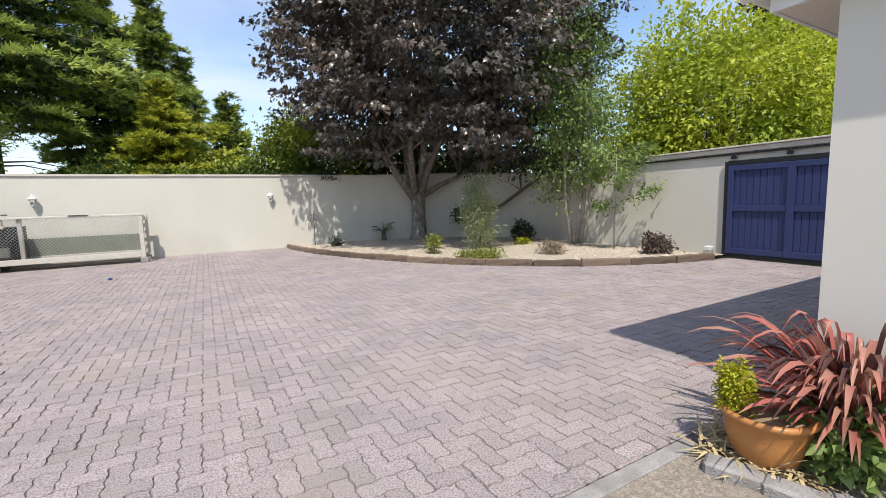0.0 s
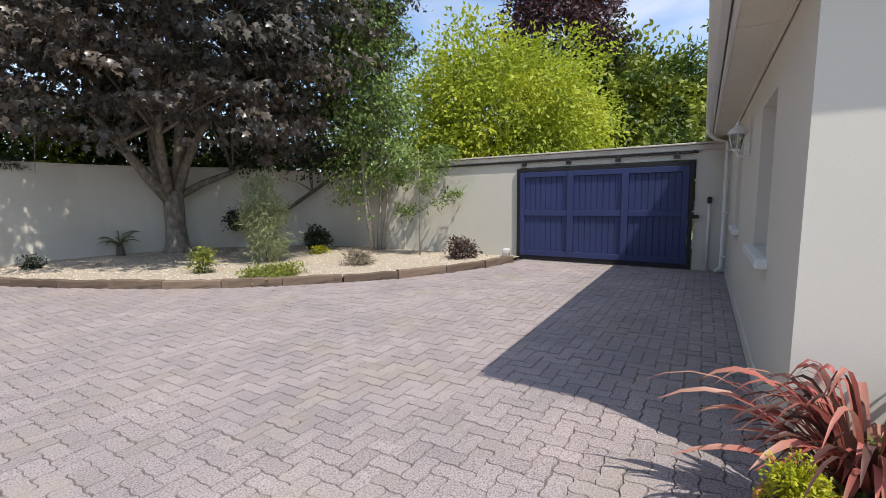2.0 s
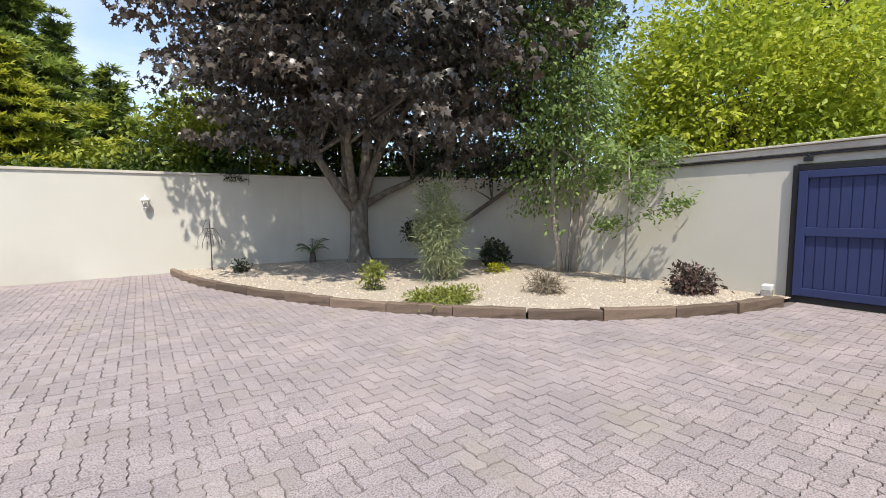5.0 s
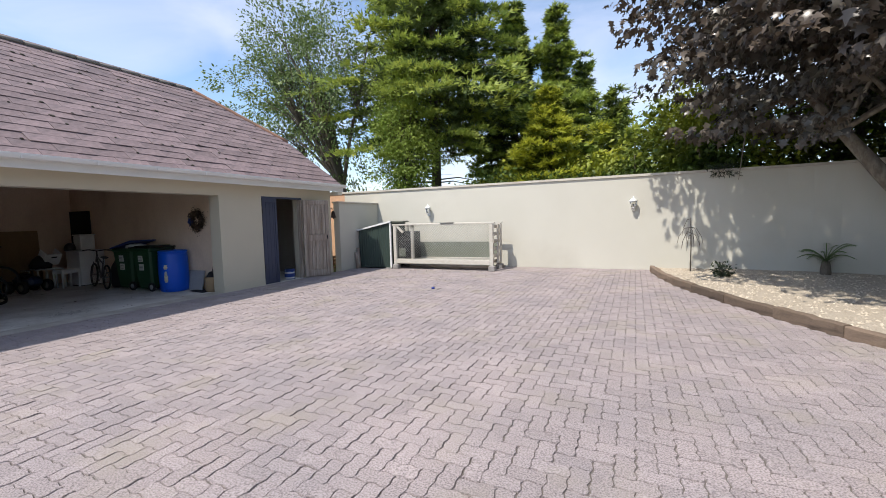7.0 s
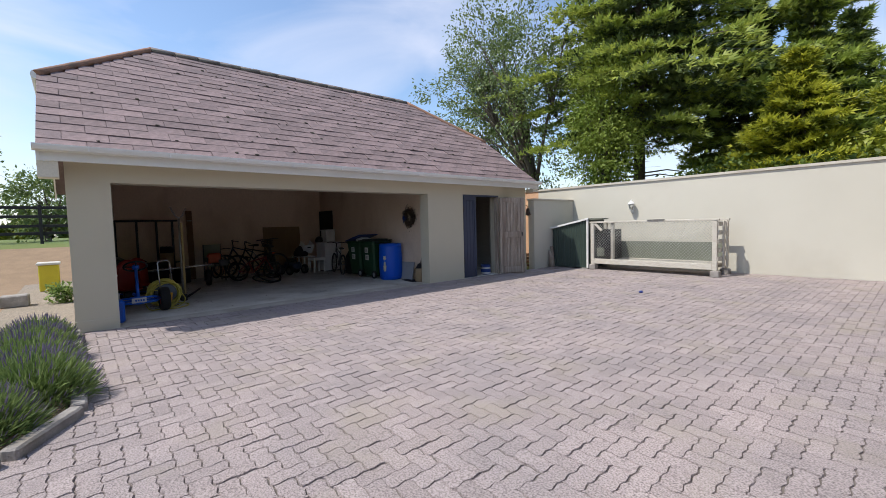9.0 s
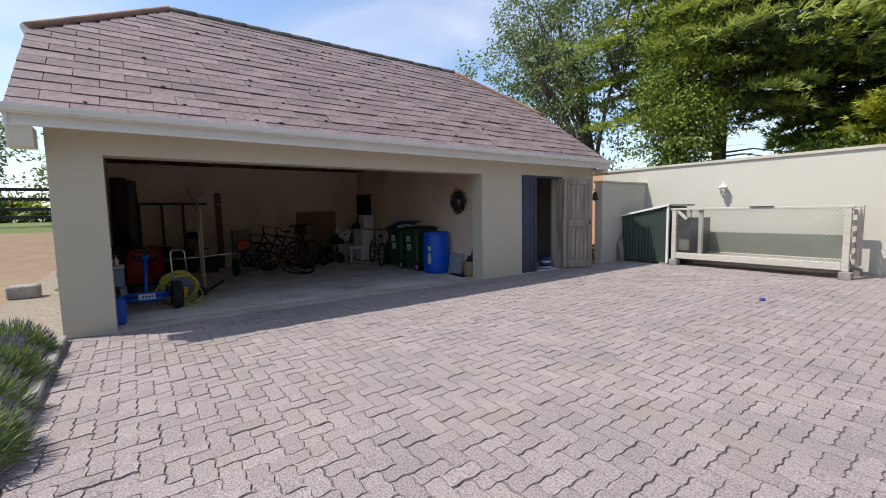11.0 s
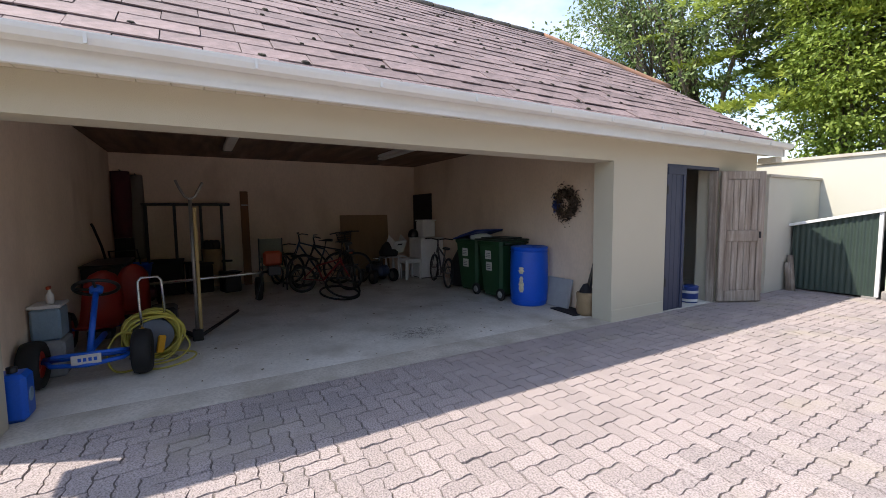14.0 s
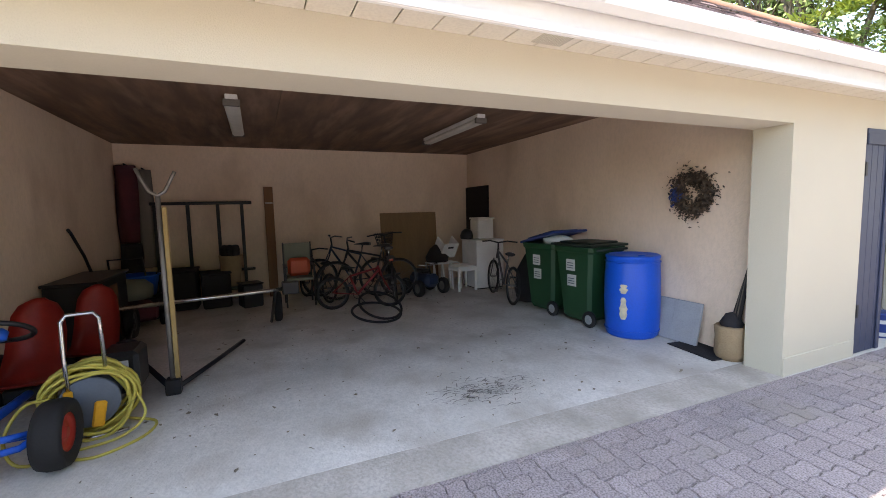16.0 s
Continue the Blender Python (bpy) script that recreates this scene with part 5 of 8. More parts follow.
def mimosa():
    m = thing("mimosa_sapling", "slender mimosa sapling with feathery green leaves", "tree", pose(9.85, 7.6, 0.05))
    rng = np.random.default_rng(64)
    bm = B()
    tube(bm, [(0, 0, -0.05), (0.0, 0.0, 0.8), (0.04, -0.02, 1.6), (0.02, 0.0, 2.6)], [0.022, 0.018, 0.014, 0.006], 7)
    part("trunk", bm, BIRCH_BARK, m)
    Ps, Us, Ns = [], [], []
    for a, z, ln, rise in ((-1.2, 1.05, 0.95, 0.55), (2.0, 1.1, 0.4, 0.1), (1.4, 1.9, 0.7, 0.3), (-1.6, 1.9, 0.9, 0.5), (0.3, 2.1, 0.7, 0.4), (3.3, 2.1, 0.7, 0.4), (-0.7, 2.4, 0.7, 0.3), (2.4, 2.4, 0.6, 0.4), (-2.2, 1.5, 0.8, 0.5), (1.9, 1.7, 0.6, 0.5)):
        d = np.array((math.cos(a), math.sin(a), 0))
        tip = d * ln + np.array((0, 0, z + ln * rise))
        part("branch", tube(B(), [(0.01, 0, z), tuple(d * ln * 0.5 + np.array((0, 0, z + ln * rise * 0.6))), tuple(tip)], [0.009, 0.006, 0.003], 5), BIRCH_BARK, m)
        n = 190
        s = 0.35 + 0.75 * rng.random(n)
        p = d[None] * ln * s[:, None] + np.array((0, 0, z))[None] + np.array((0, 0, 1.0))[None] * (ln * rise * s)[:, None] + rng.normal(size=(n, 3)) * np.array((0.13, 0.13, 0.09))
        Ps.append(p)
        Us.append(unit(d[None] + rng.normal(size=(n, 3)) * 0.7 - np.array((0, 0, 0.25))))
        Ns.append(unit(np.array((0, 0, 1.0))[None] + rng.normal(size=(n, 3)) * 0.4))
    P = np.concatenate(Ps)
    leaves("foliage", P, np.concatenate(Us), np.concatenate(Ns), 0.13 * (0.6 + 0.7 * rng.random(len(P))), "feather", BIRCH_LEAF, m)


mimosa()


# ---- pots by the house ----
def planter(label, x, y, r, h, mat):
    p = thing("plant_pot", label, "pot", pose(x, y, 0.0))
    part("body", lathe(B(), [(0, 0.0), (r * 0.62, 0.0), (r * 0.78, h * 0.25), (r * 0.95, h * 0.6), (r * 0.98, h * 0.85), (r * 1.08, h * 0.9), (r * 1.1, h * 0.97), (r * 1.02, h), (r * 0.9, h * 0.97), (r * 0.86, h * 0.82)], 28), mat, p)
    part("soil", lathe(B(), [(r * 0.88, h * 0.84), (r * 0.4, h * 0.87), (0, h * 0.88)], 16), SOIL, p)
    return p


planter("round glazed terracotta pot beside the red flax", 3.10, 1.20, 0.20, 0.30, TERRACOTTA)
planter("ochre pot with a trailing green plant", 3.50, 0.78, 0.19, 0.28, OCHRE_POT)
shrub("golden_conifer", "small golden yellow conifer in the terracotta pot", 3.00, 1.31, (0.062, 0.062, 0.15), 80, 34, 0.026, "feather", LIME, 71, 0.26, 0.022, 4)
shrub("potted_plant", "leafy green plant spilling from the ochre pot", 3.26, 0.93, (0.13, 0.13, 0.13), 60, 10, 0.085, "kite", GREEN_LEAF, 72, 0.05, 0.05, 8)
shrub("potted_plant", "leafy green plant spilling from the ochre pot", 3.50, 0.78, (0.13, 0.13, 0.13), 46, 12, 0.075, "kite", GREEN_LEAF, 73, 0.24, 0.05, 6)


def flax():
    f = thing("red_flax", "large clump of arching red and pink flax blades", "plant", pose(3.49, 0.98, 0.0))
    rng = np.random.default_rng(74)
    for k in range(260):
        a = math.radians(165 + 80 * rng.normal())
        ln = 0.46 + 0.42 * rng.random()
        out = 0.35 + 0.62 * rng.random()
        if math.cos(a) > 0.0:
            ln *= 0.6
        lift = (0.38 + 0.56 * rng.random()) * (1.25 - 0.4 * out)
        d, side = Vector((math.cos(a), math.sin(a), 0)), Vector((-math.sin(a), math.cos(a), 0))
        w = 0.006 + 0.011 * rng.random()
        twist = rng.normal() * 0.5
        bm = B()
        prev = None
        for i in range(9):
            s = i / 8
            p = d * (0.05 + ln * out * s) + Vector((0, 0, 0.08 + lift * (1.95 * s - 1.35 * s * s)))
            ww = w * (0.7 + 1.1 * s) * (1 - s ** 3) + 0.001
            q = side * math.cos(twist * s) + Vector((0, 0, 1)) * math.sin(twist * s)
            cur = [bm.verts.new(p - q * ww), bm.verts.new(p + Vector((0, 0, -0.3 * ww))), bm.verts.new(p + q * ww)]
            if prev:
                for j in (0, 1):
                    bm.faces.new((prev[j], prev[j + 1], cur[j + 1], cur[j])).smooth = True
            prev = cur
        part("blade", bm, PHORMIUM if rng.random() < 0.58 else PHORMIUM_DARK, f)


flax()
rng = np.random.default_rng(75)
n = 420
P = np.stack([2.88 + 0.45 * rng.random(n), 0.98 + 0.5 * rng.random(n), 0.012 + 0.05 * rng.random(n)], 1)
U = unit(rng.normal(size=(n, 3)) * np.array((1, 1, 0.15)))
tagged(leaves("straw_litter", P, U, np.tile((0, 0, 1.0), (n, 1)), 0.10 + 0.1 * rng.random(n), "blade", STRAW), "dry straw litter round the pots", "straw", kind="stuff")
for k, (x, y, r) in enumerate(((2.84, 1.22, 20), (2.90, 0.98, 15), (3.02, 0.78, 35))):
    ob = finish("edging_stone", box(B(), -0.06, 0.06, -0.13, 0.13, -0.02, 0.06, bevel=0.015), KERB)
    ob.matrix_basis = pose(x, y, 0, 0, 0, r)
    tagged(ob, "rough grey edging stone beside the pots", "stone", "edging stones by the pots")

# ---- beside the garage: lavender, path, far field ----
bm = B()
prism(bm, [(-5.4, 2.3), (-5.4, 3.29), (-16.0, 3.29), (-16.0, 2.3)], -0.05, 0.02)
structure("path", bm, AGGREGATE, "pale concrete path along the garage side")
bm = B()
prism(bm, [(-5.3, 0.6), (-5.3, 3.22), (-1.95, 3.22), (-1.3, 2.85), (-0.8, 1.4), (-0.8, 0.6)], -0.055, 0.03)
structure("flower_bed", bm, SOIL, "dark soil bed with lavender")
for k, (a, b) in enumerate((((-5.2, 3.30), (-4.1, 3.31)), ((-4.08, 3.31), (-3.0, 3.32)), ((-2.98, 3.32), (-1.9, 3.30)), ((-1.87, 3.29), (-1.30, 2.96)), ((-1.28, 2.93), (-0.85, 2.15)), ((-0.84, 2.12), (-0.62, 1.55)))):
    L = math.dist(a, b)
    ob = finish("edging_stone", box(B(), 0, L - 0.02, -0.05, 0.05, -0.04, 0.075, bevel=0.014), KERB)
    ob.matrix_basis = pose(a[0], a[1], 0, 0, 0, math.degrees(math.atan2(b[1] - a[1], b[0] - a[0])))
    tagged(ob, "low grey stone kerb along the lavender bed", "kerb", "kerbs along the lavender bed")


def lavender(x, y, r, h, seed):
    rng = np.random.default_rng(seed)
    l = thing("lavender", "bushy lavender with grey green leaves and violet tips", "plant", pose(x, y, 0.02), "lavender bushes")
    n = 4600
    d = unit(rng.normal(size=(n, 3)) * np.array((1, 1, 0.8)) + np.array((0, 0, 0.75)))
    d[:, 2] = np.abs(d[:, 2])
    s = rng.random(n) ** 0.5
    P = d * s[:, None] * np.array((r, r, h * 0.85))
    U = unit(d + rng.normal(size=(n, 3)) * 0.3 + np.array((0, 0, 0.4)))
    leaves("foliage", P, U, unit(rng.normal(size=(n, 3)) + 1e-3), 0.06 + 0.06 * rng.random(n), "blade", LAVENDER_LEAF, l)
    k = 420
    d2 = unit(rng.normal(size=(k, 3)) * np.array((1, 1, 0.7)) + np.array((0, 0, 0.9)))
    d2[:, 2] = np.abs(d2[:, 2])
    leaves("flowers", d2 * np.array((r * 1.05, r * 1.05, h)), unit(d2 + np.array((0, 0, 0.8))), unit(rng.normal(size=(k, 3))), 0.05 + 0.03 * rng.random(k), "blade", LAVENDER_FLOWER, l)
    bm = B()
    for i in range(24):
        q = d[i] * np.array((r, r, h)) * 0.7
        tube(bm, [(0, 0, -0.04), tuple(q)], [0.008, 0.003], 4)
    part("stems", bm, BARK, l)


for k, (x, y, r, h) in enumerate(((-2.35, 3.02, 0.42, 0.46), (-3.0, 2.92, 0.44, 0.48), (-3.8, 2.95, 0.4, 0.44), (-1.75, 2.75, 0.36, 0.38), (-2.2, 2.4, 0.42, 0.42), (-4.6, 2.95, 0.36, 0.4))):
    lavender(x, y, r, h * 0.9, 80 + k)
bm = B()
gx, gy, near_n = 40, 30, 9
vs = []
for i in range(gx + 1):
    row = []
    for j in range(gy + 1):
        x = -7.5 - 5.5 * i / near_n if i <= near_n else -13.0 - 36.0 * ((i - near_n - 1) / (gx - near_n - 1)) ** 1.4
        y = 2.28 - 40 * (j / gy) ** 1.3 if i <= near_n else 30 - 70 * j / gy
        f = min(1, max(0, (-13.0 - x) / 6.0))
        row.append(bm.verts.new((x, y, -0.02 + 1.05 * f * f * (3 - 2 * f) + 0.05 * noise.noise(Vector((x * 0.8, y * 0.8, 0))))))
    vs.append(row)
for name, label, mat, keep in (("bank", "bare brown soil bank rising to the field", SOIL, lambda x: x > -17.0), ("field", "rough grass field along the fence", GRASS_GROUND, lambda x: x <= -17.0)):
    part_bm = B()
    for i in range(gx):
        if abs(vs[i][0].co.y - vs[i + 1][0].co.y) > 5 or not keep(vs[i][0].co.x):
            continue
        for j in range(gy):
            part_bm.faces.new([part_bm.verts.new(v.co) for v in (vs[i][j], vs[i + 1][j], vs[i + 1][j + 1], vs[i][j + 1])]).smooth = True
    bmesh.ops.remove_doubles(part_bm, verts=part_bm.verts, dist=0.0005)
    part_bm.normal_update()
    for f in part_bm.faces:
        if f.normal.z < 0:
            f.normal_flip()
    structure(name, part_bm, mat, label)
bm.free()
fence = thing("rail_fence", "black four rail fence along the field", "fence", pose(-20.0, 0, 1.0))
for z in (0.36, 0.64, 1.0, 1.34):
    part("rail", box(B(), -0.02, 0.02, -14.0, 14.0, z, z + 0.11, bevel=0.005), BLACK_STEEL, fence)
for y in np.arange(-13, 14, 2.2):
    part("post", box(B(), 0.021, 0.12, y, y + 0.1, -0.3, 1.5, bevel=0.008), BLACK_STEEL, fence)
broad_tree("field_bush", "round dark green bush beyond the fence", -27.0, 2.4, 0.6, 0.12, (0, 0, 2.0), (1.6, 1.9, 1.5), 150, 26, 0.4, 0.2, "kite", ASH_LEAF, BARK, 91, z0=0.9)
broad_tree("field_tree", "thin leaved tree at the field's edge", -24.0, -1.2, 2.0, 0.1, (0, 0, 3.6), (1.5, 1.7, 1.8), 120, 20, 0.4, 0.18, "kite", ASH_LEAF, BARK, 92, z0=0.9)
hedge("far green hedge across the field", -60, -60, -60, 60, 3, 4, 700, HEDGE_LEAF, 35, 0.9)
YELLOW = material("yellow_box_paint", (0.55, 0.46, 0.03), 0.5)
crate = thing("yellow_bin", "yellow storage box with a grey lid beside the path", "box", pose(-11.6, 2.88, 0.02))
part("body", box(B(), -0.2, 0.2, -0.2, 0.17, 0.0, 0.62, bevel=0.02), YELLOW, crate)
part("lid", box(B(), -0.23, 0.23, -0.23, 0.2, 0.621, 0.68, bevel=0.015), BRICK_WHITE, crate)
trough = thing("planter_trough", "grey concrete planting trough beside the path", "planter", pose(-9.0, 2.45, 0.02))
part("body", box(B(), -0.16, 0.16, -0.2, 0.2, 0, 0.22, bevel=0.02), KERB, trough)
shrub("path_shrub", "green leafy shrub at the garage corner", -8.9, 3.12, (0.16, 0.13, 0.18), 36, 14, 0.08, "kite", GREEN_LEAF, 95, 0.0)
LEAF_TURN = -27.0

# ---- things in the garage ----
RED_PLASTIC = material("red_plastic", (0.42, 0.035, 0.025), 0.35, second=(0.34, 0.03, 0.02), scale=4, bump=0.05)
BLUE_PAINT = material("blue_frame_paint", (0.008, 0.10, 0.55), 0.35, bump=0.0)
BLUE_PLASTIC = material("blue_barrel_plastic", (0.003, 0.095, 0.62), 0.35, second=(0.003, 0.08, 0.52), scale=3, bump=0.08)
BIN_GREEN = material("bin_green_plastic", (0.014, 0.058, 0.024), 0.5, second=(0.012, 0.048, 0.02), scale=3, bump=0.15)
LID_BLUE = material("bin_lid_blue", (0.02, 0.045, 0.20), 0.5, bump=0.1)
LID_DARK = material("bin_lid_dark", (0.018, 0.03, 0.024), 0.5, bump=0.1)
RUBBER = material("rubber", (0.014, 0.014, 0.015), 0.75, bump=0.2)
CHROME = material("chrome", (0.62, 0.63, 0.64), 0.25, metal=1.0, bump=0.0, fine_amount=0.1)
HOSE = material("yellow_hose", (0.55, 0.47, 0.09), 0.45, bump=0.0)
DRUM_GREY = material("grey_drum_plastic", (0.10, 0.12, 0.15), 0.5, bump=0.05)
AMBER = material("amber_plastic", (0.72, 0.36, 0.02), 0.4, bump=0.0)
OLD_POLE = material("ochre_timber", (0.42, 0.30, 0.12), 0.8, second=(0.30, 0.21, 0.10), scale=6, stretch=(5, 5, 1))
STEEL = material("dull_steel", (0.30, 0.29, 0.28), 0.5, metal=0.7, stain=(0.18, 0.12, 0.08), stain_scale=5)
PLYWOOD = material("plywood", (0.27, 0.175, 0.09), 0.7, second=(0.21, 0.13, 0.07), scale=2, stretch=(1, 4, 0.7), fine=20)
PLANK = material("brown_plank", (0.22, 0.11, 0.05), 0.7, stretch=(4, 4, 0.5))
PLASTIC_WHITE = material("white_plastic", (0.74, 0.74, 0.72), 0.4, bump=0.0)
DARK_CLOTH = material("dark_cloth", (0.022, 0.020, 0.022), 0.95, bump=0.4)
MAROON_CLOTH = material("maroon_cloth", (0.10, 0.025, 0.035), 0.95, bump=0.4, second=(0.05, 0.02, 0.03))
GREY_CLOTH = material("grey_cloth", (0.17, 0.155, 0.14), 0.95, bump=0.4)
TAN_SACK = material("tan_sack", (0.33, 0.235, 0.135), 0.95, second=(0.24, 0.16, 0.09), scale=6, bump=0.5)
SLAB = material("grey_slab", (0.36, 0.37, 0.38), 0.85, scale=5)
BIKE_BLUE = material("bike_blue", (0.02, 0.035, 0.075), 0.35, bump=0.0)
BIKE_RED = material("bike_red", (0.30, 0.03, 0.035), 0.35, bump=0.0)
BIKE_BLACK = material("bike_black", (0.016, 0.016, 0.018), 0.4, bump=0.0)
BIKE_GREY = material("bike_grey", (0.09, 0.09, 0.10), 0.4, bump=0.0)
ORANGE_RED = material("orange_red_plastic", (0.55, 0.085, 0.03), 0.4, bump=0.0)
LABEL_WHITE = material("white_label", (0.60, 0.60, 0.58), 0.6, bump=0.0)
SCUFF = material("scuffed_sticker", (0.66, 0.60, 0.42), 0.7, second=(0.35, 0.34, 0.30), scale=14, amount=0.9)
PALE_BLUE = material("pale_blue_plastic", (0.25, 0.36, 0.46), 0.5)
PAINT_BLUE = material("paint_tin_blue", (0.02, 0.05, 0.22), 0.4)
TUBE_GLASS = material("lamp_diffuser", (0.70, 0.69, 0.64), 0.4, bump=0.0)
WREATH_LEAF = leaf_material("dry_wreath", (0.03, 0.02, 0.015), (0.12, 0.08, 0.05), None, 3.0, 0.1)
WREATH_BLUE = leaf_material("wreath_ribbon", (0.02, 0.04, 0.16), (0.03, 0.06, 0.24), None, 3.0, 0.1)

# the pair of store doors
door = thing("door_1", "narrow slate blue boarded door leaf, closed", "door", pose(FX - 0.02, 10.64, 0.01))
door["kind"] = "structure"
for k in range(4):
    part("board", box(B(), -0.02, 0.012, 0.005 + k * 0.106, 0.108 + k * 0.106, 0.0, 2.03, bevel=0.004), NAVY_DARK, door)
part("head_rail", box(B(), 0.013, 0.03, 0.0, 0.43, 1.93, 2.03, bevel=0.004), NAVY_DARK, door)
part("edge_stile", box(B(), 0.013, 0.028, 0.37, 0.43, 0.0, 1.929, bevel=0.004), NAVY_DARK, door)
for z in (0.35, 1.65):
    part("hinge", box(B(), 0.0, 0.03, -0.02, 0.01, z, z + 0.12), BLACK_STEEL, door)
dframe = thing("door_frame", "dark painted timber door frame of the store", "door frame", pose(FX, 10.62, 0))
dframe["kind"] = "structure"
part("head", box(B(), -0.09, 0.012, 0.0, 1.30, 2.035, 2.079, bevel=0.004), NAVY_DARK, dframe)
part("jamb", box(B(), -0.10, 0.012, 1.24, 1.30, 0.0, 2.034, bevel=0.004), BARE_WOOD, dframe, "bare weathered jamb")
part("jamb", box(B(), -0.10, -0.045, 0.0, 0.05, 0.0, 2.034, bevel=0.004), NAVY_DARK, dframe)
leaf_door = thing("door_2", "weathered bare wood boarded door leaf standing open", "door", pose(FX + 0.04, 11.90, 0.02, 0, 0, LEAF_TURN))
leaf_door["kind"] = "structure"
LW = 0.70
for y in (0.0, LW - 0.10):
    part("stile", box(B(), 0.0, 0.045, y, y + 0.10, 0, 2.0, bevel=0.006), BARE_WOOD, leaf_door)
for z0, z1 in ((0.0, 0.17), (0.93, 1.10), (1.88, 2.0)):
    part("rail", box(B(), 0.001, 0.044, 0.101, LW - 0.101, z0, z1, bevel=0.006), BARE_WOOD, leaf_door)
for z0, z1 in ((0.171, 0.929), (1.101, 1.879)):
    for k in range(5):
        w = (LW - 0.204) / 5
        part("board", box(B(), 0.012, 0.03, 0.102 + k * w + 0.004, 0.102 + (k + 1) * w - 0.004, z0, z1, bevel=0.005), BARE_WOOD, leaf_door)
part("latch", box(B(), 0.045, 0.06, LW - 0.08, LW - 0.05, 0.98, 1.08, bevel=0.003), BLACK_STEEL, leaf_door)
tin = thing("paint_tin", "blue and white paint tin in the doorway", "paint tin", pose(-5.50, 11.60, 0.004))
part("body", lathe(B(), [(0, 0), (0.125, 0), (0.13, 0.02), (0.13, 0.24), (0.135, 0.25), (0.12, 0.26), (0, 0.255)], 20), PAINT_BLUE, tin)
part("band", lathe(B(), [(0.1315, 0.15), (0.1315, 0.19)], 20), LABEL_WHITE, tin)
part("foot_band", lathe(B(), [(0.1315, 0.02), (0.1315, 0.06)], 20), LABEL_WHITE, tin)
part("handle", ring(B(), (0, 0, 0.22), 0.14, 0.003, (1, 0, 0.4), 20, 4), CHROME, tin)
bag = thing("dark_bag", "dark bundle behind the paint tin", "bag", pose(-5.85, 11.40, 0.004))
part("body", lathe(B(), [(0, 0), (0.13, 0.02), (0.15, 0.18), (0.10, 0.32), (0.03, 0.38), (0, 0.38)], 12), DARK_CLOTH, bag)


def pneumatic_wheel(m, parent, r=0.2, w=0.075, rim=RED_PLASTIC):
    """A fat tyre with a coloured rim, axle along local y."""
    tyre = part("tyre", lathe(B(), [(r * 0.55, -w * 0.7), (r * 0.8, -w), (r * 0.94, -w * 0.85), (r, -w * 0.4), (r, w * 0.4), (r * 0.94, w * 0.85), (r * 0.8, w), (r * 0.55, w * 0.7)], 28, m @ Matrix.Rotation(radians(90), 4, "X")), RUBBER, parent)
    part("rim", lathe(B(), [(0, w * 0.6), (r * 0.16, w * 0.66), (r * 0.2, w * 0.4), (r * 0.45, w * 0.45), (r * 0.56, w * 0.72), (r * 0.57, -w * 0.72), (r * 0.45, -w * 0.45), (r * 0.2, -w * 0.4), (r * 0.16, -w * 0.66), (0, -w * 0.6)], 20, m @ Matrix.Rotation(radians(90), 4, "X")), rim, tyre)
    return tyre


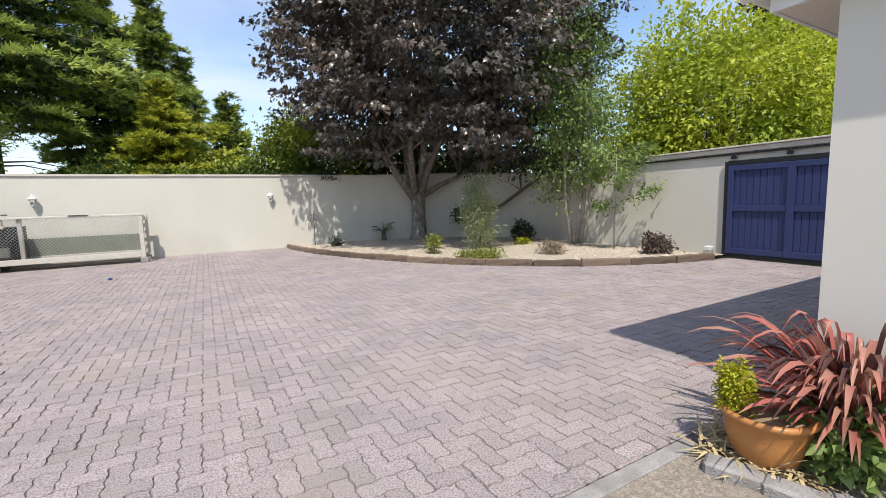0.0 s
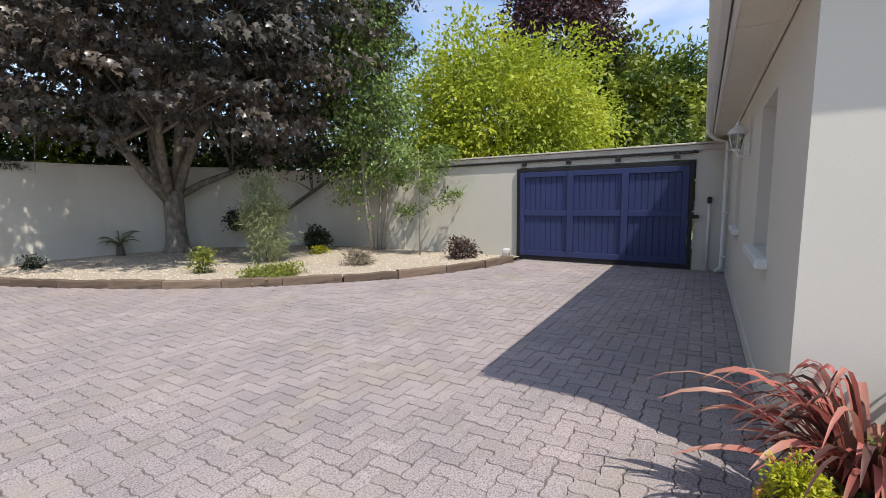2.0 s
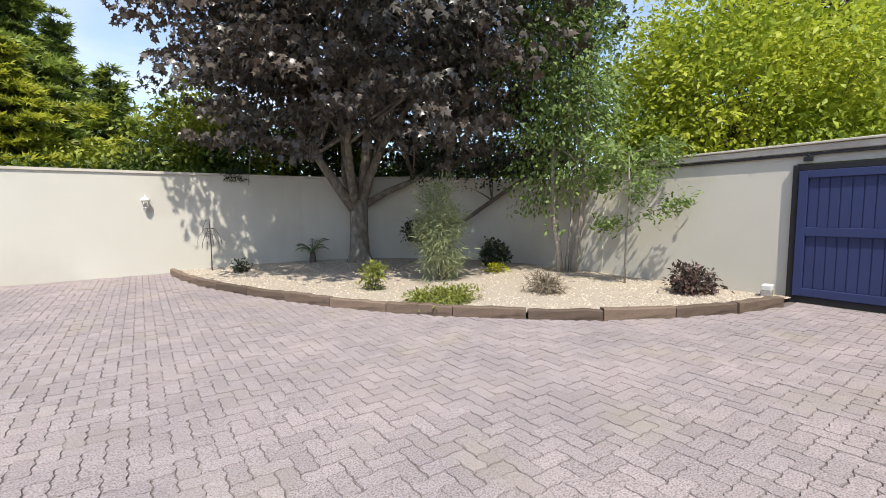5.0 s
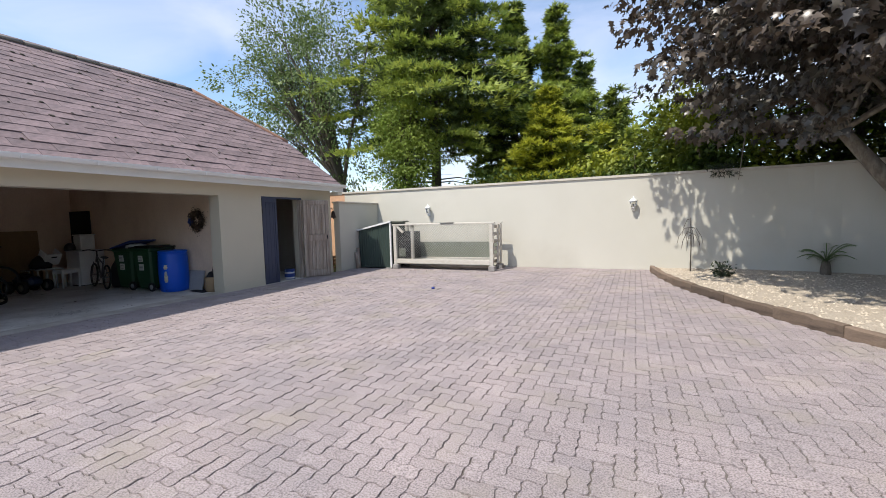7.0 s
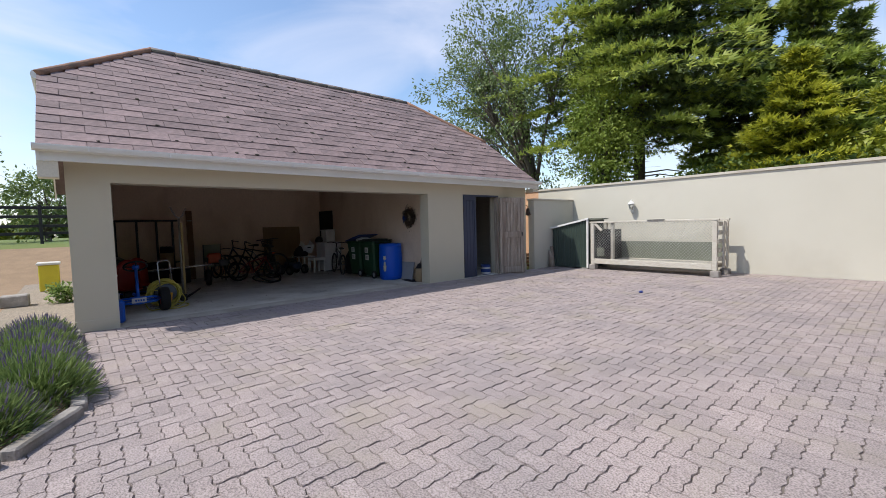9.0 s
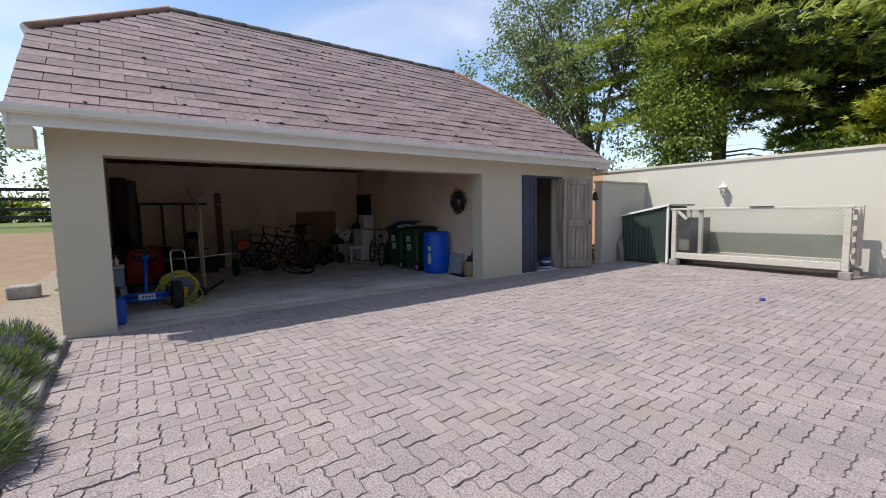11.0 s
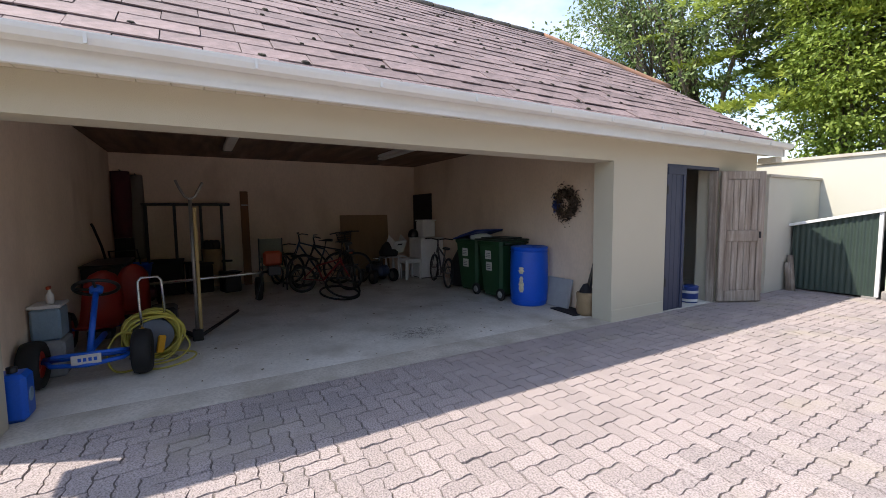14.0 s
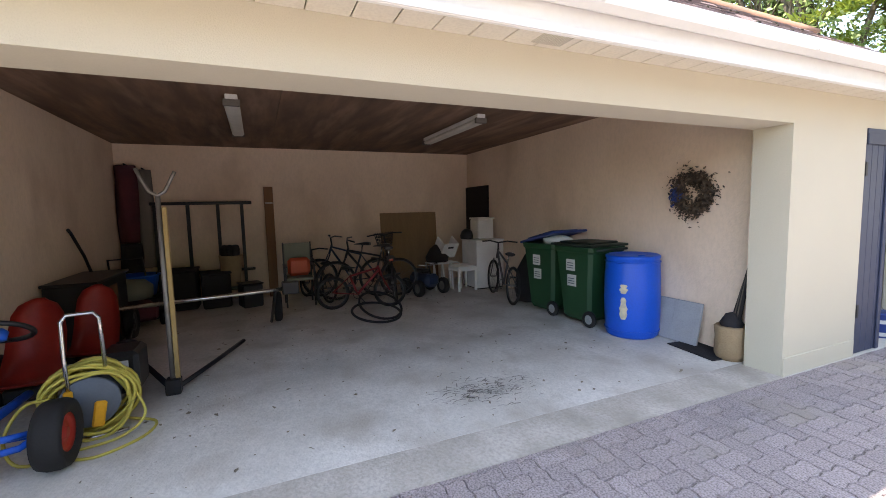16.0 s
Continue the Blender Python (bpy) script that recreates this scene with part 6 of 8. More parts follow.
def pedal_kart():
    k = thing("pedal_kart", "blue framed pedal kart with two red seats and fat tyres", "pedal kart", pose(-6.36, 4.10, 0.004))
    for x, y in ((0.0, -0.37), (0.0, 0.37), (-1.25, -0.42), (-1.25, 0.42)):
        pneumatic_wheel(Matrix.Translation((x, y, 0.205)), k)
    bm = B()
    tube(bm, [(0.0, -0.30, 0.22), (0.10, -0.24, 0.20), (0.16, 0.0, 0.19), (0.10, 0.24, 0.20), (0.0, 0.30, 0.22)], 0.02, 8)
    tube(bm, [(0.0, -0.30, 0.24), (0.13, -0.2, 0.28), (0.14, 0.2, 0.28), (0.0, 0.30, 0.24)], 0.018, 8)
    tube(bm, [(0.0, 0.0, 0.27), (-0.5, 0.0, 0.26), (-1.25, 0.0, 0.24)], 0.028, 8)
    tube(bm, [(0.0, -0.32, 0.22), (0.0, 0.32, 0.22)], 0.018, 8)
    tube(bm, [(-1.25, -0.38, 0.21), (-1.25, 0.38, 0.21)], 0.016, 8)
    tube(bm, [(0.03, 0.0, 0.25), (-0.30, 0.02, 0.74)], 0.024, 8)
    part("frame", bm, BLUE_PAINT, k, "bright blue tube frame")
    part("number_plate", box(B(), 0.155, 0.168, -0.10, 0.10, 0.20, 0.28, bevel=0.004), LABEL_WHITE, k)
    for y in (-0.055, -0.02, 0.015, 0.05):
        part("plate_mark", box(B(), 0.169, 0.171, y, y + 0.022, 0.225, 0.255), BLUE_PAINT, k)
    m = Matrix.Translation((-0.33, 0.02, 0.77)) @ Matrix.Rotation(radians(-32), 4, "Y")
    bm = ring(B(), (0, 0, 0), 0.165, 0.016, (0, 0, 1), 28, 8)
    tube(bm, [(-0.16, 0, 0), (0, 0, -0.02), (0.16, 0, 0)], 0.012, 6)
    tube(bm, [(0, -0.16, 0), (0, 0, -0.02)], 0.012, 6)
    bmesh.ops.transform(bm, matrix=m, verts=bm.verts)
    part("steering_wheel", bm, BIKE_BLACK, k)
    part("steering_hub", lathe(B(), [(0, -0.06), (0.05, -0.05), (0.055, 0.0), (0.03, 0.02), (0, 0.02)], 12, m), BLUE_PAINT, k)
    for sx, sy, s, h in ((-0.78, -0.04, 1.0, 0.56), (-1.38, 0.16, 0.92, 0.60)):
        bm = B()
        rows = []
        prof = [(0.24, 0.36, 0.16), (0.15, 0.315, 0.175), (0.0, 0.30, 0.185), (-0.12, 0.33, 0.185), (-0.20, 0.45, 0.18), (-0.25, 0.60, 0.175), (-0.29, 0.74, 0.155), (-0.31, 0.81, 0.115), (-0.32, 0.85, 0.04)]
        for px, pz, hw in prof:
            rows.append([bm.verts.new((sx + (px + (0.05 if abs(t) > 0.9 else 0.0)) * s, sy + t * hw * s, pz + (0.03 if abs(t) > 0.9 else 0.0) * (pz < 0.5))) for t in (-1, -0.6, 0, 0.6, 1)])
        for a, b in zip(rows, rows[1:]):
            for j in range(4):
                bm.faces.new((a[j], a[j + 1], b[j + 1], b[j])).smooth = True
        bmesh.ops.solidify(bm, geom=bm.faces[:], thickness=0.02)
        part("seat", bm, RED_PLASTIC, k, "red moulded seat")
        part("seat_mount", box(B(), sx - 0.12, sx + 0.12, sy - 0.1, sy + 0.1, 0.2, 0.295, bevel=0.01), BIKE_BLACK, k)
    for y0, y1 in ((-0.58, -0.32), (0.36, 0.62)):
        part("mudguard", box(B(), -1.05, -0.72, y0, y1, 0.12, 0.44, bevel=0.03), BIKE_BLACK, k)
        part("reflector_plate", box(B(), -0.722, -0.712, y0 + 0.05, y1 - 0.06, 0.33, 0.38), LABEL_WHITE, k)


pedal_kart()


def hose_reel():
    h = thing("hose_reel", "hose cart wound with yellow garden hose, chrome handle", "hose reel", pose(-6.76, 4.52, 0.004, 0, 0, 12) @ Matrix.Scale(0.95, 4))
    ax = Matrix.Translation((0, 0, 0.27)) @ Matrix.Rotation(radians(90), 4, "Y")
    for z in (-0.12, 0.12):
        part("disc", lathe(B(), [(0, z - 0.012), (0.165, z - 0.012), (0.175, z), (0.165, z + 0.012), (0, z + 0.012)], 26, ax), DRUM_GREY, h)
    part("drum", lathe(B(), [(0.09, -0.12), (0.09, 0.12)], 16, ax), DRUM_GREY, h)
    rng = np.random.default_rng(101)
    pts = []
    for k in range(26 * 13):
        a = k * math.tau / 26
        r = 0.20 + 0.022 * math.sin(k * 0.61) + 0.05 * (k / 338)
        pts.append((-0.10 + 0.23 * abs(((k / 26 * 0.31) % 2) - 1), r * math.cos(a) * 1.05, 0.27 + r * math.sin(a)))
    part("hose", tube(B(), pts, 0.012, 6), HOSE, h, "yellow hose")
    part("loose_hose", tube(B(), curved([(0.05, 0.24, 0.30), (0.16, 0.30, 0.12), (0.22, 0.16, 0.020), (0.26, -0.10, 0.016), (0.30, -0.34, 0.03), (0.26, -0.40, 0.2), (0.18, -0.30, 0.36), (0.14, -0.12, 0.33)]), 0.010, 6), HOSE, h)
    part("loose_hose", tube(B(), curved([(0.0, 0.2, 0.05), (0.10, 0.36, 0.016), (0.30, 0.28, 0.012), (0.42, 0.05, 0.012), (0.36, -0.12, 0.012)]), 0.010, 6), HOSE, h)
    part("handle", tube(B(), [(0.14, -0.10, 0.32), (0.11, -0.11, 0.60), (0.09, -0.11, 0.84), (0.08, -0.08, 0.88), (0.08, 0.06, 0.88), (0.09, 0.09, 0.84), (0.11, 0.10, 0.5)], 0.013, 8), CHROME, h, "chrome handle")
    part("foot", box(B(), 0.13, 0.16, -0.02, 0.05, 0.10, 0.28, Matrix.Rotation(radians(-10), 4, "X"), bevel=0.012), AMBER, h, "amber plastic bracket")
    part("clip", box(B(), 0.12, 0.155, -0.13, -0.08, 0.30, 0.38, bevel=0.01), AMBER, h)
    part("base_bar", tube(B(), [(0.1, -0.2, 0.012), (0.1, 0.2, 0.012)], 0.012, 6), CHROME, h)
    part("base_bar", tube(B(), [(-0.15, -0.2, 0.012), (-0.15, 0.2, 0.012)], 0.012, 6), CHROME, h)


hose_reel()


def boat_trolley():
    t = thing("mast_stand", "timber and steel post with a forked top and trolley base", "stand", pose(-7.27, 4.90, 0.004))
    part("steel_post", tube(B(), [(0, 0, 0.0), (-0.01, 0.0, 1.62)], 0.019, 8), STEEL, t)
    part("timber_post", box(B(), -0.014, 0.018, 0.022, 0.056, 0.10, 1.52, bevel=0.006), OLD_POLE, t, "ochre timber post")
    part("fork", tube(B(), [(0, -0.13, 1.82), (0, -0.10, 1.74), (0, -0.05, 1.64), (0, 0.0, 1.61), (0, 0.05, 1.64), (0, 0.10, 1.74), (0, 0.13, 1.80)], 0.014, 8), STEEL, t)
    part("base_shoe", box(B(), -0.05, 0.06, -0.05, 0.06, 0.0, 0.13, bevel=0.01), BLACK_STEEL, t)
    part("base_arm", tube(B(), [(0, -0.02, 0.05), (-1.3, -0.62, 0.10), (-2.2, -0.75, 0.16)], 0.025, 6), BLACK_STEEL, t)
    part("base_arm", tube(B(), [(0, 0.04, 0.05), (-0.5, 0.26, 0.06), (-1.05, 0.50, 0.08)], 0.02, 6), BLACK_STEEL, t)
    part("cross_bar", tube(B(), [(-1.2, -0.80, 0.52), (-1.1, 1.0, 0.60)], 0.022, 8), CHROME, t, "bright metal cross bar")
    part("bar_end", box(B(), -1.15, -1.03, 0.92, 1.10, 0.54, 0.68, bevel=0.012), BLACK_STEEL, t)
    part("stay", tube(B(), [(-1.2, -0.7, 0.5), (-1.5, -0.7, 0.12)], 0.018, 6), BLACK_STEEL, t)
    part("stay", tube(B(), [(-1.1, 0.85, 0.58), (-1.6, 0.8, 0.12)], 0.018, 6), BLACK_STEEL, t)
    for y in (-0.74, 0.90):
        pneumatic_wheel(Matrix.Translation((-2.1, y, 0.2)), t, 0.2, 0.05, BLACK_STEEL)


boat_trolley()


def bicycle(label, x, y, rz, lean, paint, r=0.33, base=1.02, seat_h=0.88, bar_h=1.0, bar_w=0.30, basket=False):
    """A bicycle, wheels along local x, front at +x, on the ground at z 0."""
    b = thing("bicycle", label, "bicycle", pose(x, y, 0.004, 0, 0, rz) @ pose(0, 0, 0, lean, 0, 0), "bicycles in the garage")
    for wx in (base / 2, -base / 2):
        w = part("tyre", ring(B(), (wx, 0, r), r - 0.02, 0.02, (0, 1, 0), 30, 7), RUBBER, b)
        part("rim", ring(B(), (wx, 0, r), r - 0.045, 0.008, (0, 1, 0), 30, 5), BIKE_GREY, w)
        bm = B()
        for k in range(14):
            a = k * math.tau / 14
            tube(bm, [(wx, 0.018 * (-1) ** k, r), (wx + (r - 0.05) * math.cos(a), 0, r + (r - 0.05) * math.sin(a))], 0.0016, 3)
        tube(bm, [(wx, -0.04, r), (wx, 0.04, r)], 0.016, 8)
        part("spokes", bm, STEEL, w)
    s = r / 0.33
    bb, head, seat = (-0.08 * s, 0, 0.28 * s), (base / 2 - 0.20 * s, 0, bar_h * 0.80), (-0.22 * s, 0, seat_h * 0.82)
    bm = B()
    tube(bm, [bb, head], 0.019, 8)
    tube(bm, [bb, seat], 0.017, 8)
    tube(bm, [seat, (head[0], 0, head[2] + 0.03)], 0.016, 8)
    for sd in (-0.05, 0.05):
        tube(bm, [(-base / 2, sd, r), bb], 0.009, 6)
        tube(bm, [(-base / 2, sd, r), seat], 0.008, 6)
    part("frame", bm, paint, b)
    bm = B()
    tube(bm, [(head[0] - 0.02, 0, head[2] + 0.06), (head[0] + 0.03, 0, head[2] - 0.10)], 0.020, 8)
    for sd in (-0.05, 0.05):
        tube(bm, [(head[0] + 0.03, sd, head[2] - 0.10), (base / 2, sd, r)], 0.011, 6)
    part("fork", bm, paint, b)
    part("handlebar", tube(B(), [(head[0] - 0.10, -bar_w, bar_h), (head[0] - 0.02, -bar_w * 0.5, bar_h + 0.01), (head[0], 0, bar_h - 0.02), (head[0] - 0.02, bar_w * 0.5, bar_h + 0.01), (head[0] - 0.10, bar_w, bar_h)], 0.013, 7), BIKE_BLACK, b)
    part("stem", tube(B(), [(head[0] - 0.02, 0, head[2] + 0.05), (head[0], 0, bar_h - 0.02)], 0.015, 7), BIKE_BLACK, b)
    part("seat_post", tube(B(), [seat, (-0.25 * s, 0, seat_h)], 0.013, 7), CHROME, b)
    bm = B()
    tube(bm, [(-0.38 * s, 0, seat_h + 0.02), (-0.30 * s, 0, seat_h + 0.025), (-0.18 * s, 0, seat_h + 0.02), (-0.10 * s, 0, seat_h + 0.015)], [0.07, 0.075, 0.035, 0.015], 10, flat=0.4)
    part("saddle", bm, BIKE_BLACK, b)
    bm = ring(B(), (bb[0], 0.045, bb[2]), 0.085 * s, 0.006, (0, 1, 0), 20, 5)
    tube(bm, [(bb[0], 0.06, bb[2]), (bb[0] + 0.10, 0.07, bb[2] - 0.12)], 0.009, 5)
    tube(bm, [(bb[0], -0.06, bb[2]), (bb[0] - 0.10, -0.07, bb[2] + 0.12)], 0.009, 5)
    box(bm, bb[0] + 0.06, bb[0] + 0.14, 0.07, 0.15, bb[2] - 0.135, bb[2] - 0.115)
    box(bm, bb[0] - 0.14, bb[0] - 0.06, -0.15, -0.07, bb[2] + 0.115, bb[2] + 0.135)
    part("crank", bm, BIKE_BLACK, b)
    if basket:
        bm = B()
        for k in range(5):
            q = 0.12 + 0.008 * k
            z = bar_h - 0.20 + 0.05 * k
            tube(bm, [(head[0] + 0.16 - q, -q, z), (head[0] + 0.16 + q, -q, z), (head[0] + 0.16 + q, q, z), (head[0] + 0.16 - q, q, z)], 0.006, 4, closed=True)
        for k in range(20):
            a = k * math.tau / 20
            tube(bm, [(head[0] + 0.16 + 0.13 * math.cos(a), 0.13 * math.sin(a), bar_h - 0.20), (head[0] + 0.16 + 0.17 * math.cos(a), 0.17 * math.sin(a), bar_h + 0.02)], 0.004, 3)
        part("basket", bm, BIKE_BLACK, b, "black wire basket")
        part("rear_light", box(B(), -base / 2 - 0.06, -base / 2 - 0.03, -0.03, 0.03, 0.68, 0.72, bevel=0.006), ORANGE_RED, b)
        part("rear_rack", box(B(), -base / 2 - 0.12, -base / 2 + 0.25, -0.06, 0.06, 0.72, 0.735), BIKE_BLACK, b)
    return b


bicycle("small grey mountain bike on its kickstand", -9.10, 9.14, 167, 4, BIKE_GREY, 0.29, 0.98, 0.72, 0.90, 0.30)
bicycle("black bicycle with a front basket", -10.15, 7.65, 168, -5, BIKE_BLACK, 0.33, 1.10, 0.84, 1.05, 0.30, True)
bicycle("dark blue mountain bike against the back wall", -10.55, 6.98, -118, 6, BIKE_BLUE, 0.33, 1.02, 0.88, 1.04, 0.32)
bicycle("small dark child's bike with high handlebars", -10.55, 6.45, 200, 5, BIKE_BLACK, 0.24, 0.80, 0.60, 0.84, 0.26)
bicycle("black mountain bike standing among the others", -10.25, 7.25, -98, -4, BIKE_BLACK, 0.33, 1.04, 0.86, 1.0, 0.31)
bicycle("red child's bike leaning among the others", -9.55, 6.98, 75, -14, BIKE_RED, 0.25, 0.85, 0.60, 0.72, 0.26)
for x, y, r, tilt in ((-8.85, 7.02, 0.33, 12), (-8.95, 7.10, 0.30, 28)):
    ob = finish("spare_tyre", ring(B(), (0, 0, 0.02), r, 0.017, (0, 0, 1), 32, 7), RUBBER)
    ob.matrix_basis = pose(x, y, 0.004 + r * math.sin(radians(tilt)), 0, tilt, 20)
    tagged(ob, "loose black bicycle tyre lying on the floor", "tyre", "loose bicycle tyres")


def wheelie_bin(label, x, y, rz, lid_mat, lid_tilt, lid_lift=0.0):
    """A two-wheeled bin; local +x is the wheel side, -x the front; lid hinged over the wheels."""
    b = thing("wheelie_bin", label, "bin", pose(x, y, 0.004, 0, 0, rz), "green wheelie bins")
    bm = B()
    secs = [(0.05, 0.20, 0.21), (0.10, 0.23, 0.23), (0.88, 0.295, 0.285), (0.90, 0.315, 0.30), (0.955, 0.32, 0.305)]
    rows = []
    for z, hx, hy in secs:
        c = 0.04
        rows.append([bm.verts.new((px, py, z)) for px, py in ((-hx + c, -hy), (hx - c, -hy), (hx, -hy + c), (hx, hy - c), (hx - c, hy), (-hx + c, hy), (-hx, hy - c), (-hx, -hy + c))])
    for a, c in zip(rows, rows[1:]):
        for k in range(8):
            bm.faces.new((a[k], a[(k + 1) % 8], c[(k + 1) % 8], c[k]))
    bm.faces.new(rows[0][::-1])
    bm.faces.new(rows[-1])
    part("body", bm, BIN_GREEN, b)
    m = Matrix.Translation((0.30, 0, 0.96 + lid_lift)) @ Matrix.Rotation(radians(lid_tilt), 4, "Y")
    bm = box(B(), -0.66, 0.04, -0.315, 0.315, 0.0, 0.03, m, bevel=0.012)
    box(bm, -0.56, -0.06, -0.25, 0.25, 0.03, 0.055, m, bevel=0.012)
    part("lid", bm, lid_mat, b)
    part("handle", tube(B(), [(0.36, -0.25, 0.93), (0.36, 0.25, 0.93)], 0.016, 8), LID_DARK, b)
    for y in (-0.26, 0.26):
        pneumatic_wheel(Matrix.Translation((0.26, y, 0.10)), b, 0.10, 0.025, SLAB)
    for x0, z0 in ((-0.10, 0.66), (-0.08, 0.47)):
        part("sticker", box(B(), x0, x0 + 0.14, -0.292 + (0.66 - z0) * -0.0, -0.284, z0, z0 + 0.14, Matrix.Translation((0, 0.014 - 0.07 * (0.88 - z0) * 0 - 0.004, 0))), LABEL_WHITE, b, "white paper sticker")
        for k in range(3):
            part("sticker_line", box(B(), x0 + 0.02, x0 + 0.12, -0.287, -0.2845, z0 + 0.03 + 0.03 * k, z0 + 0.04 + 0.03 * k), DRUM_GREY, b)
    return b


wheelie_bin("green wheelie bin with a closed dark lid", -7.42, 9.40, 4, LID_DARK, 0)
wheelie_bin("green wheelie bin with its blue lid propped open", -8.10, 9.38, 6, LID_BLUE, -14, 0.14)
litter_bag = thing("rubbish_bag", "white rubbish bag bulging under the blue lid", "bag", pose(-8.0, 9.38, 0.95))
part("body", lathe(B(), [(0, 0.0), (0.2, 0.01), (0.2, 0.07), (0.1, 0.11), (0, 0.12)], 12), PLASTIC_WHITE, litter_bag)

barrel = thing("barrel", "bright blue plastic barrel with a scuffed sticker", "barrel", pose(-6.76, 9.42, 0.004))
part("body", lathe(B(), [(0, 0.0), (0.25, 0.0), (0.272, 0.02), (0.28, 0.07), (0.29, 0.25), (0.293, 0.45), (0.29, 0.65), (0.28, 0.82), (0.275, 0.86), (0.285, 0.87), (0.285, 0.89), (0.265, 0.905), (0.24, 0.885), (0, 0.88)], 40), BLUE_PLASTIC, barrel)
for z in (0.08, 0.83):
    part("hoop", ring(B(), (0, 0, z), 0.283, 0.008, (0, 0, 1), 36, 6), BLUE_PLASTIC, barrel)
rng = np.random.default_rng(103)
for z0, z1, w in ((0.50, 0.60, 0.09), (0.22, 0.46, 0.085)):
    bm = B()
    prev = None
    for i in range(9):
        z = z0 + (z1 - z0) * i / 8
        ww = w * (0.55 + 0.55 * rng.random()) * (0.6 if i in (0, 8) else 1)
        cur = []
        for s in (-1, 0, 1):
            a = radians(-64) + s * ww / 0.58
            cur.append(bm.verts.new((0.2965 * math.cos(a), 0.2965 * math.sin(a), z)))
        if prev:
            for j in (0, 1):
                bm.faces.new((prev[j], prev[j + 1], cur[j + 1], cur[j]))
        prev = cur
    part("sticker", bm, SCUFF, barrel, "torn pale sticker remains")
part("bung", lathe(B(), [(0.04, 0.88), (0.04, 0.905), (0, 0.905)], 12, Matrix.Translation((0.12, 0, 0))), BLUE_PLASTIC, barrel)

for x, t in ((-6.52, 14), (-6.26, 12)):
    ob = finish("concrete_slab", box(B(), -0.15, 0.15, -0.02, 0.02, 0.0, 0.44, bevel=0.008), SLAB)
    ob.matrix_basis = pose(x, 9.60, 0.004, -t, 0, 0)
    tagged(ob, "grey concrete slab leaning against the garage wall", "slab", "leaning slabs")
ob = finish("door_mat", box(B(), -0.27, 0.27, -0.16, 0.16, 0.0, 0.012, bevel=0.004), DARK_CLOTH)
ob.matrix_basis = pose(-6.02, 9.55, 0.005, 0, 0, -8)
tagged(ob, "black rubber mat on the garage floor", "mat")
tools = thing("tool_bag", "tan sack holding dark rods, leaning in the corner", "bag", pose(-5.76, 9.58, 0.004))
part("sack", lathe(B(), [(0, 0), (0.11, 0.0), (0.135, 0.05), (0.13, 0.2), (0.14, 0.3), (0.12, 0.32), (0.1, 0.26), (0, 0.25)], 14), TAN_SACK, tools)
for k in range(5):
    part("rod", tube(B(), [(-0.04 + 0.02 * k, -0.03, 0.1), (0.06 + 0.015 * k, 0.06, 0.7 + 0.06 * k), (0.11 + 0.012 * k, 0.10, 1.0 + 0.07 * k)], [0.018, 0.014, 0.008], 6), BARK if k % 2 else DARK_CLOTH, tools)
part("cloth", lathe(B(), [(0.06, 0.24), (0.1, 0.33), (0.05, 0.42), (0, 0.44)], 9), DARK_CLOTH, tools)

wreath = thing("wreath", "dried brown wreath with a blue ribbon on the wall", "wreath", pose(-6.27, 9.70, 1.55) @ Matrix.Scale(0.85, 4))
rng = np.random.default_rng(104)
n = 2200
a = rng.random(n) * 6.28
P = np.stack([np.cos(a) * 0.19, np.zeros(n), np.sin(a) * 0.19], 1) + rng.normal(size=(n, 3)) * np.array((0.048, 0.022, 0.048)) * (0.8 + 0.7 * (np.sin(a * 3 + 1.0) > 0.3))[:, None]
P[:, 1] = -np.abs(P[:, 1])
leaves("dried_leaves", P, rng.normal(size=(n, 3)), unit(rng.normal(size=(n, 3)) - np.array((0, 1.0, 0))), 0.025 + 0.035 * rng.random(n), "kite", WREATH_LEAF, wreath)
n = 60
leaves("ribbon", np.array((-0.2, -0.05, -0.02)) + rng.normal(size=(n, 3)) * np.array((0.03, 0.015, 0.06)), rng.normal(size=(n, 3)), unit(rng.normal(size=(n, 3)) - np.array((0, 1.0, 0))), np.full(n, 0.07), "kite", WREATH_BLUE, wreath)
part("hoop", ring(B(), (0, -0.01, 0), 0.19, 0.02, (0, 1, 0), 24, 6), BARK, wreath)
part("hook", tube(B(), [(0.28, 0.03, 0.06), (0.33, -0.02, 0.05), (0.34, -0.05, 0.08)], 0.006, 5), BARK, wreath)

for x, y in ((-8.75, 5.45), (-8.78, 8.15)):
    l = thing("ceiling_light", "unlit white fluorescent batten on the garage ceiling", "ceiling light", pose(x, y, 2.585), "garage ceiling lights")
    part("body", box(B(), -0.9, 0.9, -0.055, 0.055, -0.05, 0.0, bevel=0.006), WHITE_PAINT, l)
    part("diffuser", box(B(), -0.86, 0.86, -0.07, 0.07, -0.105, -0.051, bevel=0.02), TUBE_GLASS, l)
    for s in (-0.9, 0.86):
        part("end_cap", box(B(), s, s + 0.04, -0.075, 0.075, -0.11, -0.045, bevel=0.006), GREY_CLOTH, l)

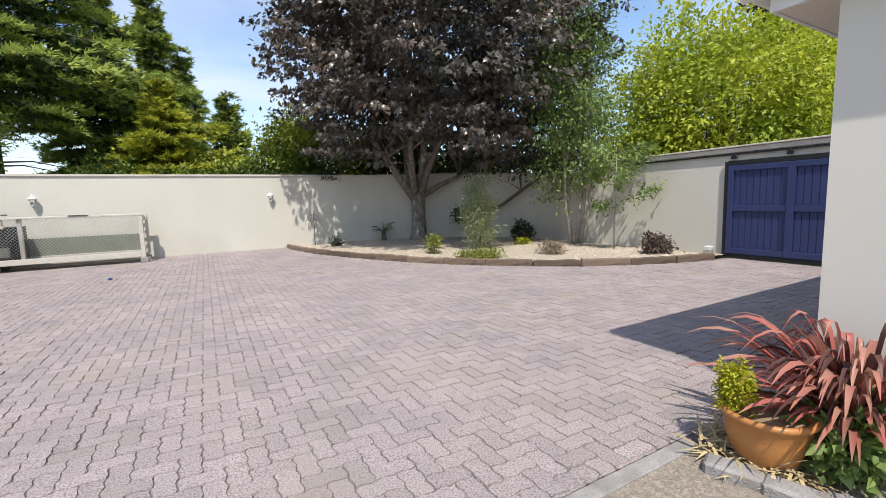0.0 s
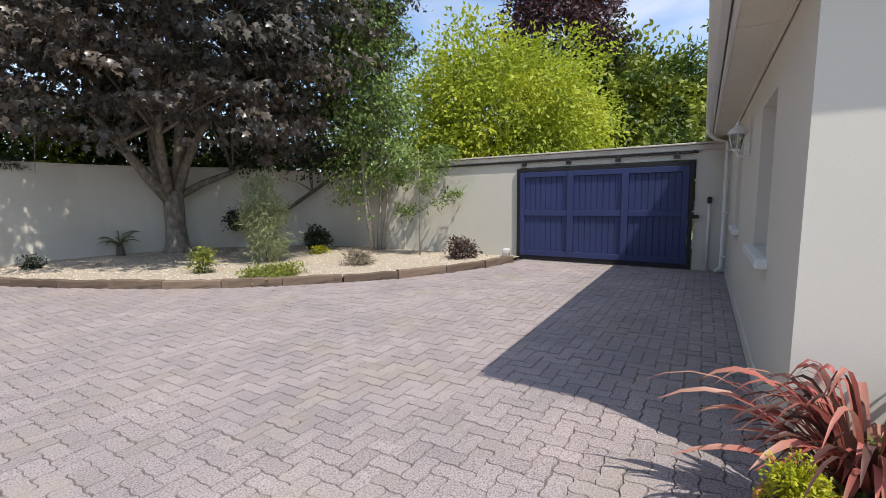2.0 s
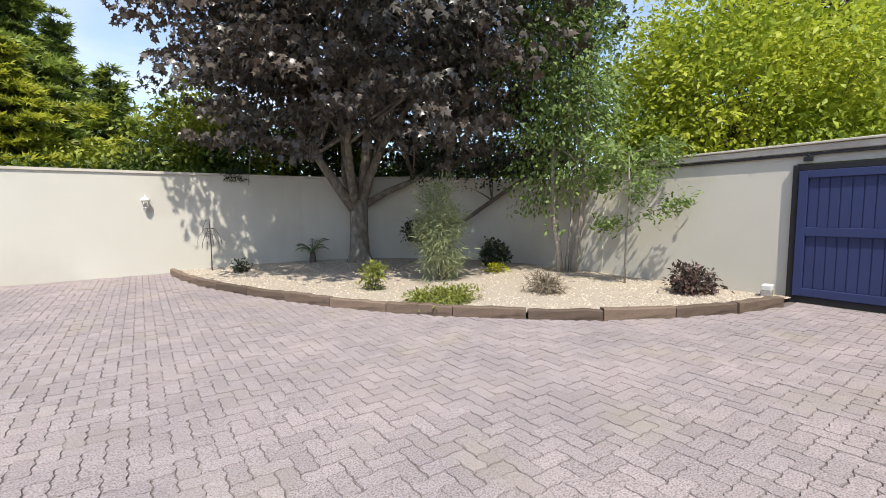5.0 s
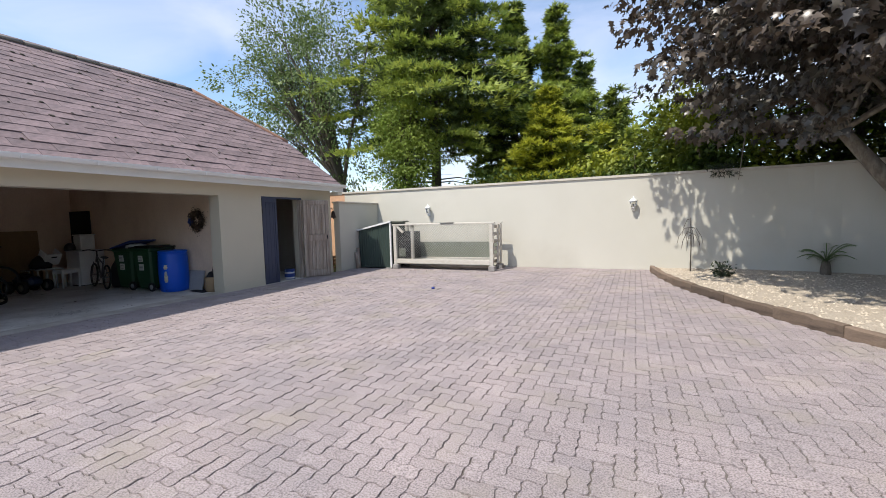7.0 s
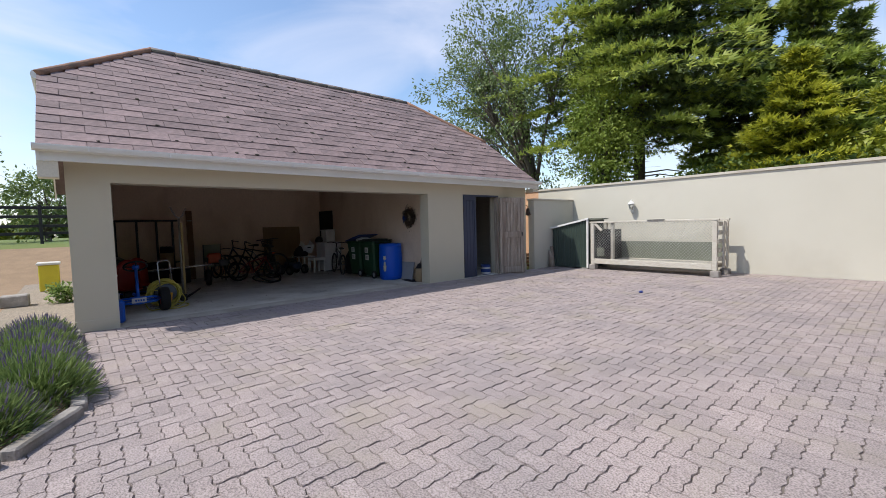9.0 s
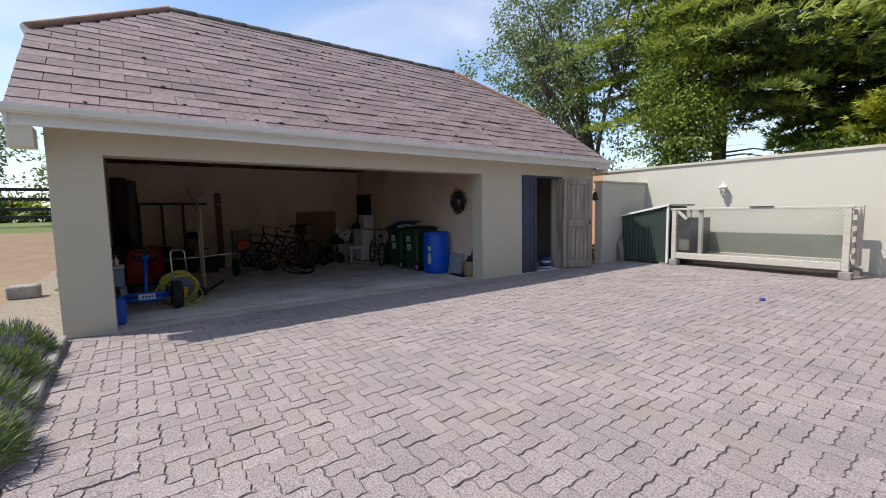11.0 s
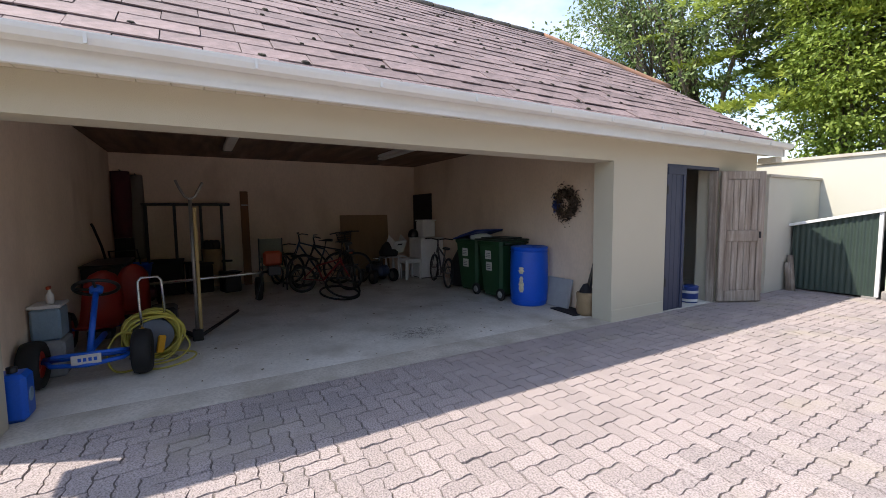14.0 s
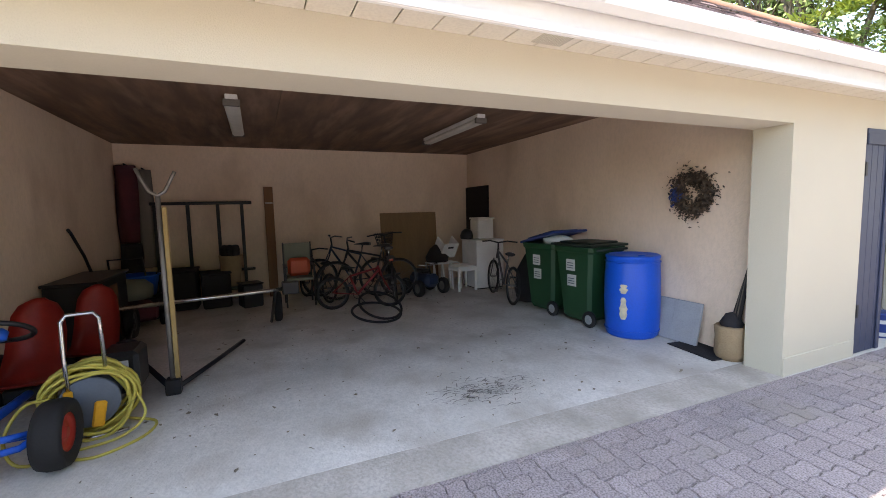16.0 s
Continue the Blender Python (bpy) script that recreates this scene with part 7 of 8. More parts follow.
# back of the garage
BW = -11.42
ob = finish("plywood_board", box(B(), 0.0, 0.015, 0.0, 1.17, 0.0, 1.41, bevel=0.003), PLYWOOD)
ob.matrix_basis = pose(BW + 0.14, 7.80, 0.004, 0, -4, 0)
tagged(ob, "brown plywood board leaning on the back wall", "board")
ob = finish("plank", box(B(), 0.0, 0.03, 0.0, 0.15, 0.0, 1.92, bevel=0.006), PLANK)
ob.matrix_basis = pose(BW + 0.15, 5.74, 0.004, 0, -3.5, 0)
tagged(ob, "reddish brown plank leaning on the back wall", "plank")
ob = finish("plank_tag", box(B(), 0.0, 0.004, 0.0, 0.12, 0.0, 0.02), LABEL_WHITE)
ob.matrix_basis = pose(BW + 0.094, 5.755, 1.63, 0, -3.5, 0)
tagged(ob, "small white strip stuck across the plank", "label")
panel = finish("notice_board", box(B(), 0.0, 0.92, -0.04, 0.0, 0.0, 0.95, bevel=0.006), DARK_CLOTH)
panel.matrix_basis = pose(BW + 0.01, 9.735, 0.95)
tagged(panel, "flat dark panel fixed to the side wall", "panel")
rack = thing("steel_rack", "black steel rack with four uprights against the back wall", "rack", pose(BW + 0.18, 4.08, 0.004))
part("top_bar", box(B(), -0.03, 0.03, 0.0, 1.46, 1.62, 1.67, bevel=0.006), BLACK_STEEL, rack)
for y in (0.04, 0.49, 0.92, 1.28):
    part("upright", box(B(), -0.025, 0.025, y, y + 0.05, 0.0, 1.62, bevel=0.005), BLACK_STEEL, rack)
part("low_bar", box(B(), -0.03, 0.03, 0.0, 1.46, 0.5, 0.54, bevel=0.006), BLACK_STEEL, rack)
for k, (x, y, w, d, h, mt) in enumerate(((-10.95, 4.45, 0.42, 0.5, 0.70, DARK_CLOTH), (-10.9, 4.95, 0.45, 0.4, 0.62, DARK_CLOTH), (-10.6, 5.45, 0.3, 0.3, 0.42, BIKE_BLACK))):
    bx = thing("storage_crate", "dark storage crate heaped under the rack", "crate", pose(x, y, 0.004, 0, 0, 8 * k), "dark crates under the rack")
    part("body", box(B(), -w / 2, w / 2, -d / 2, d / 2, 0, h * 0.85, bevel=0.02), mt, bx)
    part("lid", box(B(), -w / 2 - 0.015, w / 2 + 0.015, -d / 2 - 0.015, d / 2 + 0.015, h * 0.851, h * 0.9, bevel=0.01), mt, bx)
sack = thing("tan_basket", "tall tan woven basket with dark things in it", "basket", pose(-10.95, 5.18, 0.30))
part("body", lathe(B(), [(0, 0), (0.12, 0), (0.15, 0.2), (0.17, 0.48), (0.175, 0.50), (0.155, 0.49), (0.14, 0.4), (0, 0.38)], 18), TAN_SACK, sack)
for k in range(3):
    part("boot", lathe(B(), [(0, 0.35), (0.06, 0.36), (0.065, 0.60), (0.05, 0.66), (0, 0.67)], 9, Matrix.Translation((0.03 * k - 0.03, -0.08 + 0.08 * k, 0))), DARK_CLOTH, sack)
stool = thing("low_stool", "dark low stool under the tan basket", "stool", pose(-10.95, 5.18, 0.004))
part("seat", box(B(), -0.18, 0.18, -0.18, 0.18, 0.25, 0.295, bevel=0.01), BIKE_BLACK, stool)
for sx in (-0.15, 0.12):
    for sy in (-0.15, 0.12):
        part("leg", box(B(), sx, sx + 0.03, sy, sy + 0.03, 0, 0.249), BIKE_BLACK, stool)
tub = thing("blue_tub", "round blue plastic tub on a dark crate", "tub", pose(-10.6, 4.0, 0.32))
part("body", lathe(B(), [(0, 0), (0.2, 0.0), (0.25, 0.28), (0.27, 0.29), (0.27, 0.31), (0.24, 0.30), (0.19, 0.05), (0, 0.04)], 24), BLUE_PAINT, tub)
crate = thing("tub_crate", "dark crate under the blue tub", "crate", pose(-10.6, 4.0, 0.004))
part("body", box(B(), -0.28, 0.28, -0.26, 0.26, 0, 0.31, bevel=0.015), BIKE_BLACK, crate)


def hanging_roll(name, label, x, y, z0, z1, r, mat, seed):
    rng = np.random.default_rng(seed)
    o = thing(name, label, "clothes", pose(x, y, 0))
    bm = B()
    rows = []
    for i in range(11):
        z = z0 + (z1 - z0) * i / 10
        rows.append([bm.verts.new((math.cos(a) * r * (0.7 + 0.18 * math.sin(3 * a + i * 0.4 + seed) + 0.08 * rng.normal()), math.sin(a) * r * (1 + 0.2 * math.sin(4 * a + i * 0.3)), z)) for a in np.linspace(0, math.tau, 14)[:-1]])
    for a, b in zip(rows, rows[1:]):
        for k in range(13):
            bm.faces.new((a[k], a[(k + 1) % 13], b[(k + 1) % 13], b[k])).smooth = True
    bm.faces.new(rows[0][::-1])
    bm.faces.new(rows[-1])
    part("cloth", bm, mat, o)
    part("peg", tube(B(), [(-0.15, 0, z1 + 0.01), (0.05, 0, z1 + 0.02)], 0.012, 6), BIKE_BLACK, o)


hanging_roll("hung_coat", "maroon coat hanging in the corner", -11.27, 3.80, 1.05, 2.24, 0.13, MAROON_CLOTH, 1)
hanging_roll("hung_trousers", "dark trousers hanging below the coat", -11.25, 3.80, 0.35, 1.04, 0.13, DARK_CLOTH, 2)
hanging_roll("hung_sheet", "grey dust sheet hanging beside the coat", -11.30, 4.02, 0.65, 2.18, 0.10, GREY_CLOTH, 3)

cab = thing("low_cabinet", "dark low cabinet with clutter along the side wall", "cabinet", pose(-9.1, 3.66, 0.004))
part("body", box(B(), -0.55, 0.55, 0.0, 0.42, 0.0, 0.78, bevel=0.012), BIKE_BLACK, cab)
part("door", box(B(), -0.10, 0.53, 0.421, 0.44, 0.06, 0.70, bevel=0.006), PLANK, cab)
part("top", box(B(), -0.58, 0.58, -0.01, 0.45, 0.781, 0.81, bevel=0.008), BIKE_BLACK, cab)
bar = thing("crowbar", "dark curved handle sticking up behind the cabinet", "tool", pose(-9.4, 3.75, 0.81))
part("shaft", tube(B(), [(-0.15, 0.02, 0.0), (-0.05, 0, 0.2), (0.12, -0.05, 0.48), (0.16, -0.06, 0.52)], 0.018, 6), BIKE_BLACK, bar)
mower = thing("lawn_mower", "dark lawn mower with a green grass box", "lawn mower", pose(-10.1, 4.05, 0.004, 0, 0, 20))
part("deck", box(B(), -0.3, 0.3, -0.22, 0.22, 0.08, 0.30, bevel=0.05), MAROON_CLOTH, mower)
part("grass_box", lathe(B(), [(0, 0.30), (0.26, 0.31), (0.27, 0.48), (0.2, 0.58), (0, 0.60)], 14, Matrix.Translation((-0.35, 0, 0))), GREY_PANEL, mower)
part("handle", tube(B(), [(-0.2, -0.2, 0.25), (-0.6, -0.2, 0.85), (-0.6, 0.2, 0.85), (-0.2, 0.2, 0.25)], 0.014, 6), BIKE_BLACK, mower)
for sx in (-0.25, 0.25):
    for sy in (-0.25, 0.25):
        pneumatic_wheel(Matrix.Translation((sx, sy, 0.1)), mower, 0.10, 0.025, BIKE_BLACK)

# folding chair with red seat back
ch = thing("garden_chair", "old dark framed garden chair with an orange red cushion", "chair", pose(-10.35, 6.17, 0.004, 0, 0, 0))
for sy in (-0.22, 0.20):
    part("front_leg", box(B(), 0.20, 0.225, sy, sy + 0.025, 0, 0.62, bevel=0.004), BIKE_BLACK, ch)
    part("rear_leg", box(B(), -0.22, -0.195, sy, sy + 0.025, 0, 0.98, bevel=0.004), BIKE_BLACK, ch)
    part("arm", box(B(), -0.2, 0.23, sy - 0.01, sy + 0.035, 0.621, 0.645, bevel=0.006), BIKE_BLACK, ch)
part("seat", box(B(), -0.19, 0.20, -0.2, 0.2, 0.40, 0.45, bevel=0.012), GREY_PANEL, ch)
part("backrest", box(B(), -0.19, -0.16, -0.2, 0.2, 0.5, 0.97, bevel=0.01), GREY_PANEL, ch)
part("cushion", box(B(), -0.10, 0.0, -0.16, 0.18, 0.455, 0.74, bevel=0.045), ORANGE_RED, ch, "orange red cushion")

# toy quad, white stools and chairs, appliance
quad = thing("toy_quad", "dark ride-on toy with four black wheels", "toy", pose(-10.15, 8.22, 0.004, 0, 0, 12))
part("body", box(B(), -0.3, 0.3, -0.14, 0.14, 0.14, 0.36, bevel=0.06), BIKE_BLUE, quad)
part("seat", box(B(), -0.22, 0.08, -0.09, 0.09, 0.361, 0.43, bevel=0.03), BIKE_BLACK, quad)
part("handlebar", tube(B(), [(0.12, -0.2, 0.52), (0.16, 0, 0.5), (0.12, 0.2, 0.52)], 0.014, 6), CHROME, quad)
part("steering_stem", tube(B(), [(0.22, 0, 0.3), (0.15, 0, 0.5)], 0.014, 6), BIKE_BLACK, quad)
for sx in (-0.2, 0.22):
    for sy in (-0.25, 0.25):
        pneumatic_wheel(Matrix.Translation((sx, sy, 0.14)), quad, 0.14, 0.05, GREY_CLOTH)


def plastic_chair(x, y, rz, label, tilt=0):
    c = thing("plastic_chair", label, "chair", pose(x, y, 0.004, 0, 0, rz), "white plastic chairs")
    part("seat", box(B(), -0.19, 0.19, -0.19, 0.19, 0.42, 0.45, bevel=0.012), PLASTIC_WHITE, c)
    for sx in (-0.19, 0.15):
        for sy in (-0.19, 0.15):
            part("leg", box(B(), sx, sx + 0.04, sy, sy + 0.04, 0, 0.419, bevel=0.006), PLASTIC_WHITE, c)
    part("apron", box(B(), -0.149, 0.149, -0.188, -0.165, 0.36, 0.419), PLASTIC_WHITE, c)
    part("apron", box(B(), 0.165, 0.188, -0.149, 0.149, 0.36, 0.419), PLASTIC_WHITE, c)
    return c


plastic_chair(-10.12, 8.95, 4, "white square plastic stool on the garage floor")
for k in range(3):
    c = thing("white_chair", "white curved plastic chair pushed in a row", "chair", pose(-10.45 - 0.02 * k, 8.88 - 0.16 * k, 0.004, 0, 0, 3), "white plastic chairs")
    for sy in (-0.21, 0.21):
        part("leg_loop", tube(B(), [(0.22, sy * 0.4, 0.0), (0.20, sy * 0.4, 0.35), (0.16, sy * 0.4, 0.46), (0.0, sy * 0.4, 0.47), (-0.2, sy * 0.4, 0.46), (-0.24, sy * 0.4, 0.0)], 0.016, 6), PLASTIC_WHITE, c)
    part("seat", box(B(), -0.2, 0.16, -0.085, 0.085, 0.46, 0.485, bevel=0.01), PLASTIC_WHITE, c)
tray = thing("white_crate", "white plastic crate tilted on the chairs", "crate", pose(-10.35, 8.80, 0.70, 0, 32, 10))
part("panel", box(B(), -0.02, 0.02, -0.17, 0.17, -0.15, 0.16, bevel=0.012), PLASTIC_WHITE, tray)
part("grip_slot", box(B(), 0.021, 0.024, -0.06, 0.06, 0.06, 0.10), BIKE_BLACK, tray)
part("side", box(B(), -0.25, -0.021, -0.17, -0.14, -0.15, 0.16, bevel=0.01), PLASTIC_WHITE, tray)
part("side", box(B(), -0.25, -0.021, 0.14, 0.17, -0.15, 0.16, bevel=0.01), PLASTIC_WHITE, tray)
heap = thing("dark_clothes", "heap of dark clothes on the white chairs", "clothes", pose(-10.5, 8.62, 0.49))
part("cloth", lathe(B(), [(0, 0), (0.2, 0.01), (0.22, 0.1), (0.14, 0.24), (0.05, 0.32), (0, 0.33)], 11), DARK_CLOTH, heap)
app = thing("washing_machine", "white household appliance standing against the side wall", "appliance", pose(-10.25, 9.44, 0.004))
part("cabinet", box(B(), -0.30, 0.30, -0.28, 0.28, 0.02, 0.86, bevel=0.012), PLASTIC_WHITE, app)
part("worktop", box(B(), -0.31, 0.31, -0.29, 0.29, 0.861, 0.89, bevel=0.008), PLASTIC_WHITE, app)
part("plinth", box(B(), -0.28, 0.28, -0.26, 0.26, 0.0, 0.019), BIKE_BLACK, app)
bx = thing("white_box", "white plastic box on top of the appliance", "box", pose(-10.30, 9.46, 0.895))
part("body", box(B(), -0.17, 0.17, -0.16, 0.16, 0.0, 0.36, bevel=0.02), PLASTIC_WHITE, bx)
part("rim", box(B(), -0.185, 0.185, -0.175, 0.175, 0.361, 0.395, bevel=0.01), PLASTIC_WHITE, bx)
helmet = thing("helmet", "dark helmet beside the white box", "helmet", pose(-10.45, 9.22, 0.895))
part("shell", lathe(B(), [(0.12, 0.0), (0.13, 0.06), (0.10, 0.14), (0.05, 0.18), (0, 0.19)], 14), BIKE_BLACK, helmet)
bags = thing("black_sack", "black rubbish sack behind the small bike", "bag", pose(-8.72, 9.45, 0.004))
part("body", lathe(B(), [(0, 0), (0.22, 0.02), (0.26, 0.2), (0.22, 0.5), (0.1, 0.72), (0.04, 0.78), (0, 0.78)], 12), DARK_CLOTH, bags)

# by the left pier
can = thing("blue_canister", "blue plastic canister with a white mark by the pier", "canister", pose(-5.74, 3.78, 0.004))
part("body", box(B(), -0.10, 0.10, -0.11, 0.09, 0.0, 0.34, bevel=0.03), BLUE_PAINT, can)
part("cap", lathe(B(), [(0.03, 0.34), (0.03, 0.38), (0, 0.38)], 10), BIKE_BLACK, can)
part("round_mark", lathe(B(), [(0.05, 0.0), (0.05, 0.002), (0, 0.002)], 16, Matrix.Translation((0.0, 0.09, 0.17)) @ Matrix.Rotation(radians(-90), 4, "X")), PALE_BLUE, can)
tub2 = thing("storage_box", "clear pale blue storage box beside the side wall", "box", pose(-6.78, 3.78, 0.004))
part("lower_box", box(B(), -0.16, 0.16, -0.13, 0.10, 0.0, 0.33, bevel=0.02), SLAB, tub2)
part("upper_box", box(B(), -0.14, 0.14, -0.13, 0.08, 0.331, 0.62, bevel=0.02), PALE_BLUE, tub2)
part("lid", box(B(), -0.15, 0.15, -0.14, 0.09, 0.621, 0.65, bevel=0.008), PLASTIC_WHITE, tub2)
spray = thing("spray_bottle", "small bottle with an orange trigger on the storage box", "bottle", pose(-6.74, 3.78, 0.655))
part("body", lathe(B(), [(0, 0), (0.03, 0), (0.03, 0.08), (0.012, 0.11), (0.012, 0.13), (0, 0.13)], 10), PLASTIC_WHITE, spray)
part("trigger", box(B(), -0.02, 0.05, -0.012, 0.012, 0.131, 0.16, bevel=0.005), ORANGE_RED, spray)

rng = np.random.default_rng(105)
n = 420
P = np.stack([-5.7 - 4.5 * rng.random(n), 4.6 + 4.6 * rng.random(n), np.full(n, 0.008)], 1)
tagged(leaves("floor_litter", P, unit(rng.normal(size=(n, 3)) * np.array((1, 1, 0.1))), unit(rng.normal(size=(n, 3)) * 0.3 + np.array((0, 0, 1.0))), 0.012 + 0.05 * rng.random(n) ** 3, "kite", TWIG), "dry leaves and crumbs on the garage floor", "litter", kind="stuff")

n = 300
P = np.stack([-6.2 + 0.12 * rng.normal(size=n), 7.2 + 0.19 * rng.normal(size=n), np.full(n, 0.0065)], 1)
tagged(leaves("floor_stain", P, unit(rng.normal(size=(n, 3)) * np.array((0.3, 1, 0.02))), np.tile((0, 0, 1.0), (n, 1)), 0.02 + 0.07 * rng.random(n), "blade", OIL), "smeared dark stain on the garage floor", "stain", kind="stuff")
# ---- paving blocks ----
PU, PG, GX0, GY0P = 0.1125, 0.0045, 0.04, 0.008
WAVE = [(0.0, 0.0), (0.25, 0.0074), (0.75, -0.0074)]


def block_mesh(nx, ny):
    """One wavy block of nx by ny half lengths, its corner at the origin: every half length of its edge carries the same wave, so that blocks lock both ways."""
    lo = [(i + f, d / PU) for i in range(nx) for f, d in WAVE]
    up = [(d / PU, i + f) for i in range(ny) for f, d in WAVE]
    o = lo + [(nx + a, b) for a, b in up] + [(nx, ny)] + [(a, ny + b) for a, b in lo[:0:-1]] + [(0, ny)] + [(a, b) for a, b in up[:0:-1]]
    c = np.array((nx / 2, ny / 2))
    o = (np.array(o) - c) * PU
    half = c * PU
    rim = o * (1 - PG / 2 / half)
    top = o * (1 - (PG / 2 + 0.0026) / half)
    n = len(o)
    shift = c * PU
    v = [(x + shift[0], y + shift[1], 0.0) for x, y in top] + [(x + shift[0], y + shift[1], -0.013) for x, y in rim]
    f = [tuple(range(n))] + [(k, n + k, n + (k + 1) % n, (k + 1) % n) for k in range(n)]
    return np.array(v), f


BLOCKS = {q: block_mesh(*q) for q in ((2, 1), (1, 2), (1, 1))}


def paved(x, y):
    if x < -5.27 or y < (1.30 if x > 2.95 else 1.60) or y > 15.4 or x > 10.6:
        return False
    if x > 2.95 and y < 1.28:
        return False
    if x < -1.85 and y < 3.28:
        return False
    if -1.85 <= x < -0.5 and y < 3.28 - (x + 1.85) * 1.25:
        return False
    for (a, b), (c, d) in zip(BED, BED[1:]):
        if min(b, d) <= y <= max(b, d):
            if x > a + (c - a) * (y - b) / (d - b):
                return False
    if x > BX and y > BY and (x - BX) ** 2 + (y - BY) ** 2 > BR ** 2:
        return False
    if y < 5.2 and x > 10.6:
        return False
    return not (y > 15.1 and x > 2.95)


def cell_paved(i, j):
    x, y = GX0 + PU * (i + 0.5), GY0P + PU * (j + 0.5)
    return paved(max(x, -5.262), max(y, 1.61) if x < 2.95 and y > 1.50 else (max(y, 1.31) if y > 1.20 else y)) and x > -5.33


rng = np.random.default_rng(77)
spots, near = [], []
for i in range(-48, 96):
    for j in range(10, 140):
        r = (i - j) % 4
        if not cell_paved(i, j):
            continue
        q = (1, 1)
        if r in (0, 1):
            if cell_paved(i + 1 - 2 * r, j):
                if r == 1:
                    continue
                q = (2, 1)
        elif cell_paved(i, j + 1 if r == 3 else j - 1):
            if r == 2:
                continue
            q = (1, 2)
        x, y = GX0 + PU * i, GY0P + PU * j
        tilt = rng.normal(size=3) * np.array((0.0018, 0.013, 0.010))
        spot = (x + rng.normal() * 0.0015, y + rng.normal() * 0.0015, tilt, q)
        (near if -4.85 < x < -3.2 and 5.7 < y < 9.8 and len(near) < 300 and q != (1, 1) else spots).append(spot)
allv, allf, o = [], [], 0
for x, y, t, q in spots:
    v, f = BLOCKS[q]
    v = v + np.array((x, y, t[0]))
    n = len(v) // 2
    wear = rng.normal(size=(n, 2)) * 0.0016
    v[:n, :2] += wear
    v[n:, :2] += wear * 0.6
    v[:, 2] += (v[:, 0] - x - 0.1) * t[1] + (v[:, 1] - y - 0.1) * t[2]
    # blocks are cut along the garage, the terrace edging, the house and the back wall
    v[:, 0] = np.clip(v[:, 0], -5.277, 10.61)
    v[:, 1] = np.clip(v[:, 1], 1.562 if x < 2.95 else 1.257, 15.395)
    allv.append(v)
    allf += [tuple(a + o for a in g) for g in f]
    o += len(v)
me = bpy.data.meshes.new("pavers")
me.from_pydata(np.concatenate(allv).tolist(), [], allf)
me.materials.append(PAVER)
tagged(new("pavers", me), "wavy interlocking grey pink concrete pavers", kind="stuff").parent = bpy.data.objects["pavement"]
shared = {}
for q in ((2, 1), (1, 2)):
    shared[q] = bpy.data.meshes.new("paver")
    shared[q].from_pydata(BLOCKS[q][0].tolist(), [], BLOCKS[q][1])
    shared[q].materials.append(PAVER)
for x, y, t, q in near:
    ob = new("paver", shared[q])
    ob.parent = bpy.data.objects["pavement"]
    ob.matrix_basis = pose(x, y, t[0], math.degrees(t[2]) * 0.5, -math.degrees(t[1]) * 0.5, 0)

# ---- roof slates ----
SW, SE = 0.5, 0.246
slope = math.atan(SL)
me = None
spots, near = [], []
rng = np.random.default_rng(78)
length = (EX - RX) / math.cos(slope)
n_rows = int(length / SE) + 1
bm = B()
for r in range(n_rows):
    d = r * SE
    x, z = EX - d * math.cos(slope), EZ + d * math.sin(slope)
    y = VY0 - (SW / 2 if r % 2 else 0)
    while y < VY1:
        c = y + SW / 2
        lo, hi = VY0, VY1
        up = x - SE * 0.75
        if up < HX:
            s = min(1, (up - HX) / (RX - HX))
            lo, hi = VY0 + (RY0 - VY0) * s, VY1 + (RY1 - VY1) * s
        a, b = max(y, lo), min(y + SW, hi)
        if b - a > 0.06:
            spots.append((x, z, a, b))
        y += SW
base = {}


def slate_mesh(width):
    key = round(width, 2)
    if key not in base:
        b = B()
        box(b, -SE * 1.12, 0.0, 0.0035, key - 0.0035, 0.0, 0.010)
        m = bpy.data.meshes.new("slate")
        bmesh.ops.translate(b, vec=(0, 0, 0), verts=b.verts)
        b.to_mesh(m)
        b.free()
        m.materials.append(SLATE)
        base[key] = m
    return base[key]


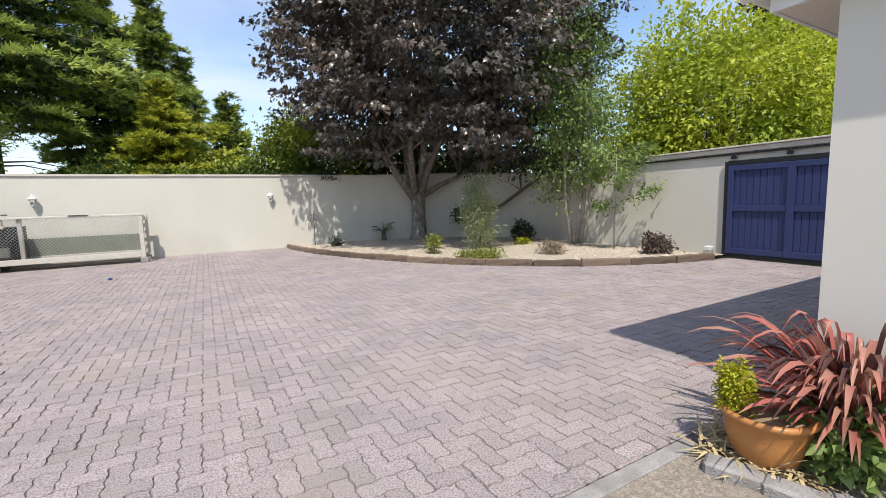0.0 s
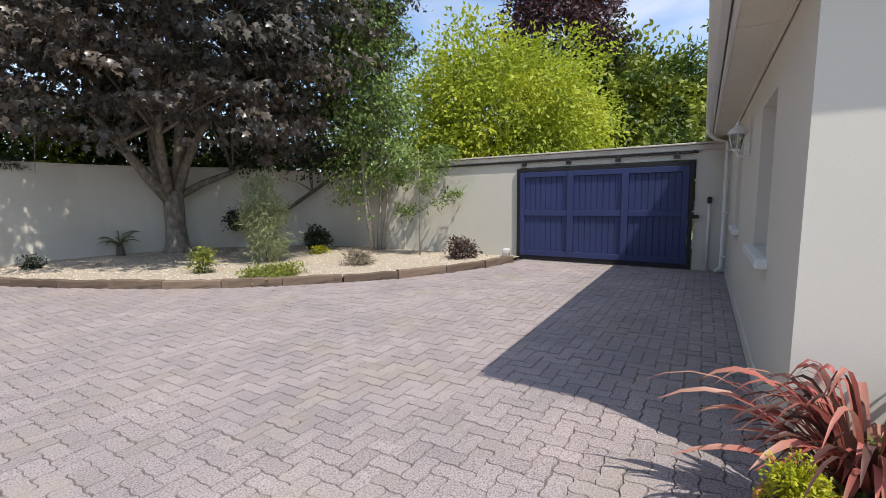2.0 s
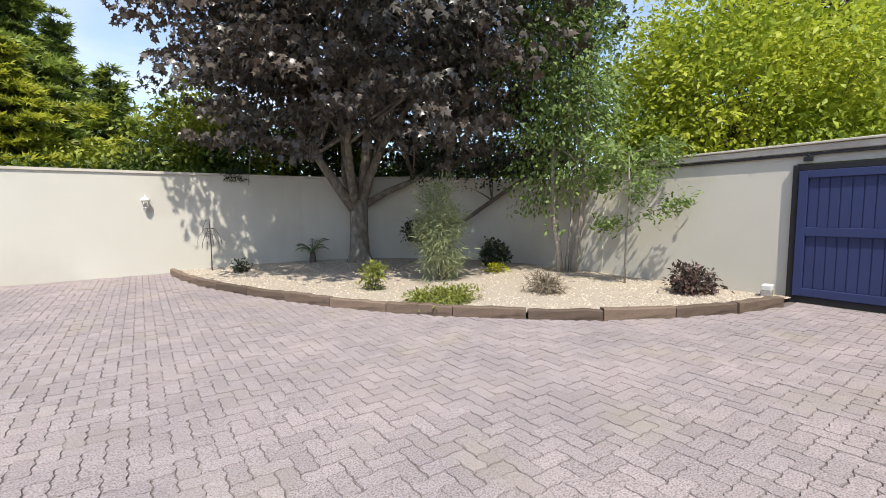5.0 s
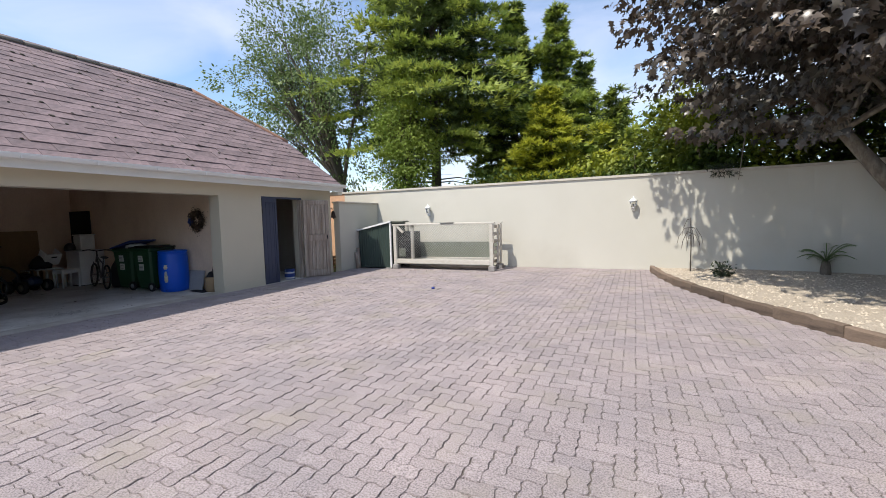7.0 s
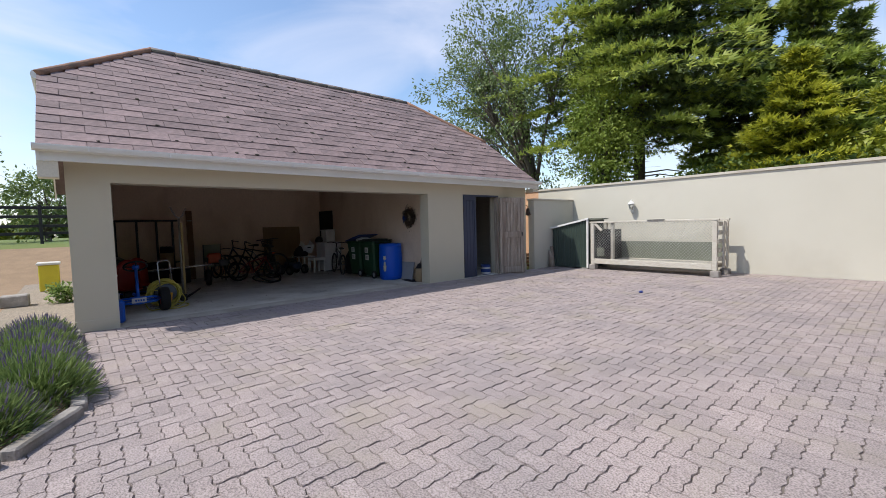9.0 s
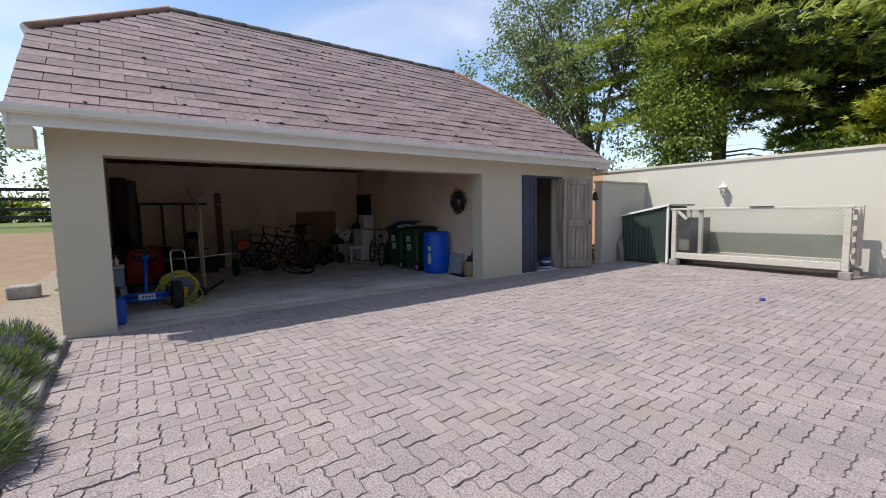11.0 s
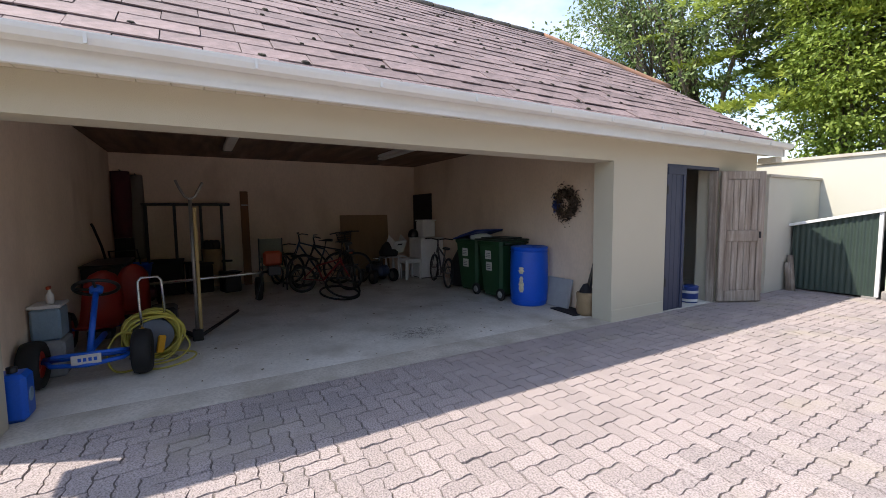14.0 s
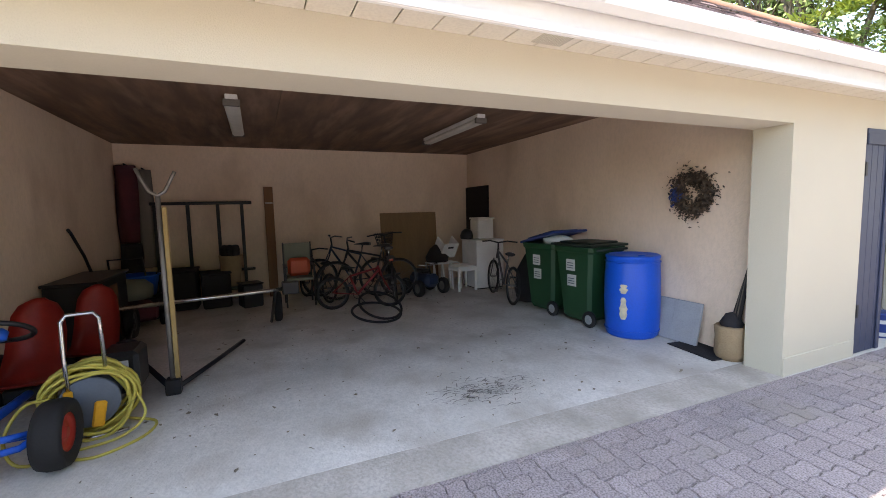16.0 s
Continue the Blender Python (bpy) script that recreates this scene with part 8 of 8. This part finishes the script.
count = 0
rest = B()
for x, z, a, b in sorted(spots, key=lambda q: q[1]):
    m = Matrix.Translation((x + 0.012 + 0.006 * rng.normal(), a, z - 0.006 + rng.random() * 0.005)) @ Matrix.Rotation(slope - 0.04, 4, "Y")
    if count < 300 and abs(b - a - SW) < 0.01:
        ob = new("slate", slate_mesh(b - a))
        ob.parent = garage_roof
        ob.matrix_basis = m
        count += 1
    else:
        w = b - a
        vs = [rest.verts.new(m @ Vector((px, py, pz))) for px in (-SE * 1.12, 0) for py in (0.0035, w - 0.0035) for pz in (0, 0.010)]
        for f in ((0, 1, 3, 2), (4, 6, 7, 5), (0, 4, 5, 1), (2, 3, 7, 6), (1, 5, 7, 3), (0, 2, 6, 4)):
            rest.faces.new([vs[q] for q in f])
tagged(finish("slates", rest, SLATE, garage_roof), "purple brown roof slates", kind="stuff")
# small dark flat lumps set at random along the slate edges
rng = np.random.default_rng(79)
verts, faces = [], []
for k in range(110):
    d, y = length * rng.random() ** 0.8 * 0.9, VY0 + 0.4 + (VY1 - VY0 - 0.8) * rng.random()
    d = SE * (int(d / SE) + 0.04)
    if d * math.cos(slope) > EX - HX and not RY0 < y < RY1:
        continue
    r = 0.014 + 0.022 * rng.random()
    o = len(verts)
    m = Matrix.Translation((EX - d * math.cos(slope) + 0.012, y, EZ + d * math.sin(slope) + 0.004)) @ Matrix.Rotation(slope, 4, "Y")
    w = [(math.cos(a) * r * (0.7 + 0.5 * rng.random()), math.sin(a) * r * (0.9 + 0.9 * rng.random())) for a in np.arange(6) * math.tau / 6]
    verts += [tuple(m @ Vector((a, b, 0.0))) for a, b in w] + [tuple(m @ Vector((a * 0.6, b * 0.6, 0.016))) for a, b in w]
    faces += [tuple(range(o + 6, o + 12))] + [(o + a, o + (a + 1) % 6, o + 6 + (a + 1) % 6, o + 6 + a) for a in range(6)]
me = bpy.data.meshes.new("moss_tufts")
me.from_pydata(verts, [], faces)
me.materials.append(DARK_SPOT)
tagged(new("moss_tufts", me), "small dark raised spots along the edges of the roof slates", "moss", kind="stuff")
